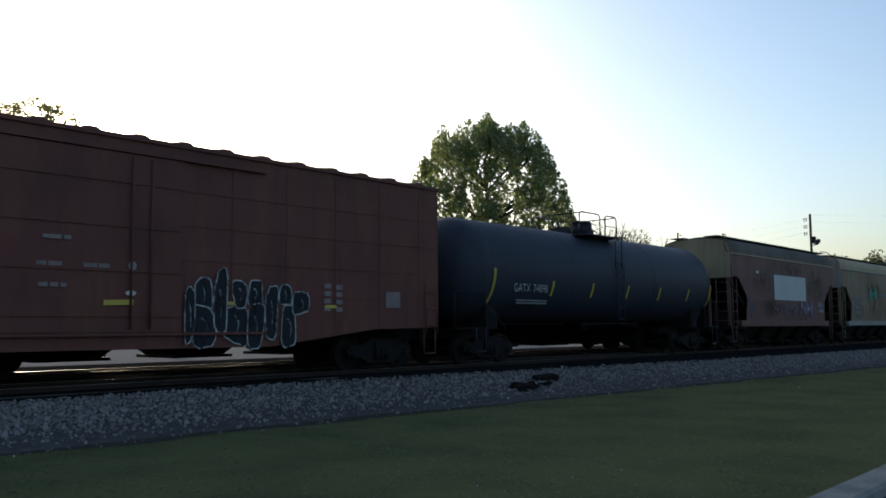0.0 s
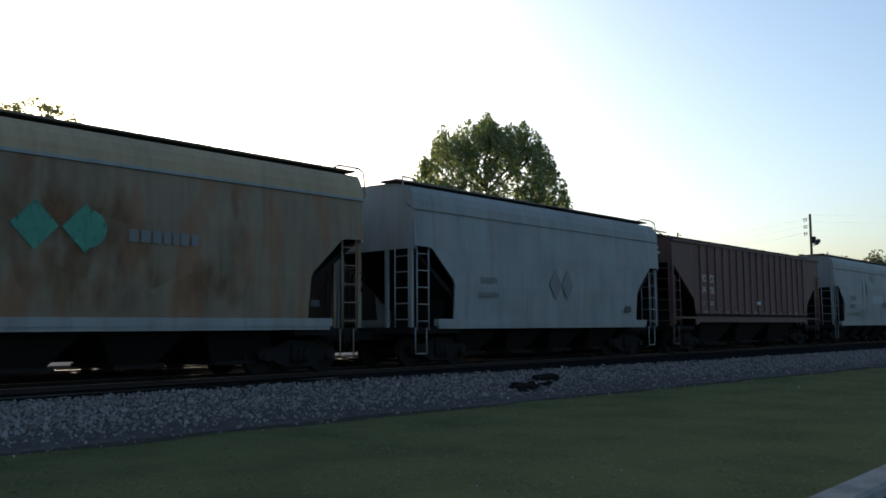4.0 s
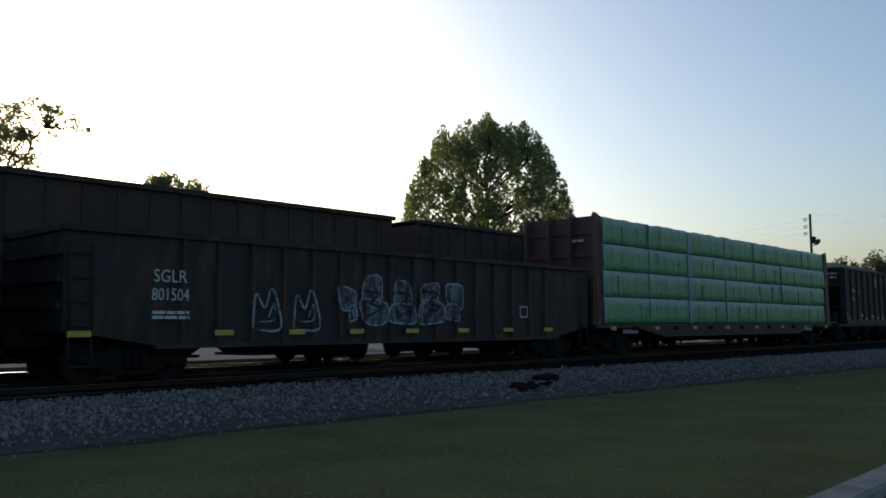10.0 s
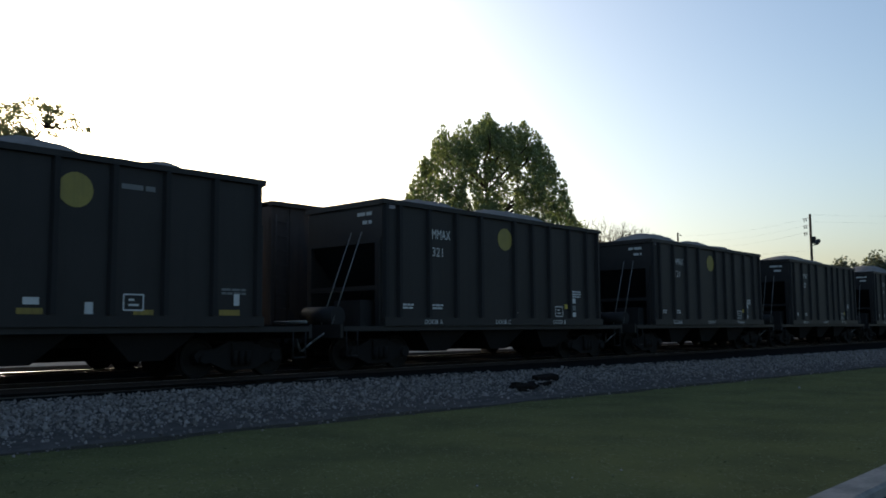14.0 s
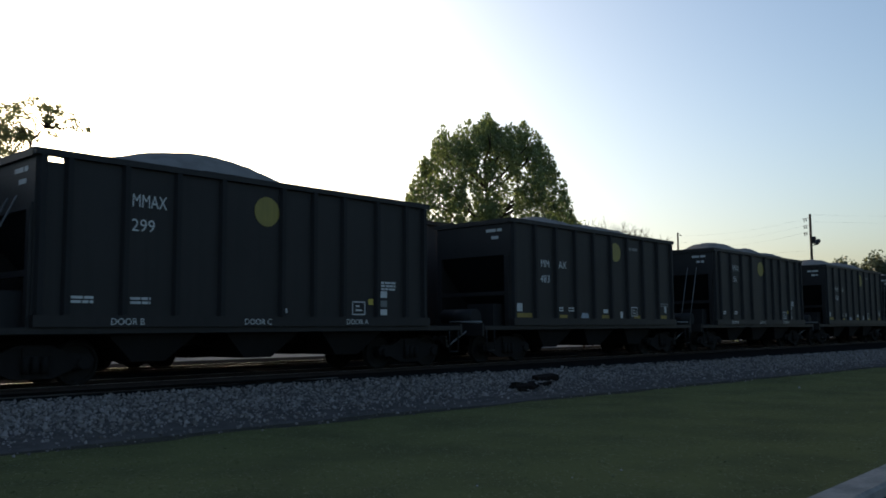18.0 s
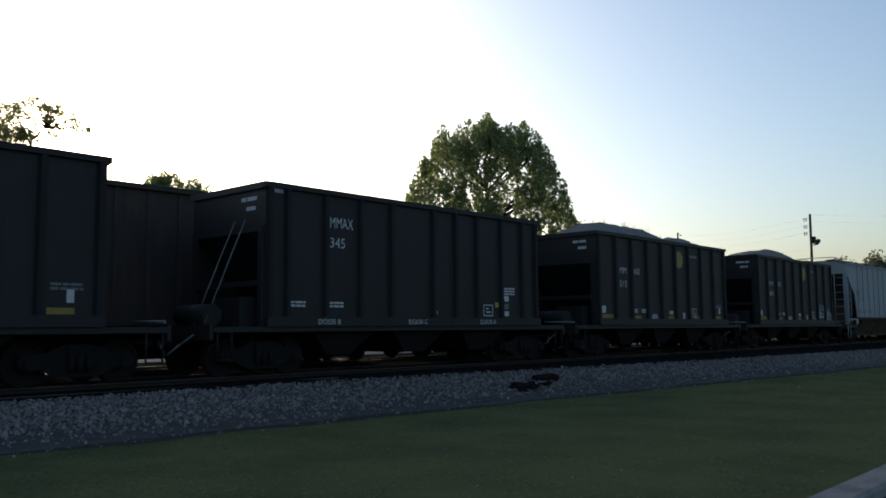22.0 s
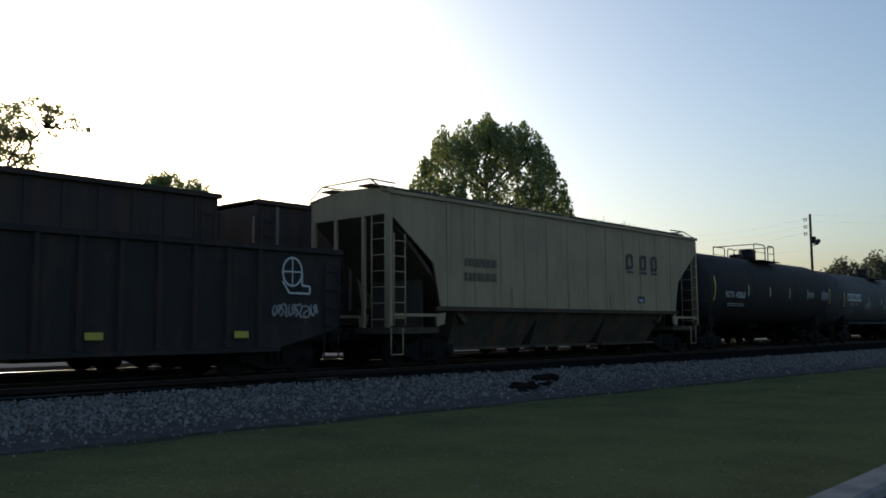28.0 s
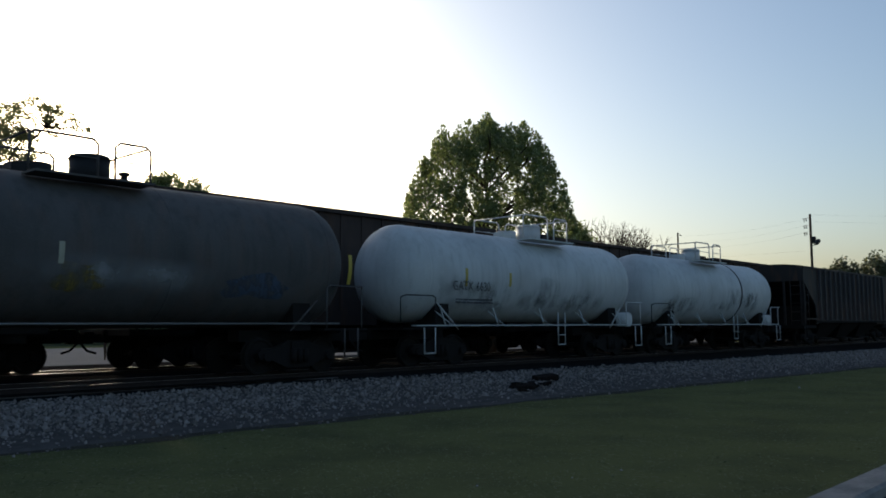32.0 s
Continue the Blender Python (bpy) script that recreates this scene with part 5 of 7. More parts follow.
def box_car(S0, S1):
    L = S1 - S0
    half = L / 2
    car = near_car("boxcar", "weathered brown steel boxcar with white spray paint", "boxcar", (S0 + S1) / 2)
    for s in (-1, 1):
        part("side_wall", Geo().plate([(-half, 1.06), (-half + 2.6, 1.0), (-half + 4.2, 0.68), (half - 5.4, 0.66), (half - 2.3, 1.02), (half, 1.06), (half, 4.70), (-half, 4.70)], min(s * 1.44, s * 1.5), max(s * 1.44, s * 1.5)), BROWN, car, "riveted brown side wall")
        for i in range(11):
            x = -half + 0.7 + (L - 1.4) * i / 10
            part("panel_seam", Geo().box(x - 0.04, x + 0.04, min(s * 1.5, s * 1.512), max(s * 1.5, s * 1.512), 1.12, 4.55), BROWN, car)
        for z in (1.75, 2.45, 3.15, 3.85):
            part("panel_bead", Geo().box(-half + 0.3, half - 0.3, min(s * 1.5, s * 1.516), max(s * 1.5, s * 1.516), z - 0.02, z + 0.02), BROWN, car)
        part("eave", Geo().box(-half - 0.02, half + 0.02, min(s * 1.44, s * 1.55), max(s * 1.44, s * 1.55), 4.705, 4.78), BROWN, car)
        d = Geo().box(-4.0, 0.2, min(s * 1.50, s * 1.56), max(s * 1.50, s * 1.56), 1.0, 4.42)
        dr = part("door", d, BROWN, car, "brown ribbed sliding door")
        for z in (1.35, 2.2, 3.05, 3.9):
            part("door_rib", Geo().box(-3.95, 0.15, min(s * 1.561, s * 1.585), max(s * 1.561, s * 1.585), z - 0.06, z + 0.06), BROWN, dr)
        part("door_track", Geo().box(-4.6, 2.2, min(s * 1.51, s * 1.60), max(s * 1.51, s * 1.60), 4.44, 4.50), BROWN, car)
        part("door_rail", Geo().box(-4.6, 2.2, min(s * 1.51, s * 1.60), max(s * 1.51, s * 1.60), 0.93, 0.985), BROWN, car)
        part("door_bar", Geo().cyl((-0.9, s * 1.61, 1.05), (-0.9, s * 1.61, 4.35), 0.025, 6).cyl((-0.5, s * 1.61, 1.05), (-0.5, s * 1.61, 4.35), 0.025, 6), BROWN, dr)
    # ridged roof panels
    g = Geo()
    n = 16
    for i in range(n):
        x0 = -half + L * i / n
        x1 = x0 + L / n
        g.loft([[(x, -1.52, 4.78), (x, 1.52, 4.78), (x, 0.9, 4.86 + h), (x, 0, 4.90 + h), (x, -0.9, 4.86 + h), (x, -1.5, 4.80 + h)] for x, h in ((x0, 0), (x0 + 0.08, 0.0), (x0 + 0.16, 0.055), (x0 + 0.36, 0.055), (x0 + 0.44, 0), (x1 - 0.002, 0))], False)
    part("roof", g, BROWN, car, "ridged brown steel roof")
    for e in (-1, 1):
        x = e * half
        g = Geo().box(min(x, x - e * 0.05), max(x, x - e * 0.05), -1.44, 1.44, 1.06, 4.77)
        for i in range(9):
            z = 1.3 + i * 0.38
            g.loft([[(x, -1.36, z - 0.1), (x + e * 0.07, -1.3, z), (x, -1.36, z + 0.1)], [(x, 1.36, z - 0.1), (x + e * 0.07, 1.3, z), (x, 1.36, z + 0.1)]])
        part("end_wall", g, BROWN, car)
        ladder(car, x - (0.52 if e > 0 else -0.1), -1.56, 0.9, 2.2, 0.42, BROWN)
        stirrup(car, x - (0.52 if e > 0 else -0.1), BROWN)
    part("floor", Geo().box(-half + 0.06, half - 0.06, -1.43, 1.43, 1.0, 1.1), UNDER, car)
    off = -(S0 + S1) / 2
    y = -1.527
    forms = ((9.54, 1.77, 0.19, 0.36), (9.54, 1.10, 0.30, 0.40), (9.94, 1.60, 0.17, 0.62), (10.39, 1.79, 0.18, 0.28), (10.34, 1.14, 0.29, 0.44), (10.80, 1.80, 0.20, 0.26),
             (10.81, 1.12, 0.21, 0.48), (11.22, 1.42, 0.17, 0.55), (11.60, 1.79, 0.16, 0.24), (11.69, 1.08, 0.21, 0.42), (12.01, 1.62, 0.22, 0.27), (9.21, 1.35, 0.11, 0.58))
    lobes(car, [(a + off, b, c, d) for a, b, c, d in forms], BLACKSPRAY, WHITESPRAY, y - 0.014, 0.024, 7)
    for k, (a, b) in enumerate(((6.26, 2.68), (6.16, 2.20), (6.2, 1.82), (7.0, 2.2))):
        bars(car, a + off, b, 0.5, 0.075, 1, FADEDMARK, -1.592, 2 + k)
    blob(car, ring_pts(7.95 + off, 2.26, 0.08, 0.09, 12), DIMLETTER, -1.594, "round_mark")
    blob(car, ring_pts(7.93 + off, 1.74, 0.11, 0.05, 12), LETTER, -1.594, "white_plate")
    blob(car, [(7.4 + off, 1.50), (7.99 + off, 1.52), (7.99 + off, 1.62), (7.4 + off, 1.60)], YELLOW, -1.595, "yellow_plate")
    for k in range(2):
        bars(car, 12.72 + off + k * 0.36, 1.98 - 0.02 * k, 0.2, 0.11, 4, FADEDMARK, y, 11 + k)
    blob(car, [(14.7 + off, 1.55), (15.2 + off, 1.55), (15.2 + off, 1.95), (14.7 + off, 1.95)], FADEDMARK, y - 0.003, "placard")
    blob(car, [(10.0 + off, 1.55), (10.4 + off, 1.55), (10.4 + off, 1.62), (10.0 + off, 1.62)], YELLOW, y - 0.02, "yellow_plate")
    blob(car, [(12.75 + off, 1.52), (13.1 + off, 1.52), (13.1 + off, 1.59), (12.75 + off, 1.59)], YELLOW, y - 0.003, "yellow_plate")
    running_gear(car, half + 0.05, 1.75)
    return car




STRAP = paint("dark_green_strap", (0.055, 0.17, 0.08), 0.5, bump=0)


def stone_hopper(Sl, number, spaced, seed):
    """Open stone hopper: 10.1 m body between open end platforms."""
    L, half, end = 10.1, 5.05, 6.35
    Sc = Sl + half
    label = "dark slate open-top hopper car loaded with crushed stone"
    car = near_car("open_hopper", label, "hopper car", Sc, "open stone hoppers")
    zt, zb, slot = 4.18, 1.10, 0 if spaced else 0.10
    for s in (-1, 1):
        part("side_sheet", shared(("stone_side", s, spaced), lambda: Geo().plate([(-half, zb), (half, zb), (half, zt), (-half + 0.5, zt), (-half + 0.5, zt - slot), (-half + 0.2, zt - slot), (-half + 0.2, zt), (-half, zt)] if slot else [(-half, zb), (half, zb), (half, zt), (-half, zt)], min(s * 1.42, s * 1.46), max(s * 1.42, s * 1.46)).mesh("side_sheet", COALBLUE)), None, car)
        part("top_chord", shared(("stone_chord", s), lambda: Geo().box(-half - 0.05, half + 0.05, min(s * 1.38, s * 1.55), max(s * 1.38, s * 1.55), zt + 0.003, zt + 0.12).mesh("top_chord", COALBLUE)), None, car)
        part("side_sill", shared(("stone_sill", s), lambda: Geo().box(-end, end, min(s * 1.36, s * 1.52), max(s * 1.36, s * 1.52), 0.98, zb - 0.004).mesh("side_sill", COALBLUE)), None, car)
        post = shared("stone_post", lambda: Geo().loft([[(-0.09, 0, z), (-0.05, -0.09, z), (0.05, -0.09, z), (0.09, 0, z)] for z in (zb + 0.22, zt)]).mesh("side_post", COALRIB))
        part("bottom_band", shared(("stone_band", s), lambda: Geo().box(-half, half, min(s * 1.46, s * 1.585), max(s * 1.46, s * 1.585), zb, zb + 0.21).mesh("bottom_band", COALBLUE)), None, car)
        for x in (-4.93, -3.85, -2.75, -1.65, -0.55, 0.55, 1.65, 2.75, 3.85, 4.93) if spaced else (-4.93, -4.45, -3.35, -2.25, -1.2, 0.35, 1.25, 2.15, 3.25, 4.25, 4.93):
            if spaced and x < -3.9 and s < 0 and x > -4.9:
                continue
            part("side_post", post, None, car, at=(x, s * 1.46, 0), turn=(0, 0, 0 if s < 0 else 180))
    for e in (-1, 1):
        x = e * half
        part("end_panel", shared(("stone_end", e), lambda: Geo().box(min(x, x - e * 0.05), max(x, x - e * 0.05), -1.42, 1.42, 3.25, zt + 0.1).mesh("end_panel", COALBLUE)), None, car)
        part("end_cap", shared(("stone_cap", e), lambda: Geo().box(min(x, x + e * 0.06), max(x, x + e * 0.06), -1.44, 1.44, zt - 0.02, zt + 0.12).mesh("end_cap", COALBLUE)), None, car)
        part("end_rib", shared(("stone_rib", e), lambda: Geo().box(min(x, x + e * 0.05), max(x, x + e * 0.05), -1.44, 1.44, 3.2, 3.32).mesh("end_rib", COALBLUE)), None, car)
        part("slope_sheet", shared(("stone_slope", e), lambda: Geo().plate([(x, 3.3), (x, 3.2), (e * (half - 1.9), 1.2), (e * (half - 2.0), 1.3)], -1.40, 1.40).mesh("slope_sheet", BLACK)), None, car)
        part("end_platform", shared(("stone_plat", e), lambda: Geo().box(min(e * (half - 1.5), e * end), max(e * (half - 1.5), e * end), -1.36, 1.36, 0.96, 1.06).mesh("end_platform", COALBLUE)), None, car)
        part("end_sill", shared(("stone_endsill", e), lambda: Geo().box(min(e * end, e * (end + 0.08)), max(e * end, e * (end + 0.08)), -1.5, 1.5, 0.82, 1.14).mesh("end_sill", COALBLUE)), None, car)
        for yb in (-1.34, 1.34):
            part("end_brace", shared("stone_brace", lambda: Geo().box(-0.06, 0.06, -0.08, 0.08, 1.06, 3.24).mesh("end_brace", COALBLUE)), None, car, at=(x, yb, 0))
        part("end_beam", shared("stone_beam", lambda: Geo().box(-0.05, 0.05, -1.258, 1.258, 2.0, 2.12).mesh("end_beam", COALBLUE)), None, car, at=(x, 0, 0))
        if e < 0:
            part("air_reservoir", shared("stone_tank", lambda: Geo().cyl((-end + 0.35, -0.9, 1.35), (-end + 0.35, 0.3, 1.35), 0.24, 14).box(-end + 0.9, -half + 0.3, -1.1, -0.1, 1.06, 1.75).mesh("air_reservoir", COALRIB)), None, car)
        if spaced:
            part("end_grab_rail", shared(("stone_grab", e), lambda: Geo().tube([(e * end, -1.4, 1.2), (e * end, -0.2, 1.2)], 0.035).mesh("end_grab_rail", SLATE)), None, car)
        elif e < 0:
            g = Geo()
            for yy in (-0.75, -0.35):
                g.tube([(x - 0.04, yy, 3.5), (-end + 0.15, yy - 0.15, 1.15)], 0.015)
            part("end_ladder", shared("stone_ladder", lambda: g.mesh("end_ladder", SLATE)), None, car, "grey leaning end ladder")
        brake = Geo().tube([(e * (end + 0.05), -0.9, 0.95), (e * (end + 0.3), -0.7, 0.72), (e * (end + 0.5), -0.55, 0.5)], 0.025)
        part("brake_hose", shared(("stone_hose", e), lambda: brake.mesh("brake_hose", SLATE)), None, car)
        stirrup_mesh = shared(("stone_step", e), lambda: Geo().tube([(e * 5.9, -1.5, 1.0), (e * 5.9, -1.5, 0.4), (e * 6.25, -1.5, 0.4), (e * 6.25, -1.5, 1.0)], 0.02).mesh("stirrup_step", COALRIB))
        part("stirrup_step", stirrup_mesh, None, car)
    for x in (-2.6, 0, 2.6):
        def door():
            return Geo().loft([[(-1.1, -1.36, 1.09), (1.1, -1.36, 1.09), (1.1, 1.36, 1.09), (-1.1, 1.36, 1.09)], [(-0.35, -1.1, 0.42), (0.35, -1.1, 0.42), (0.35, 1.1, 0.42), (-0.35, 1.1, 0.42)]]).mesh("discharge_door", UNDER)
        part("discharge_door", shared("stone_door", door), None, car, at=(x, 0, 0))
    part("floor", shared("stone_floor", lambda: Geo().box(-half + 1.6, half - 1.6, -1.41, 1.41, 1.095, 1.2).mesh("floor", BLACK)), None, car)
    y = -1.468
    xl = -half
    if spaced:
        words(car, "MM", xl + 1.50, 2.90, 0.245, LETTER, y, 0.92)
        words(car, "AX", xl + 2.48, 2.90, 0.245, LETTER, y, 0.95)
        words(car, number, xl + 1.48, 2.43, 0.24, LETTER, y, 1.05)
        for x, w, h, mt, z in ((0.28, 0.26, 0.24, LETTER, 1.52), (0.22, 0.80, 0.13, DULLYELLOW, 1.34), (2.5, 0.42, 0.1, DULLYELLOW, 1.33), (5.0, 0.45, 0.11, DULLYELLOW, 1.33), (5.1, 0.28, 0.13, LETTER, 1.50), (6.2, 0.16, 0.22, LETTER, 1.34), (7.15, 0.42, 0.1, DULLYELLOW, 1.33), (9.05, 0.50, 0.12, DULLYELLOW, 1.33), (9.4, 0.14, 0.24, LETTER, 1.54)):
            blob(car, [(xl + x, z), (xl + x + w, z), (xl + x + w, z + h), (xl + x, z + h)], mt, y - 0.002, "plate")
        bars(car, xl + 2.35, 1.62, 0.35, 0.05, 2, LETTER, y, seed)
        bars(car, xl + 3.0, 1.62, 0.45, 0.05, 2, LETTER, y, seed + 1)
        bars(car, xl + 9.1, 1.85, 0.6, 0.05, 2, SLATE, y, seed + 4)
        blob(car, [(xl + 3.7, 1.33), (xl + 4.2, 1.33), (xl + 4.12, 1.5), (xl + 3.78, 1.5)], PALESPRAY, y - 0.002, "emblem")
        bars(car, xl + 6.85, 3.75, 0.7, 0.1, 1, SLATE, y, seed + 3)
        x0, z0 = xl + 6.95, 1.42
    else:
        words(car, "MMAX", xl + 1.82, 3.42, 0.27, LETTER, y, 0.68)
        words(car, number, xl + 1.82, 2.95, 0.25, LETTER, y, 0.98)
        for x, d in ((1.4, "DOOR A" if seed % 2 else "DOOR B"), (4.35, "DOOR C"), (7.2, "DOOR B" if seed % 2 else "DOOR A")):
            words(car, d, xl + x, 1.14, 0.13, LETTER, -1.59, 1.0)
        bars(car, xl + 0.7, 1.62, 0.42, 0.05, 2, LETTER, y, seed)
        bars(car, xl + 1.84, 1.62, 0.42, 0.05, 2, LETTER, y, seed + 1)
        blob(car, [(xl + 5.4, 1.40), (xl + 5.56, 1.40), (xl + 5.56, 1.50), (xl + 5.4, 1.50)], LETTER, y - 0.002, "plate")
        bars(car, xl + 8.45, 2.15, 0.5, 0.05, 3, LETTER, y, seed + 4)
        for k, (z, h) in enumerate(((1.68, 0.16), (1.45, 0.16), (1.25, 0.14))):
            blob(car, [(xl + 8.4, z + 0.12), (xl + 8.65, z + 0.12), (xl + 8.65, z + 0.12 + h), (xl + 8.4, z + 0.12 + h)], (LETTER, SLATE, LETTER)[k], y - 0.002, "plate")
        blob(car, [(xl + 8.02, 1.62), (xl + 8.18, 1.62), (xl + 8.18, 1.76), (xl + 8.02, 1.76)], YELLOW, y - 0.002, "plate")
        x0, z0 = xl + 7.5, 1.38
    g = Geo()
    stroke(g, [(x0, z0), (x0 + 0.40, z0), (x0 + 0.40, z0 + 0.30), (x0, z0 + 0.30), (x0, z0)], 0.028, y - 0.003)
    stroke(g, [(x0 + 0.1, z0 + 0.10), (x0 + 0.31, z0 + 0.10)], 0.04, y - 0.003)
    stroke(g, [(x0 + 0.1, z0 + 0.20), (x0 + 0.22, z0 + 0.20)], 0.04, y - 0.003)
    part("stencil_frame", g, LETTER, car)
    if number not in ("345", "227"):
        blob(car, ring_pts(xl + (5.97 if spaced else 4.98), 3.62, 0.33, 0.33), DOT, y - 0.004, "yellow_dot")
    if number == "495":
        lobes(car, [(2.85, 1.85, 0.16, 0.2), (2.85, 1.6, 0.12, 0.1), (3.1, 1.8, 0.14, 0.22), (3.32, 1.82, 0.12, 0.2), (3.2, 1.58, 0.16, 0.09)], PALESPRAY_THIN, WHITESPRAY, y - 0.095, 0.035, 77)
        bars(car, 2.72, 1.44, 0.7, 0.06, 1, LETTER, y - 0.1, 78)
        bars(car, 3.85, 1.62, 0.75, 0.07, 4, DIMLETTER, y - 0.1, 79)
    # number on the end panel
    bars(car, 0.55, 3.92, 0.6, 0.09, 1, LETTER, 0, seed).matrix_basis = pose(-half - 0.012, 0, 0, 0, 0, -90)
    bars(car, 0.75, 3.70, 0.34, 0.09, 1, LETTER, 0, seed + 7).matrix_basis = pose(-half - 0.012, 0, 0, 0, 0, -90)
    for e in (-1, 1):
        truck(car, e * (end - 1.55))
        coupler(car, e * end, e)
    part("centre_sill", shared("stone_centre", lambda: Geo().box(-end, end, -0.2, 0.2, 0.70, 0.96).mesh("centre_sill", UNDER)), None, car)
    # the stone heap
    rnd = random.Random(seed)
    full = 0.45 if number == "345" else 1.25 if number == "515" else 1.0
    peaks = [(rnd.uniform(-3.2, -1.8), rnd.uniform(0.42, 0.62) * full, rnd.uniform(1.3, 2.0)), (rnd.uniform(-0.5, 0.9), rnd.uniform(0.30, 0.58) * full, rnd.uniform(0.9, 1.4)), (rnd.uniform(1.9, 3.4), rnd.uniform(0.30, 0.5) * full, rnd.uniform(0.8, 1.3))]
    nx, ny = 44, 12
    v = []
    for i in range(nx + 1):
        for j in range(ny + 1):
            x, yy = -half + 0.07 + (L - 0.14) * i / nx, -1.37 + 2.74 * j / ny
            hgt = (0.05 + sum(p * math.exp(-((x - c) / w) ** 2) for c, p, w in peaks)) * (1 - 0.75 * abs(yy / 1.37) ** 2.2) - 0.7 * max(0.0, 1 - (x + half) / 1.1) ** 1.3
            v.append((x, yy, zt - 0.02 + hgt + 0.05 * noise.noise((x * 2.5, yy * 2.5, seed)) + 0.03 * noise.noise((x * 9, yy * 9, seed))))
    f = [(i * (ny + 1) + j, (i + 1) * (ny + 1) + j, (i + 1) * (ny + 1) + j + 1, i * (ny + 1) + j + 1) for i in range(nx) for j in range(ny)]
    load = tagged(new("stone_load", Geo().add(v, f, True).mesh("stone_load", GRAVEL)), "grey crushed stone heaped in the hopper car", "gravel", "stone loads", "stuff")
    CARS.append((load, Sc, "near"))
    return car


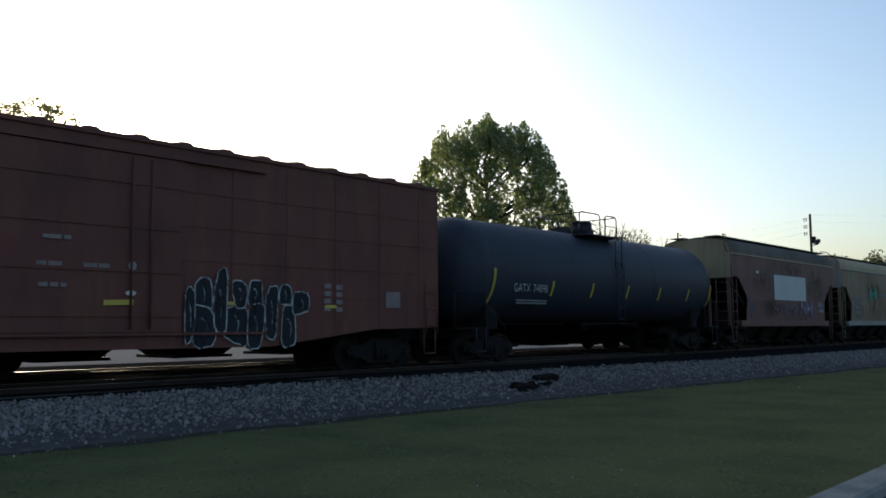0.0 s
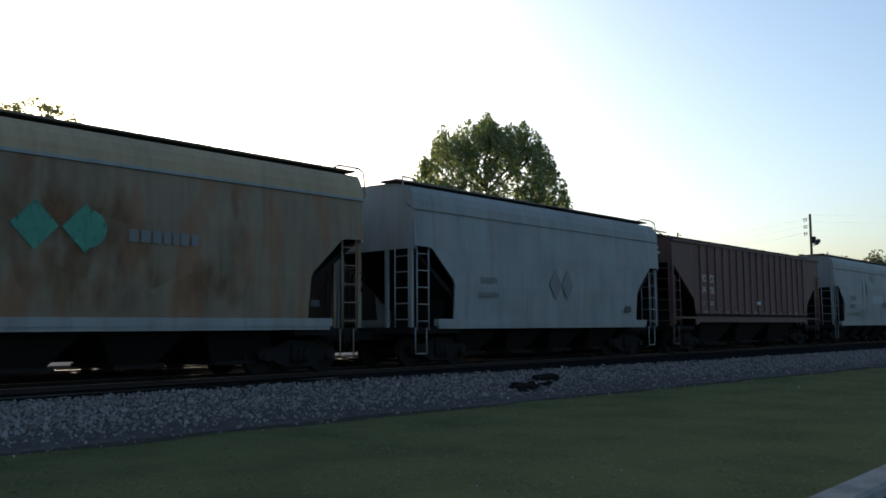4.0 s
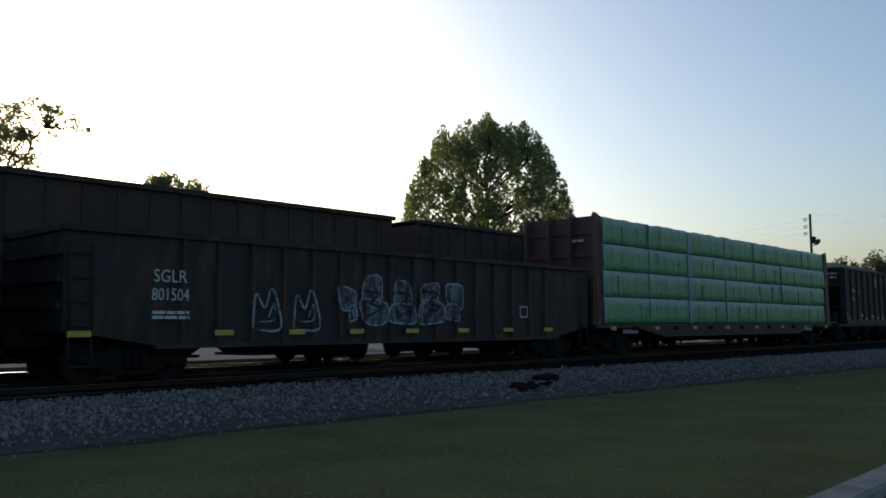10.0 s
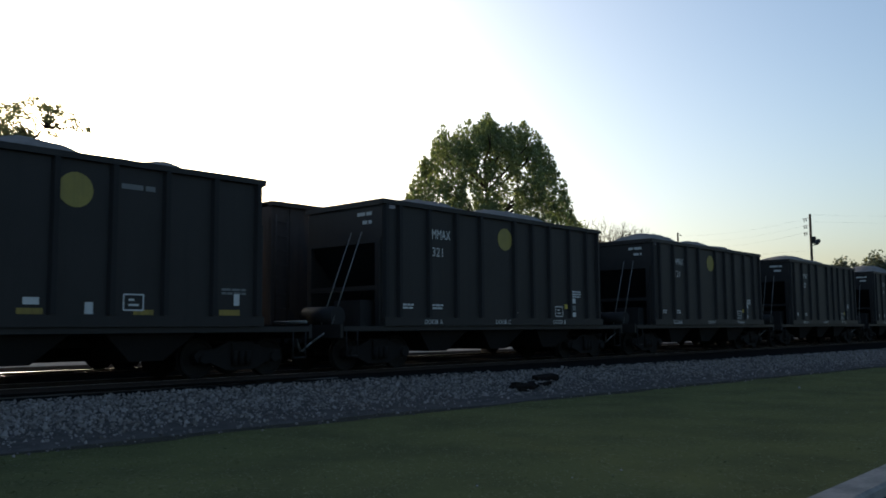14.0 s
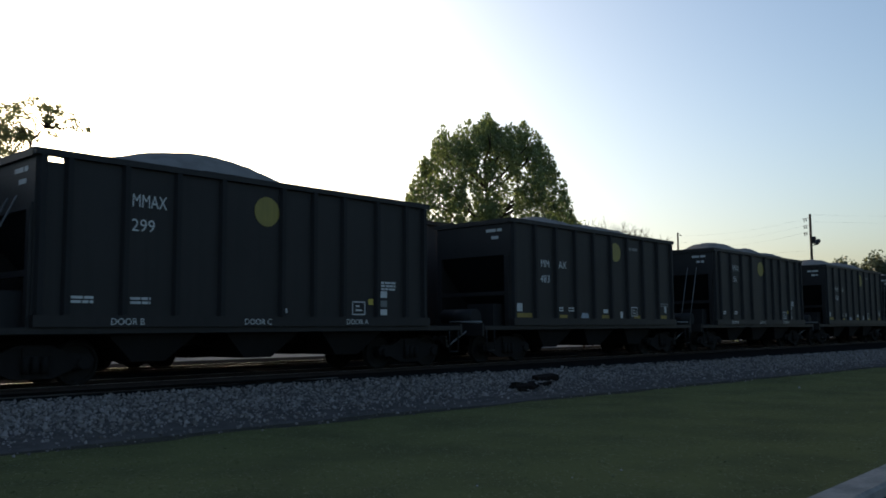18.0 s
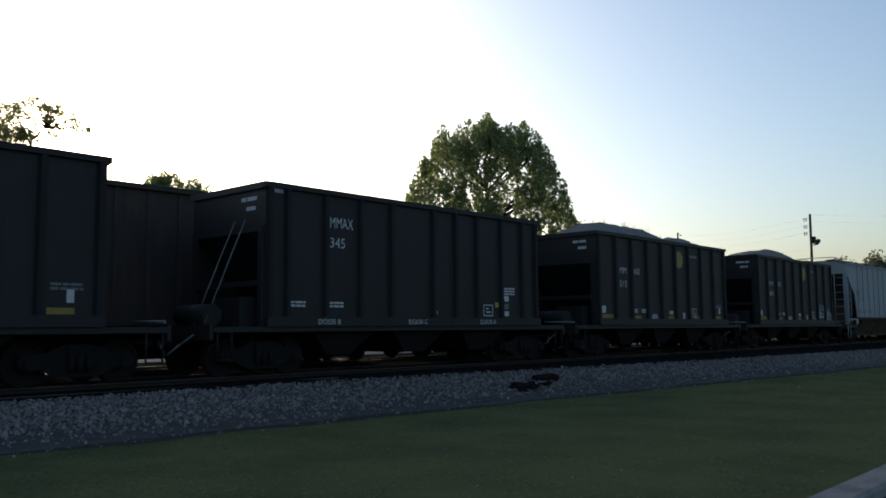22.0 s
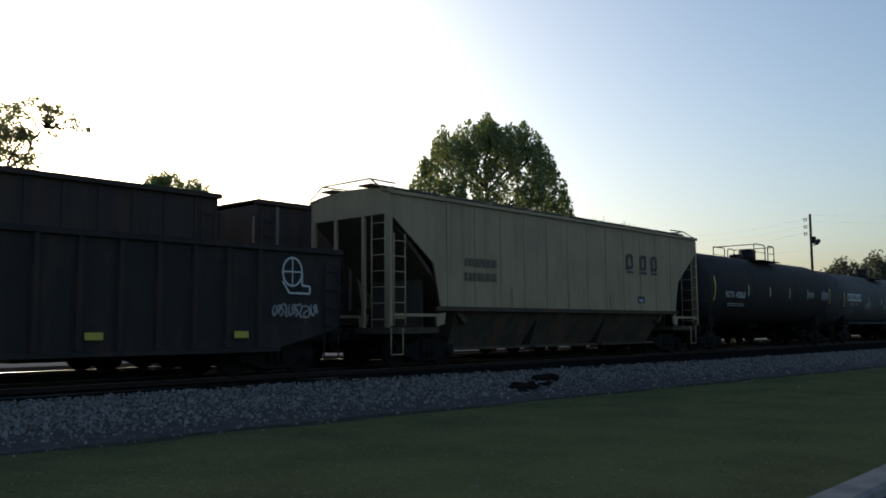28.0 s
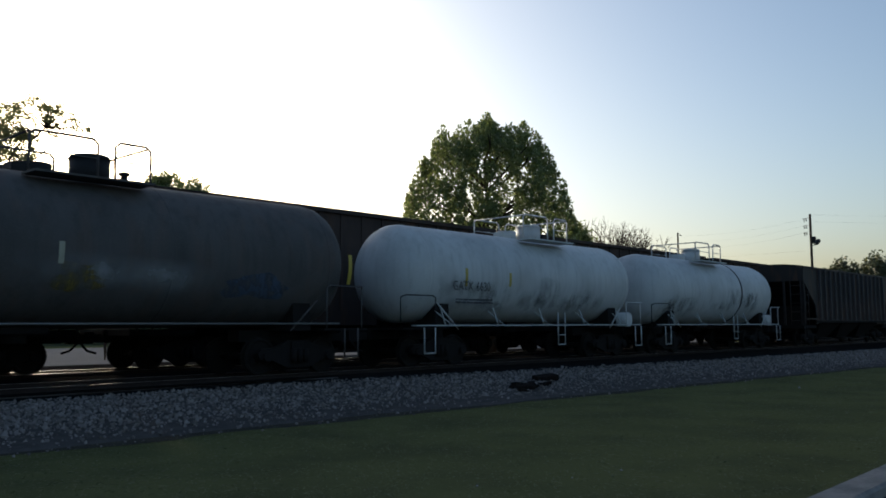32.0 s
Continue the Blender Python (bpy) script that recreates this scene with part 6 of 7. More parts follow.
def lumber_car(S0, S1):
    L = S1 - S0
    half = L / 2
    Sc = (S0 + S1) / 2
    car = near_car("lumber_flatcar", "brown bulkhead flatcar carrying green-wrapped lumber", "flatcar", Sc)
    part("deck", Geo().box(-half - 0.5, half + 0.5, -1.46, 1.46, 1.0, 1.14), DARKSILL, car)
    for s in (-1, 1):
        g = Geo().plate([(-half - 0.5, 1.0), (-half + 2.4, 0.98), (-half + 4.2, 0.66), (half - 4.2, 0.66), (half - 2.4, 0.98), (half + 0.5, 1.0), (half + 0.5, 1.13), (-half - 0.5, 1.13)], min(s * 1.465, s * 1.52), max(s * 1.465, s * 1.52))
        part("side_sill", g, DARKSILL, car)
        for i in range(15):
            x = -half + 0.5 + (L - 1) * i / 14
            part("winch", Geo().box(x - 0.14, x + 0.14, min(s * 1.525, s * 1.60), max(s * 1.525, s * 1.60), 0.92, 1.05), YELLOW if i % 2 == 0 else UNDER, car, "yellow strap winch" if i % 2 == 0 else "")
    for e in (-1, 1):
        x = e * half
        g = Geo().box(min(x, x + e * 0.12), max(x, x + e * 0.12), -1.46, 1.46, 1.14, 4.84)
        bh = part("bulkhead", g, MAROON, car, "tall brown steel end bulkhead")
        for y in (-1.46, -0.5, 0.4, 1.36):
            part("stiffener", Geo().plate([(x + e * 0.122, 1.14), (x + e * 0.55, 1.14), (x + e * 0.42, 4.80), (x + e * 0.34, 4.93), (x + e * 0.122, 4.88)], y, y + 0.10), MAROON, bh)
        for z in (1.9, 2.7, 3.5, 4.3):
            part("cross_rib", Geo().box(min(x + e * 0.122, x + e * 0.2), max(x + e * 0.122, x + e * 0.2), -1.35, 1.35, z - 0.06, z + 0.06), MAROON, bh)
        if e < 0:
            ladder(car, x + 0.1 * e, -1.52, 1.1, 4.6, 0.36 * e, MAROON)
    bars(car, 0.3, 3.95, 0.7, 0.09, 1, LETTER, 0, 31).matrix_basis = pose(-half - 0.30, 0, 0, 0, 0, -90)
    part("centre_beam", Geo().box(-half, half, -0.05, 0.05, 1.14, 4.6), MAROON, car)
    for x in (-half + 1.2, half - 3.5):
        bars(car, x, 0.80, 1.1, 0.14, 1, DIMLETTER, -1.526, 33)
    running_gear(car, half + 0.5, 2.0)
    # wrapped bundles, four tiers on each side of the beam
    cuts = [0.12, 3.3, 6.45, 9.9, 13.0, 16.2, 19.1, L - 0.1]
    h = 0.912
    rnd = random.Random(5)
    for k, (a, b) in enumerate(zip(cuts, cuts[1:])):
        a, b = a + 0.012, b - 0.012
        for tier in range(4):
            w = b - a
            for s in (-1, 1):
                z0 = 1.15 + tier * (h + 0.006)
                nx, g = 26, Geo()
                jut = rnd.uniform(-0.035, 0.03)
                rings = []
                for i in range(nx + 1):
                    x = w * i / nx
                    wob = 0.034 * noise.noise((x * 2.2 + k * 9, tier * 3.1, s)) + 0.014 * noise.noise((x * 6 + k, tier, s * 4))
                    o = 1.44 + jut + wob
                    sag = (0.05 if tier == 3 else 0.012) * noise.noise((x * 1.6, tier * 5 + k, 2))
                    w2 = 0.024 * noise.noise((x * 4.1 + k * 5, tier * 7.7, s * 3))
                    pr = [(0.08, 0.01), (o - 0.04, 0.01), (o - 0.005, 0.05), (o + 0.008 + w2, h * 0.26), (o + 0.002 - w2, h * 0.48), (o - 0.002 + w2, h * 0.62), (o - 0.006 - w2, h * 0.74), (o - 0.014 + w2 * 0.6, h * 0.86), (o - 0.022, h * 0.95), (o - 0.05, h + 0.004 + sag), (0.08, h - 0.002 + sag)]
                    rings.append([(x, s * y, z) for y, z in pr])
                g.loft(rings, True)
                bundle = tagged(new("lumber_bundle", None), "lumber bundle in glossy green plastic wrap on the flatcar", "lumber", "lumber bundles")
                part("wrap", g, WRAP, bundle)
                fw = (0.36 if k == 2 else 0.2 if k == 3 else 0.13 if k == 0 else 0.05) * rnd.uniform(0.8, 1.15)
                fold = [(0.02, 1.448 + jut), (h * 0.26, 1.468 + jut), (h * 0.48, 1.462 + jut), (h * 0.62, 1.460 + jut), (h * 0.74, 1.456 + jut), (h * 0.86, 1.448 + jut), (h * 0.95, 1.428 + jut)]
                part("wrap_fold", Geo().loft([[(0.006, s * (y - 0.04), z), (fw, s * (y - 0.04), z), (fw, s * y, z), (0.006, s * y, z)] for z, y in fold]), WRAPEND, bundle, "pale grey folded wrap edge")
                for q in [rnd.uniform(0.2, 0.42), rnd.uniform(0.55, 0.82)][:rnd.choice((1, 2, 2))]:
                    part("strap", Geo().box(w * q - 0.006, w * q + 0.006, min(s * 1.2, s * (1.455 + jut)), max(s * 1.2, s * (1.455 + jut)), 0.015, h * rnd.uniform(0.6, 0.9)), STRAP, bundle)
                LOADS.append((bundle, Sc - half + a, z0))
    return car


def far_hopper(Sr, pale=False, first=None):
    """Brown hopper on the far track; first: a car to copy."""
    L, half = 15.7, 7.85
    if first:
        car = copy_thing(first, pose(0, FAR_Y, RAIL))
        CARS.append((car, Sr - half, "far"))
        return car
    car = thing("covered_hopper", "dusty brown covered hopper car on the far track", "covered hopper", "hoppers of the far train", (0, FAR_Y, RAIL))
    CARS.append((car, Sr - half, "far"))
    rmat = FARPOST if pale else FARBROWN
    for s in (-1, 1):
        sheet_side("side_sheet", car, [(1.15, half, 1.5), (2.6, half, 1.5), (3.4, half, 1.5), (4.66, half, 1.5)], 0.05, s, FARBROWN)
        part("top_chord", Geo().box(-half - 0.06, half + 0.06, min(s * 1.42, s * 1.62), max(s * 1.42, s * 1.62), 4.662, 4.79), FARBROWN, car)
        rib = shared(("farrib", pale), lambda: Geo().box(-0.05, 0.05, -0.04, 0, 1.6, 4.65).mesh("side_post", rmat))
        for i in range(6 if pale else 17):
            part("side_post", rib, None, car, at=(-half + 0.7 + (L - 1.4) * i / (5 if pale else 16), s * 1.502, 0), turn=(0, 0, 0 if s < 0 else 180))
    roof_shell(car, half, [(1.55, 4.792), (0.9, 4.81), (0.02, 4.82)], FARBROWN)
    for e in (-1, 1):
        x = e * half
        part("end_sheet", Geo().box(min(x, x - e * 0.05), max(x, x - e * 0.05), -1.45, 1.45, 1.07, 4.65), FARBROWN, car)
        part("end_platform", Geo().box(min(x, x - e * 1.9), max(x, x - e * 1.9), -1.4, 1.4, 0.9, 1.06), UNDER, car)
        for y in (-1.4, 1.4):
            part("end_post", Geo().box(x - 0.05, x + 0.09 * e + 0.05, y - 0.05, y + 0.05, 1.06, 4.3), rmat, car)
        ladder(car, x - (0.55 if e > 0 else -0.1), -1.6, 1.0, 4.4, 0.42, FARBROWN)
    hoppers_below(car, (-3.6, 0, 3.6), 3.4, 1.16, 0.36, UNDER, 1.35)
    running_gear(car, half + 0.1, 1.9)
    return car


# ------------------------------------------------------------------ the trains
CARS, LOADS = [], []


def near_car(name, label, category, Sc, group="cars of the passing train"):
    car = thing(name, label, category, group, (Sc, NEAR_Y, RAIL))
    CARS.append((car, Sc, "near"))
    return car


def rect(car, x0, x1, z0, z1, mat, y, name="plate"):
    return blob(car, [(x0, z0), (x1, z0), (x1, z1), (x0, z1)], mat, y, name)


def side_skin(z):
    """Bowed side of a smooth covered hopper."""
    return -along((1.13, 1.2, 2.2, 3.2, 4.17), (1.50, 1.52, 1.60, 1.61, 1.56), z) - 0.004


def dress_red(car, h):
    rect(car, 39.75 - 41.65, 43.85 - 41.65, 2.25, 3.42, PATCH, -1.626, "paint_patch")
    letter_n, letter_h = [[(0.1, 0), (0.1, 1)], [(0.1, 1), (0.9, 0)], [(0.9, 0), (0.9, 1)]], [[(0.12, 0), (0.12, 1)], [(0.88, 0), (0.88, 1)], [(0.12, 0.5), (0.88, 0.5)]]
    blocks(car, 42.92 - 41.65, 0.86, 1.56, 2.20, [letter_n, letter_h], 0.20, 0.05, LAVENDER_PALE, PINK, -1.634, 0.08)
    edge = Geo()
    ribbon(edge, [(42.9 - 41.65, 1.47), (44.72 - 41.65, 1.47), (44.74 - 41.65, 2.38), (43.9 - 41.65, 2.38)], 0.06, -1.640)
    part("graffiti_shape", edge, PINK, car, "pink sprayed line")
    lobes(car, [(44.92 - 41.65, 1.72, 0.22, 0.22)], LAVENDER, PINK, -1.636, 0.05, 17)
    blocks(car, 39.4 - 41.65, 0.86, 1.54, 2.1, [letter_h, letter_n, letter_h, [letter_n[0], letter_h[2]]], 0.18, 0.03, LAVENDER, BROWNWASH, -1.634, 0.08)
    cloud(car, -h + 1.75, -h + 2.4, 1.45, 2.25, LAVENDER, side_skin, 3, "paint_patch")
    for k, (a, b, c, d) in enumerate(((-4.6, -2.2, 2.3, 3.6), (2.4, 4.9, 2.2, 3.9), (-1.6, 1.9, 3.45, 4.0), (-3.4, -1.2, 1.3, 2.3))):
        cloud(car, a, b, c, d, BROWNWASH, side_skin, 60 + k, "grime_stain")
    for k, (a, b, c, d) in enumerate(((2.3, 4.2, 2.4, 3.9), (-2.6, 2.4, 3.3, 4.2), (-1.0, 2.6, 1.18, 1.5))):
        cloud(car, a, b, c, d, TANWASH, side_skin, 160 + k, "tan_stain")
    bars(car, 45.6 - 41.65, 2.0, 0.7, 0.2, 2, PALESPRAY, -1.630, 3)
    bars(car, 39.3 - 41.65 - 1.6, 3.4, 0.3, 0.12, 1, LETTER, -1.630, 4)


def dress_tan(car, h):
    o = 56.05
    for c, q in ((54.75, 1), (55.65, 1)):
        blob(car, [(c - o - 0.42, 2.9), (c - o, 2.45), (c - o + 0.42, 2.9), (c - o, 3.35)] if q else [], GREENLOGO, -1.632, "green_emblem")
    blob(car, ring_pts(55.7 - o, 2.9, 0.36, 0.36, 16), GREENLOGO, -1.638, "green_emblem")
    bars(car, 51.65 - o, 2.45, 0.95, 0.26, 1, SLATE, -1.632, 5)
    words(car, "21535", 51.62 - o, 2.0, 0.28, INK, -1.632, 0.8)
    bars(car, 56.5 - o, 2.72, 1.6, 0.24, 1, SLATE, -1.634, 6)
    bars(car, 51.5 - o, 1.75, 1.5, 0.06, 2, SLATE, -1.622, 7)
    cloud(car, -4.7, -2.6, 1.3, 2.8, SLATE_PALE_WASH, side_skin, 29, "pale_patch")
    for i, (a, b, c, d) in enumerate(((-2.4, 0.4, 2.0, 4.3), (-1.9, 1.6, 1.2, 3.4), (-0.6, 0.5, 2.6, 4.0), (1.5, 3.4, 1.3, 2.5), (-4.0, -2.6, 1.3, 2.2), (2.6, 3.2, 2.2, 4.0))):
        cloud(car, a, b, c, d, RUSTWASH, side_skin, 30 + i, "rust_stain")
    rect(car, 60.9 - o, 61.15 - o, 1.55, 1.7, INK, -1.626)


def dress_grey(car, h):
    o = 70.8
    for c in (70.6, 71.25):
        blob(car, [(c - o - 0.33, 2.35), (c - o, 1.9), (c - o + 0.33, 2.35), (c - o, 2.85)], SLATE, -1.632, "dark_emblem")
    bars(car, 67.0 - o, 2.3, 0.7, 0.16, 1, SLATE, -1.632, 8)
    bars(car, 66.9 - o, 1.9, 0.9, 0.14, 1, SLATE, -1.632, 9)
    rect(car, 74.8 - o, 75.2 - o, 1.55, 1.75, INK, -1.628)


def dress_potash(car, h):
    o = 103.6
    words(car, "MOCX", 99.5 - o, 2.42, 0.30, INK, -1.634, 0.85)
    words(car, "499010", 99.5 - o, 1.98, 0.28, INK, -1.632, 0.8)
    bars(car, 99.4 - o, 1.72, 2.0, 0.06, 2, SLATE, -1.626, 10)
    graffiti(car, 101.2 - o, 103.2 - o, 1.35, 2.0, 3, None, SLATE, -1.636, 21, 0.03)
    graffiti(car, 105.6 - o, 106.5 - o, 2.05, 2.45, 4, None, INK, -1.638, 23, 0.025)
    for i, (x, w, a, b) in enumerate(((98.3, 0.12, 1.36, 2.5), (105.6, 0.1, 1.36, 2.0), (107.5, 0.12, 1.36, 2.1), (109.0, 0.2, 1.36, 2.6), (101.9, 0.13, 2.0, 4.1), (102.6, 0.22, 1.9, 4.15), (104.0, 0.8, 3.5, 4.15))):
        cloud(car, x - o - w, x - o + w, a, b, RUSTWASH, side_skin, 80 + i, "rust_streak")
    rect(car, 107.8 - o, 108.15 - o, 1.62, 1.8, INK, -1.628)
    rect(car, 103.6 - o, 105.9 - o, 2.35, 2.8, SLATE_PALE, -1.622, "faded_panel")


def dress_maroon(car, h):
    o = 86.57
    y = -1.568
    words(car, "MO", 80.86 - o, 2.82, 0.32, LETTER, y, 0.70)
    words(car, "CX", 81.68 - o, 2.82, 0.32, LETTER, y, 0.66)
    words(car, "494", 80.86 - o, 2.36, 0.30, LETTER, y, 0.72)
    words(car, "026", 81.66 - o, 2.36, 0.30, LETTER, y, 0.70)
    bars(car, 80.85 - o, 1.98, 0.4, 0.06, 2, FADEDMARK, y, 12)
    bars(car, 81.6 - o, 1.98, 0.4, 0.06, 2, DIMLETTER, y, 13)
    g = Geo()
    stroke(g, [(82.66 - o, 2.68), (82.9 - o, 2.68), (82.9 - o, 2.92), (82.66 - o, 2.92), (82.66 - o, 2.68)], 0.025, y)
    part("stencil_frame", g, FADEDMARK, car)
    for i in range(12):
        rect(car, -h + 2.6 + i * 1.0, -h + 3.0 + i * 1.0, 1.58, 1.66, FADEDMARK, y, "plate")
    rect(car, 86.3 - o, 86.7 - o, 1.98, 2.12, PATCH, -1.64)
    bars(car, 0.4, 4.05, 0.7, 0.10, 1, LETTER, 0, 14).matrix_basis = pose(-h - 0.012, 0, 0, 0, 0, -90)
    bars(car, 0.4, 3.85, 0.7, 0.10, 1, LETTER, 0, 15).matrix_basis = pose(-h - 0.012, 0, 0, 0, 0, -90)


def dress_pale_ribbed(car, h):
    o = 330.36
    y = -1.585
    words(car, "AEX", 323.45 - o, 2.78, 0.30, INK, y, 0.75)
    words(car, "119", 323.42 - o, 2.38, 0.28, INK, y, 0.75)
    words(car, "45", 324.35 - o, 2.38, 0.28, INK, y, 0.75)
    for x in (323.6, 324.5, 325.5):
        bars(car, x - o, 1.86, 0.6, 0.07, 2, SLATE, y, int(x))
    graffiti(car, 332.4 - o, 333.6 - o, 1.62, 2.1, 4, None, REDMARK, y - 0.03, 27, 0.03)
    for x in (337.3, 337.6):
        bars(car, x - o, 1.95, 0.22, 0.09, 3, INK, y, int(x * 3))
    rect(car, 327.3 - o, 327.42 - o, 1.6, 2.0, YELLOW, y, "reflector")


def dress_cream(car, h):
    o = 370.07
    y = -1.585
    bars(car, 364.4 - o, 2.75, 1.5, 0.22, 1, FADEDINK, y, 41)
    bars(car, 364.4 - o, 2.35, 1.5, 0.22, 1, FADEDINK, y, 42)
    # three plain dark emblem blocks with bars under them
    for x in (373.1, 374.05, 374.85):
        g = Geo()
        stroke(g, [(x - o + 0.06, 3.12), (x - o + 0.06, 3.55), (x - o + 0.38, 3.55), (x - o + 0.38, 3.12), (x - o, 3.12)], 0.12, y)
        stroke(g, [(x - o, 2.96), (x - o + 0.45, 2.96)], 0.07, y)
        part("emblem", g, INK, car, "plain dark emblem block")
    rect(car, 373.85 - o, 374.3 - o, 1.88, 2.12, INK, y)
    bars(car, 373.9 - o, 1.92, 0.36, 0.1, 1, PALESPRAY, y - 0.006, 44)
    for x in (366.5, 369.5, 372.0):
        rect(car, x - o, x - o + 0.1, 1.7, 2.2, CREAM, y, "reflector")


def dress_gond_a(car, h):
    o = (110.45 + 127.7) / 2
    y = -1.426
    flat = lambda z: y - 0.006
    for k, (a, b, c, d, m) in enumerate(((111.6, 113.0, 0.9, 2.3, BLUESPRAY), (114.4, 117.2, 0.8, 1.9, BLUESPRAY), (116.8, 120.4, 0.8, 2.1, BLUESPRAY), (120.6, 124.4, 0.8, 2.2, SOOT))):
        cloud(car, a - o, b - o, c, d, m, flat, 300 + k, "spray_haze")
    lobes(car, [(112.15 - o, 1.62, 0.42, 0.36), (112.2 - o, 1.12, 0.36, 0.28), (111.75 - o, 1.12, 0.18, 0.14), (112.62 - o, 1.6, 0.18, 0.42)], None, TEALTHIN, y - 0.09, 0.06, 51)
    lobes(car, [(112.2 - o, 1.42, 0.24, 0.2), (112.12 - o, 1.0, 0.2, 0.12)], TEALTHIN, BLUESPRAY, y - 0.10, 0.05, 52)
    glyphs = [[[(0.12, 0), (0.2, 1)], [(0.95, 1), (0.25, 0.5)], [(0.3, 0.55), (0.95, 0)]], [[(0.2, 0.15), (0.2, 0.85), (0.75, 0.9), (0.8, 0.2), (0.2, 0.1)]],
              [[(0.0, 0.9), (1.0, 0.95)], [(0.5, 0.9), (0.4, 0)]], [[(0.0, 0.8), (0.95, 1.0)], [(0.9, 0.95), (0.2, 0.12)], [(0.1, 0.1), (1.05, 0.12)]]]
    blocks(car, 114.3 - o, 0.69, 0.82, 1.72, glyphs, 0.25, 0.025, TEAL, BLACKSPRAY, y - 0.09)
    scrawl = [[(118.01, 2.17), (118.28, 1.92), (118.69, 1.97), (118.9, 1.86)], [(119.04, 2.18), (119.26, 1.98), (119.7, 1.91), (120.08, 1.8)], [(118.12, 1.89), (118.09, 1.45)], [(118.28, 1.84), (118.29, 1.42), (118.91, 1.37)], [(118.47, 1.79), (118.42, 1.44)], [(118.66, 1.91), (118.63, 1.34), (119.12, 1.23)], [(118.9, 1.83), (118.91, 1.37)], [(119.22, 1.87), (119.16, 1.46)], [(119.47, 1.81), (119.35, 1.45), (119.57, 1.45), (119.52, 1.81)], [(119.72, 1.88), (119.71, 1.45)], [(120.02, 1.77), (119.9, 1.41)], [(119.2, 1.2), (119.29, 0.79), (119.79, 0.76), (120.0, 1.05), (120.09, 1.53)], [(119.09, 1.24), (119.49, 1.1), (120.01, 1.23)], [(119.42, 1.05), (119.86, 0.96)], [(117.09, 2.13), (117.25, 1.92), (117.63, 1.88), (117.77, 1.44)]]
    for k, line in enumerate(scrawl):
        g = Geo()
        ribbon(g, bend([(a - o, b) for a, b in line], 5), (0.16, 0.11, 0.13)[k % 3], y - 0.095 - 0.002 * k, 0.25)
        part("graffiti_shape", g, WHITESPRAY if k in (0, 1, 3, 5, 11, 12) else PALESPRAY, car, "pale sprayed stroke")
    tail = [[(120.68, 1.9), (120.99, 1.6), (121.06, 1.42), (121.01, 1.05), (120.88, 0.74)], [(120.96, 2.16), (121.01, 1.66)], [(121.09, 1.42), (121.42, 1.43), (121.13, 1.26)], [(121.29, 1.98), (121.99, 1.97), (122.44, 2.21)], [(122.08, 1.91), (122.12, 1.56), (122.3, 1.48), (122.0, 1.43), (121.88, 1.07)], [(122.27, 1.88), (122.27, 1.51)], [(122.62, 1.79), (122.95, 1.67), (122.82, 1.4), (122.62, 1.37)], [(123.05, 2.23), (123.16, 1.57)], [(123.48, 2.45), (123.33, 2.04), (123.54, 1.78), (123.51, 1.34), (123.18, 1.24), (123.28, 1.03), (123.47, 0.8)], [(121.81, 0.92), (122.25, 0.94), (122.62, 0.83)], [(122.16, 1.23), (122.27, 0.91)], [(126.69, 2.25), (126.61, 1.39)]]
    for k, line in enumerate(tail):
        g = Geo()
        ribbon(g, bend([(a - o, b) for a, b in line], 5), (0.13, 0.09, 0.10)[k % 3], y - 0.095 - 0.002 * k, 0.3)
        part("graffiti_shape", g, LAVENDER if k in (3, 7) else WHITESPRAY if k in (0, 4, 8) else PALESPRAY, car, "faded sprayed stroke")
    x0, x1, x2 = scrawl[0][0][0] - o, scrawl[1][-1][0] - o, scrawl[-1][0][0] - o
    for k, (a, b, c, d) in enumerate(((x2, x0, 0.75, 2.2), (x0, x1, 0.75, 2.0), (x0 + 1.0, x1, 0.75, 1.5))):
        cloud(car, a, b, c, d, PALESPRAY_THIN, lambda z: y - 0.088, 310 + k, "spray_haze")
    words(car, "SGLR", 113.12 - o, 1.92, 0.28, LETTER, y - 0.112, 0.9)
    words(car, "801538", 113.10 - o, 1.52, 0.26, LETTER, y - 0.112, 0.8)
    bars(car, 113.15 - o, 1.2, 0.8, 0.06, 2, LETTER, y - 0.112, 55)
    for x, z0, z1 in ((111.55, 1.2, 2.3), (114.25, 1.3, 1.9), (115.8, 1.65, 1.9)):
        rect(car, x - o, x - o + 0.11, z0, z1, YELLOW, y - 0.115, "reflector")
    rect(car, 112.2 - o, 112.8 - o, 2.75, 2.83, LETTER, -1.53, "plate")


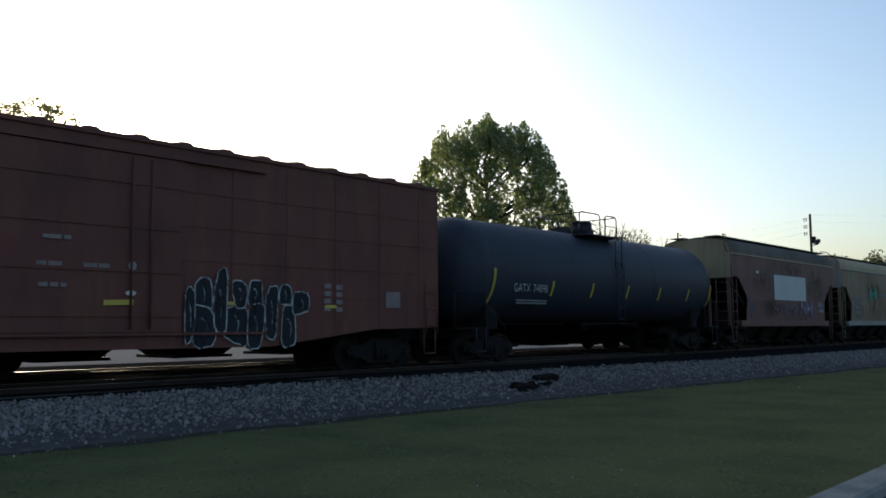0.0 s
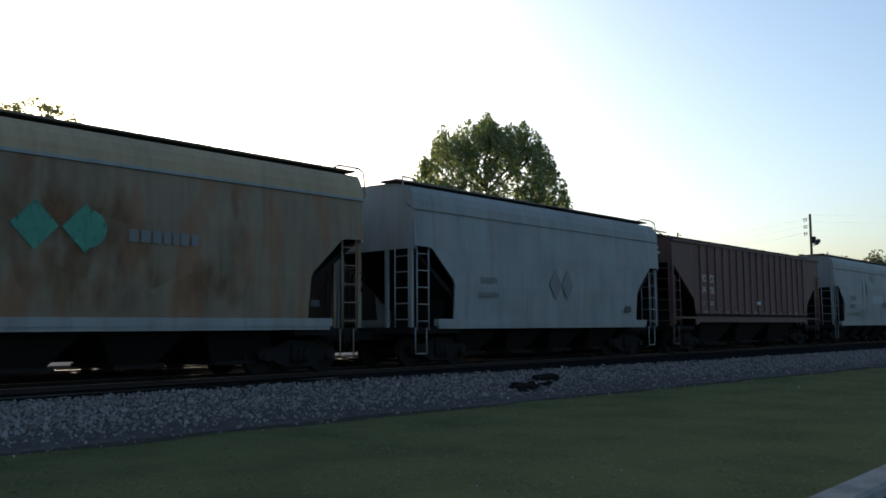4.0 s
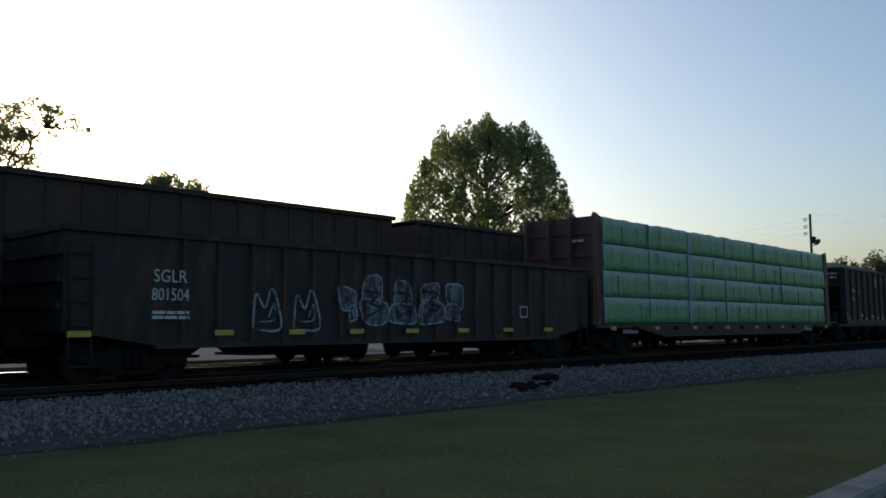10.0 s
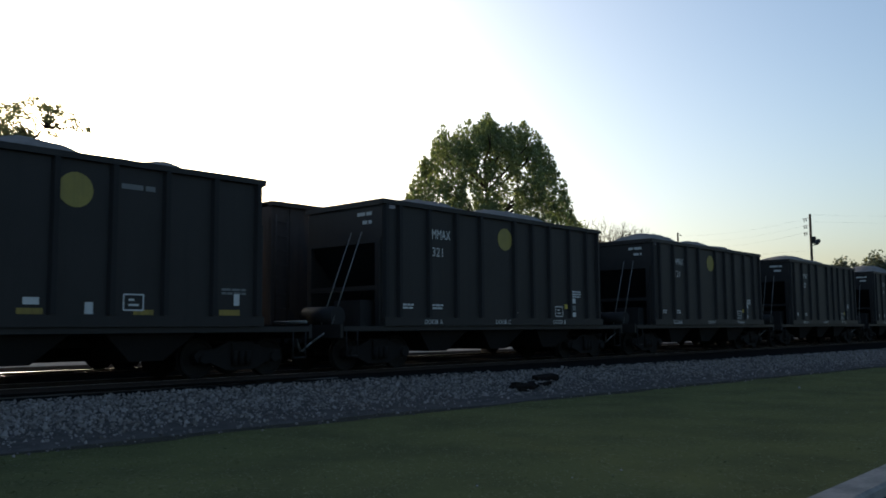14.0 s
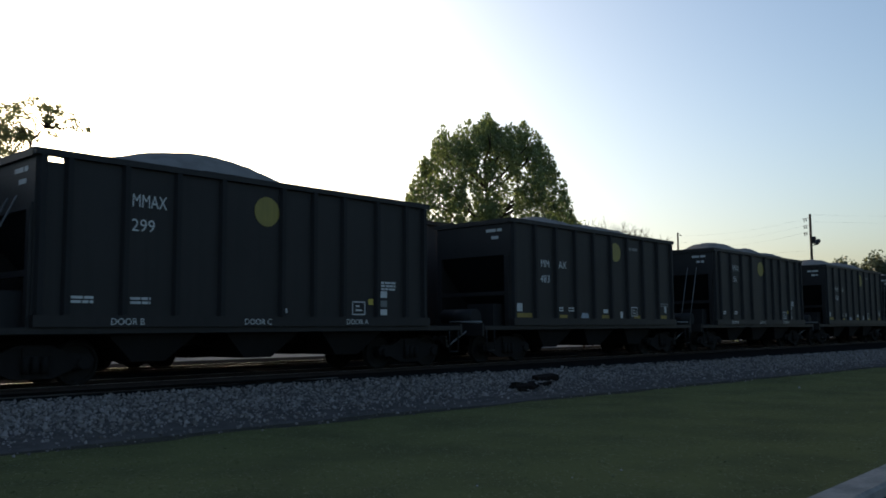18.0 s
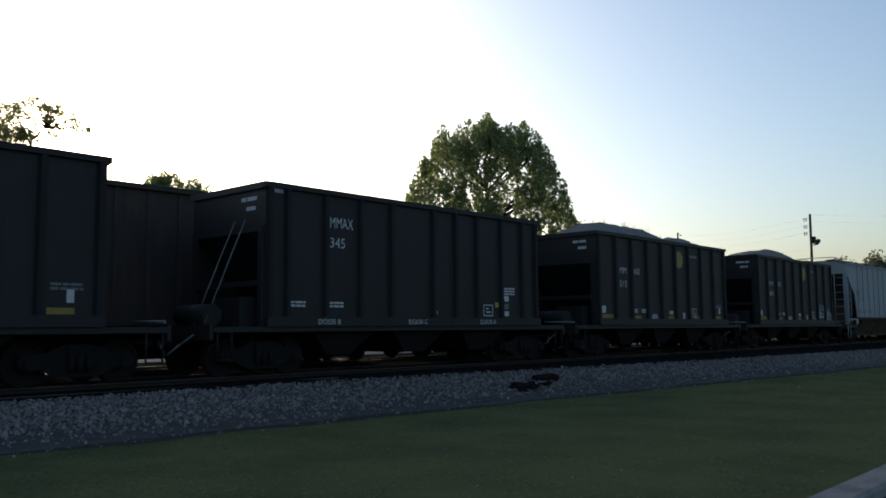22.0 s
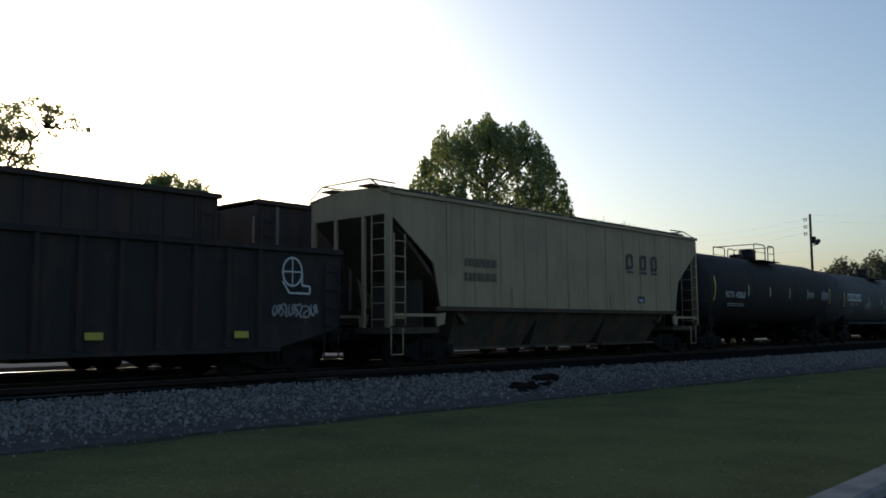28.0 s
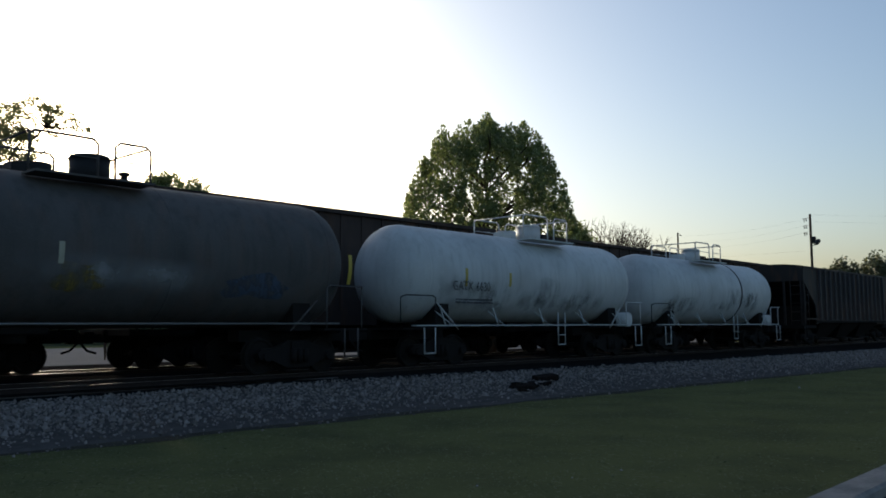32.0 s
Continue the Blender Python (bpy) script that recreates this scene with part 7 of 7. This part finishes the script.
def dress_gond_b(car, h):
    o = (128.9 + 146.2) / 2
    y = -1.426
    words(car, "SGLR", 130.6 - o, 1.98, 0.26, LETTER, y - 0.112, 0.9)
    words(car, "801504", 130.57 - o, 1.62, 0.25, LETTER, y - 0.112, 0.8)
    bars(car, 130.6 - o, 1.35, 0.8, 0.06, 2, LETTER, y - 0.112, 56)
    for x in (133.3, 134.4):
        g = Geo()
        ribbon(g, bend([(x - 0.36 - o, 1.05), (x - 0.28 - o, 1.8), (x - 0.05 - o, 1.5), (x + 0.12 - o, 1.92), (x + 0.3 - o, 1.6), (x + 0.36 - o, 1.04), (x - 0.3 - o, 1.03)], 5), 0.05, y - 0.09)
        ribbon(g, bend([(x + 0.05 - o, 1.3), (x + 0.2 - o, 1.6), (x + 0.2 - o, 1.25), (x - 0.2 - o, 1.2)], 5), 0.035, y - 0.095)
        part("graffiti_shape", g, PALESPRAY, car, "thin sprayed outline")
    forms = ((135.63, 1.75, 0.28, 0.27), (135.8, 1.4, 0.12, 0.2), (136.45, 1.95, 0.36, 0.35), (136.5, 1.45, 0.48, 0.30), (137.5, 1.9, 0.34, 0.3), (137.5, 1.4, 0.46, 0.28), (138.5, 1.95, 0.36, 0.26), (138.55, 1.45, 0.46, 0.34), (139.5, 1.9, 0.34, 0.36), (139.4, 1.45, 0.26, 0.24))
    lobes(car, [(a - o, b, c, d) for a, b, c, d in forms], PALESPRAY_THIN, PALESPRAY, y - 0.09, 0.04, 58)
    for k, (x, z) in enumerate(((136.45, 1.65), (137.5, 1.65), (138.55, 1.7))):
        g = Geo()
        ribbon(g, bend([(x - 0.3 - o, z + 0.3), (x + 0.2 - o, z + 0.25), (x - 0.1 - o, z), (x + 0.3 - o, z - 0.1), (x - 0.3 - o, z - 0.35)], 5), 0.05, y - 0.125)
        part("graffiti_shape", g, BLACKSPRAY, car, "dark sprayed inner line")
    for x in (128.95, 132.0, 133.9, 135.7, 137.6, 139.6, 141.6, 143.6):
        rect(car, x - o, x - o + 0.45, 0.92, 1.03, YELLOW, y - 0.112, "reflector")
    g = Geo()
    stroke(g, [(142.4 - o, 1.35), (142.75 - o, 1.35), (142.75 - o, 1.65), (142.4 - o, 1.65), (142.4 - o, 1.35)], 0.035, y - 0.11)
    part("stencil_frame", g, LETTER, car)


def dress_gond_c(car, h):
    o = (340.3 + 360.0) / 2
    y = -1.426
    bars(car, 342.4 - o, 2.1, 0.9, 0.24, 1, DIMLETTER, y - 0.112, 61)
    bars(car, 342.4 - o, 1.6, 0.9, 0.22, 1, DIMLETTER, y - 0.112, 62)
    x = 358.5 - o
    g = Geo()
    stroke(g, ring_pts(x, 2.32, 0.27, 0.32, 18) + [(x + 0.27, 2.32), (x + 0.27, 2.02), (x + 0.5, 2.0), (x + 0.5, 1.84), (x - 0.08, 1.84), (x - 0.27, 2.1)], 0.045, y - 0.112)
    stroke(g, [(x - 0.25, 2.32), (x + 0.25, 2.32)], 0.035, y - 0.112)
    stroke(g, [(x, 2.02), (x, 2.62)], 0.035, y - 0.114)
    part("emblem", g, LETTER, car, "white globe-shaped emblem")
    graffiti(car, 357.95 - o, 359.2 - o, 1.3, 1.6, 6, None, DIMLETTER, y - 0.112, 63, 0.03)
    for k in range(6):
        rect(car, 341.0 + k * 3.2 - o, 341.35 + k * 3.2 - o, 0.86, 1.0, YELLOW, y - 0.112, "reflector")


def tank_words(mark, number, x, z, size, mat, y, small=True, extra=None):
    def f(car, h):
        if mark:
            words(car, mark, x, z, size, mat, y, 0.85)
        else:
            bars(car, x, z, size * 2.6, size, 1, mat, y, 71 + len(number))
        words(car, number, x + size * 3.7, z, size, mat, y, 0.85)
        if extra:
            extra(car, h)
        if small:
            bars(car, x + 0.1, z - 0.28, size * 6, 0.05, 2, mat if mat is INK else SLATE, y, 72)
    return f


def grey_plates(car, h):
    skin = shell_skin(1.57, 2.67)
    for k, (a, b, c, d) in enumerate(((4.15, 4.95, 2.42, 2.72), (6.05, 7.15, 2.36, 2.78))):
        g = Geo()
        zz = [c + (d - c) * i / 4 for i in range(5)]
        g.loft([[(a, skin(z) - 0.003, z), (a, skin(z) - 0.009, z), (b, skin(z) - 0.009, z), (b, skin(z) - 0.003, z)] for z in zz])
        part("painted_panel", g, SLATE, car, "dull grey painted-over panel")


def dress_logo_tank(car, h):
    o = (396.4 + 411.4) / 2
    x, z, y = 397.6 - o, 2.62, -1.507
    for k in range(6):
        g = Geo()
        x0 = x + k * 0.41
        p = [(0, 0), (0, 0.34), (0.3, 0.34), (0.3, 0), (0, 0)]
        stroke(g, [(x0 + a, z + b - 0.17) for a, b in p], 0.085, y)
        part("emblem", g, LETTER, car, "white block emblem shape")
    words(car, "PROX", x + 0.35, z - 0.50, 0.2, DIMLETTER, y + 0.010, 0.85)
    words(car, "41815", x + 1.2, z - 0.50, 0.2, DIMLETTER, y + 0.010, 0.85)
    skin = shell_skin(1.50, 2.58)
    part("side_pipe", Geo().tube([(-h + 1.0, -1.40, 1.16), (h - 0.6, -1.40, 1.16)], 0.022), SLATE, car, "thin grey side pipe")
    for k, (a, b, c, d, m, lab) in enumerate(((400.5, 402.5, 1.8, 2.55, OVERSPRAY, "grey painted-over spray patch"), (403.2, 406.2, 1.8, 2.55, OVERSPRAY, "grey painted-over spray patch"), (404.0, 404.9, 1.75, 2.25, YELLOWSPRAY, "faded yellow spray patch"), (405.2, 407.4, 1.75, 2.5, OVERSPRAY, "grey painted-over spray patch"), (407.6, 409.2, 1.7, 2.2, BLUESPRAY, "dull blue spray patch"))):
        cloud(car, a - o, b - o, c, d, m, skin, 90 + k, "spray_patch", lab)


def dirty_tank(r, zc, seed):
    def f(car, h):
        rnd = random.Random(seed)
        skin = shell_skin(r, zc)
        for k in range(9):
            x, w, z = rnd.uniform(-h + 1.4, h - 1.4), rnd.uniform(0.5, 1.5), rnd.uniform(zc - 0.85, zc - 0.2)
            cloud(car, x - w, x + w, z - rnd.uniform(0.2, 0.45), z + rnd.uniform(0.2, 0.5), GREYWASH, skin, seed + k, "soot_smudge")
    return f


SLATE_PALE_WASH = spray("pale_wash", (0.30, 0.32, 0.32), 0.9, True)
SLATE_PALE = paint("dull_slate_patch", (0.245, 0.27, 0.28), 0.55, 0, 0.3, 0.3, bump=0)
GONDN = paint("dark_blue_gondola", (0.030, 0.0255, 0.0245), 0.6, 0, 0.4, 0.4, rust=0.1, spec=0.18)
GONDP = paint("dusty_grey_gondola", (0.058, 0.056, 0.060), 0.6, 0, 0.5, 0.6, rust=0.2)


def build_near_train():
    box_car(1.0, 16.65)
    tank_car("tank_car", "dark blue tank car with yellow reflective stripes", 17.75, 33.8, NAVY, 1.57, 2.76, 0.15, [(-6.75, 1.0)] + [(-3.8 + i * 2.3, 0.46) for i in range(5)] + [(7.3, 0.9)], ext=tank_words("GATX", "74898", -5.9, 2.1, 0.26, DIMLETTER, -1.575), zs=2.25)
    centre_flow("covered_hopper", "weathered red-brown covered hopper with a pale patch", 41.65, 13.1, REDHOP, ROOFG, CREAM, dress_red, ROOFG)
    centre_flow("covered_hopper", "rust-stained tan covered hopper with a green emblem", 56.05, 12.95, TANHOP, ROOFG, PALEBLUE, dress_tan, CREAM)
    centre_flow("covered_hopper", "pale grey-blue covered hopper with a dark emblem", 70.8, 13.0, PALEBLUE, ROOFG, PALEBLUE, dress_grey)
    ribbed_covered("covered_hopper", "maroon ribbed covered hopper with white lettering", 86.57, 16.15, MAROON, ROOFG, UNDER, 17, z_bot=1.55, z_eave=4.33, slant=(3.5, 2.1, 1.9), rib_d=0.055, ext=dress_maroon)
    centre_flow("covered_hopper", "pale blue-grey covered hopper with rust streaks", 103.6, 13.1, PALEBLUE, ROOFG, PALEBLUE, dress_potash)
    gondola("gondola", "dark steel gondola covered in teal spray paint", 110.45, 127.7, GONDB, 20, ext=dress_gond_a)
    gondola("gondola", "dark steel gondola with pale spray paint", 128.9, 146.2, GONDB, 20, ext=dress_gond_b)
    lumber_car(147.1, 169.45)
    numbers = [("486", True), ("321", False), ("121", False), ("227", False), ("299", False), ("483", True), ("256", False), ("458", True), ("345", False), ("515", True), ("495", True)]
    for i, (num, spaced) in enumerate(numbers):
        stone_hopper(172.47 + 13.73 * i - max(0, i - 8) * 0.24, num, spaced, 100 + i)
    ribbed_covered("covered_hopper", "pale blue-grey ribbed covered hopper with black lettering", 330.36, 17.1, PALEGREY, ROOFG, CREAM_DIRTY, 14, z_eave=4.48, slant=(3.95, 2.75, 1.5), rib_d=0.03, ext=dress_pale_ribbed, bay=0.42)
    gondola("gondola", "dark blue-black ribbed gondola with a white emblem", 340.3, 360.0, GONDN, 24, z_top=2.78, z_bot=0.62, ext=dress_gond_c)
    ribbed_covered("covered_hopper", "cream ribbed covered hopper with dark emblem", 370.07, 17.1, CREAM, ROOFG, CREAM_DIRTY, 12, z_eave=4.46, rib_d=0.012, z_bot=1.62, ext=dress_cream, bay=0.42)
    st = [(-6.7, 1.0)] + [(-3.3 + i * 2.45, 0.45) for i in range(5)] + [(7.4, 0.8)]
    tank_car("tank_car", "black tank car with pale reflective stripes", 379.0, 394.9, TANKBLACK, 1.57, 2.67, 0.45, st, ext=tank_words("PGTX", "400068", -5.7, 2.25, 0.28, LETTER, -1.567, extra=grey_plates), zs=2.6, side_ladder=False, stripe_mat=REFLECT)
    tank_car("tank_car", "dark grey tank car with a white block emblem", 396.4, 411.3, TANKGREY, 1.50, 2.58, 1.35, [(-6.9, 0.8), (-2.4, 0.4), (0.2, 0.4), (7.1, 0.7)], side_ladder=False, stripe_mat=REFLECT, ext=dress_logo_tank)
    tank_car("tank_car", "dirty white tank car with black lettering", 413.05, 424.95, WHITE, 1.37, 2.55, 1.15, [(-3.6, 0.5), (-1.6, 0.4)], True, tank_words("GATX", "6630", -4.2, 2.08, 0.27, INK, -1.382, extra=dirty_tank(1.38, 2.52, 200)), WHITE)
    tank_car("tank_car", "dirty white tank car with a black band", 426.2, 438.1, WHITE, 1.38, 2.50, -0.15, [], True, dirty_tank(1.38, 2.50, 240), WHITE)
    band = [c for c, s, w in CARS if s > 432][-1]
    part("black_band", Geo().loft([[(1.9 + d, (1.39 + e) * math.cos(2 * math.pi * i / 40), 2.50 + (1.39 + e) * math.sin(2 * math.pi * i / 40)) for i in range(40)] for d, e in ((-0.06, 0), (-0.05, 0.012), (0.05, 0.012), (0.06, 0))], True, False), INK, band)
    ribbed_covered("open_hopper", "dark brown ribbed hopper car", 449.0, 15.6, GONDB, ROOFG, UNDER, 15, rib_mat=GONDP, z_bot=1.3, z_eave=3.95, slant=(3.3, 2.1, 1.7), rib_d=0.12, trough=False)


CREAM_DIRTY = paint("grimy_hopper_bays", (0.090, 0.072, 0.056), 0.7, 0, 0.5, 0.5, rust=0.2)


def build_far_train():
    first = far_hopper(0)
    for k in range(-19, 25):
        if k == 17:
            far_hopper(-FAR_PITCH * k, True)
        elif k:
            far_hopper(-FAR_PITCH * k, False, first)


# near train: metres run by time t; the far train runs the other way
FAR_PITCH = 17.0


def run(t):
    return 12.419 * t + 0.01823 * (t * t / 2 - 16 * t)


def far_run(t):
    return 192.25 + 15.715 * (t - 20) + 0.0173 * (t - 20) ** 2


def motions():
    times = [0, 4, 8, 12, 16, 20, 24, 28, 32]
    for car, sc, train in CARS:
        if train == "near":
            walk(car, [(t, pose(sc - run(t), NEAR_Y, RAIL)) for t in times])
        else:
            walk(car, [(t, pose(sc + far_run(t), FAR_Y, RAIL)) for t in times])
        for ob in car.children_recursive:
            if not ob.name.startswith("wheelset"):
                continue
            x, y, z = ob.location
            turn = (lambda t: -math.degrees(run(t) / 0.425)) if train == "near" else (lambda t: math.degrees(far_run(t) / 0.425))
            where = (lambda t: sc - run(t)) if train == "near" else (lambda t: sc + far_run(t))
            on = [k / 30 for k in range(0, 961) if -4 < where(k / 30) < (32 if train == "near" else 26)]
            if not on:
                continue
            rows = [(t, pose(x, y, z, 0, turn(t), 0)) for t in on]
            if on[0] > 0:
                rows.insert(0, (0, rows[0][1]))
            if on[-1] < 32:
                rows.append((32, rows[-1][1]))
            walk(ob, rows)
    for ob, s, z in LOADS:
        walk(ob, [(t, pose(s - run(t), NEAR_Y, RAIL + z)) for t in times])


build_near_train()
build_far_train()
motions()
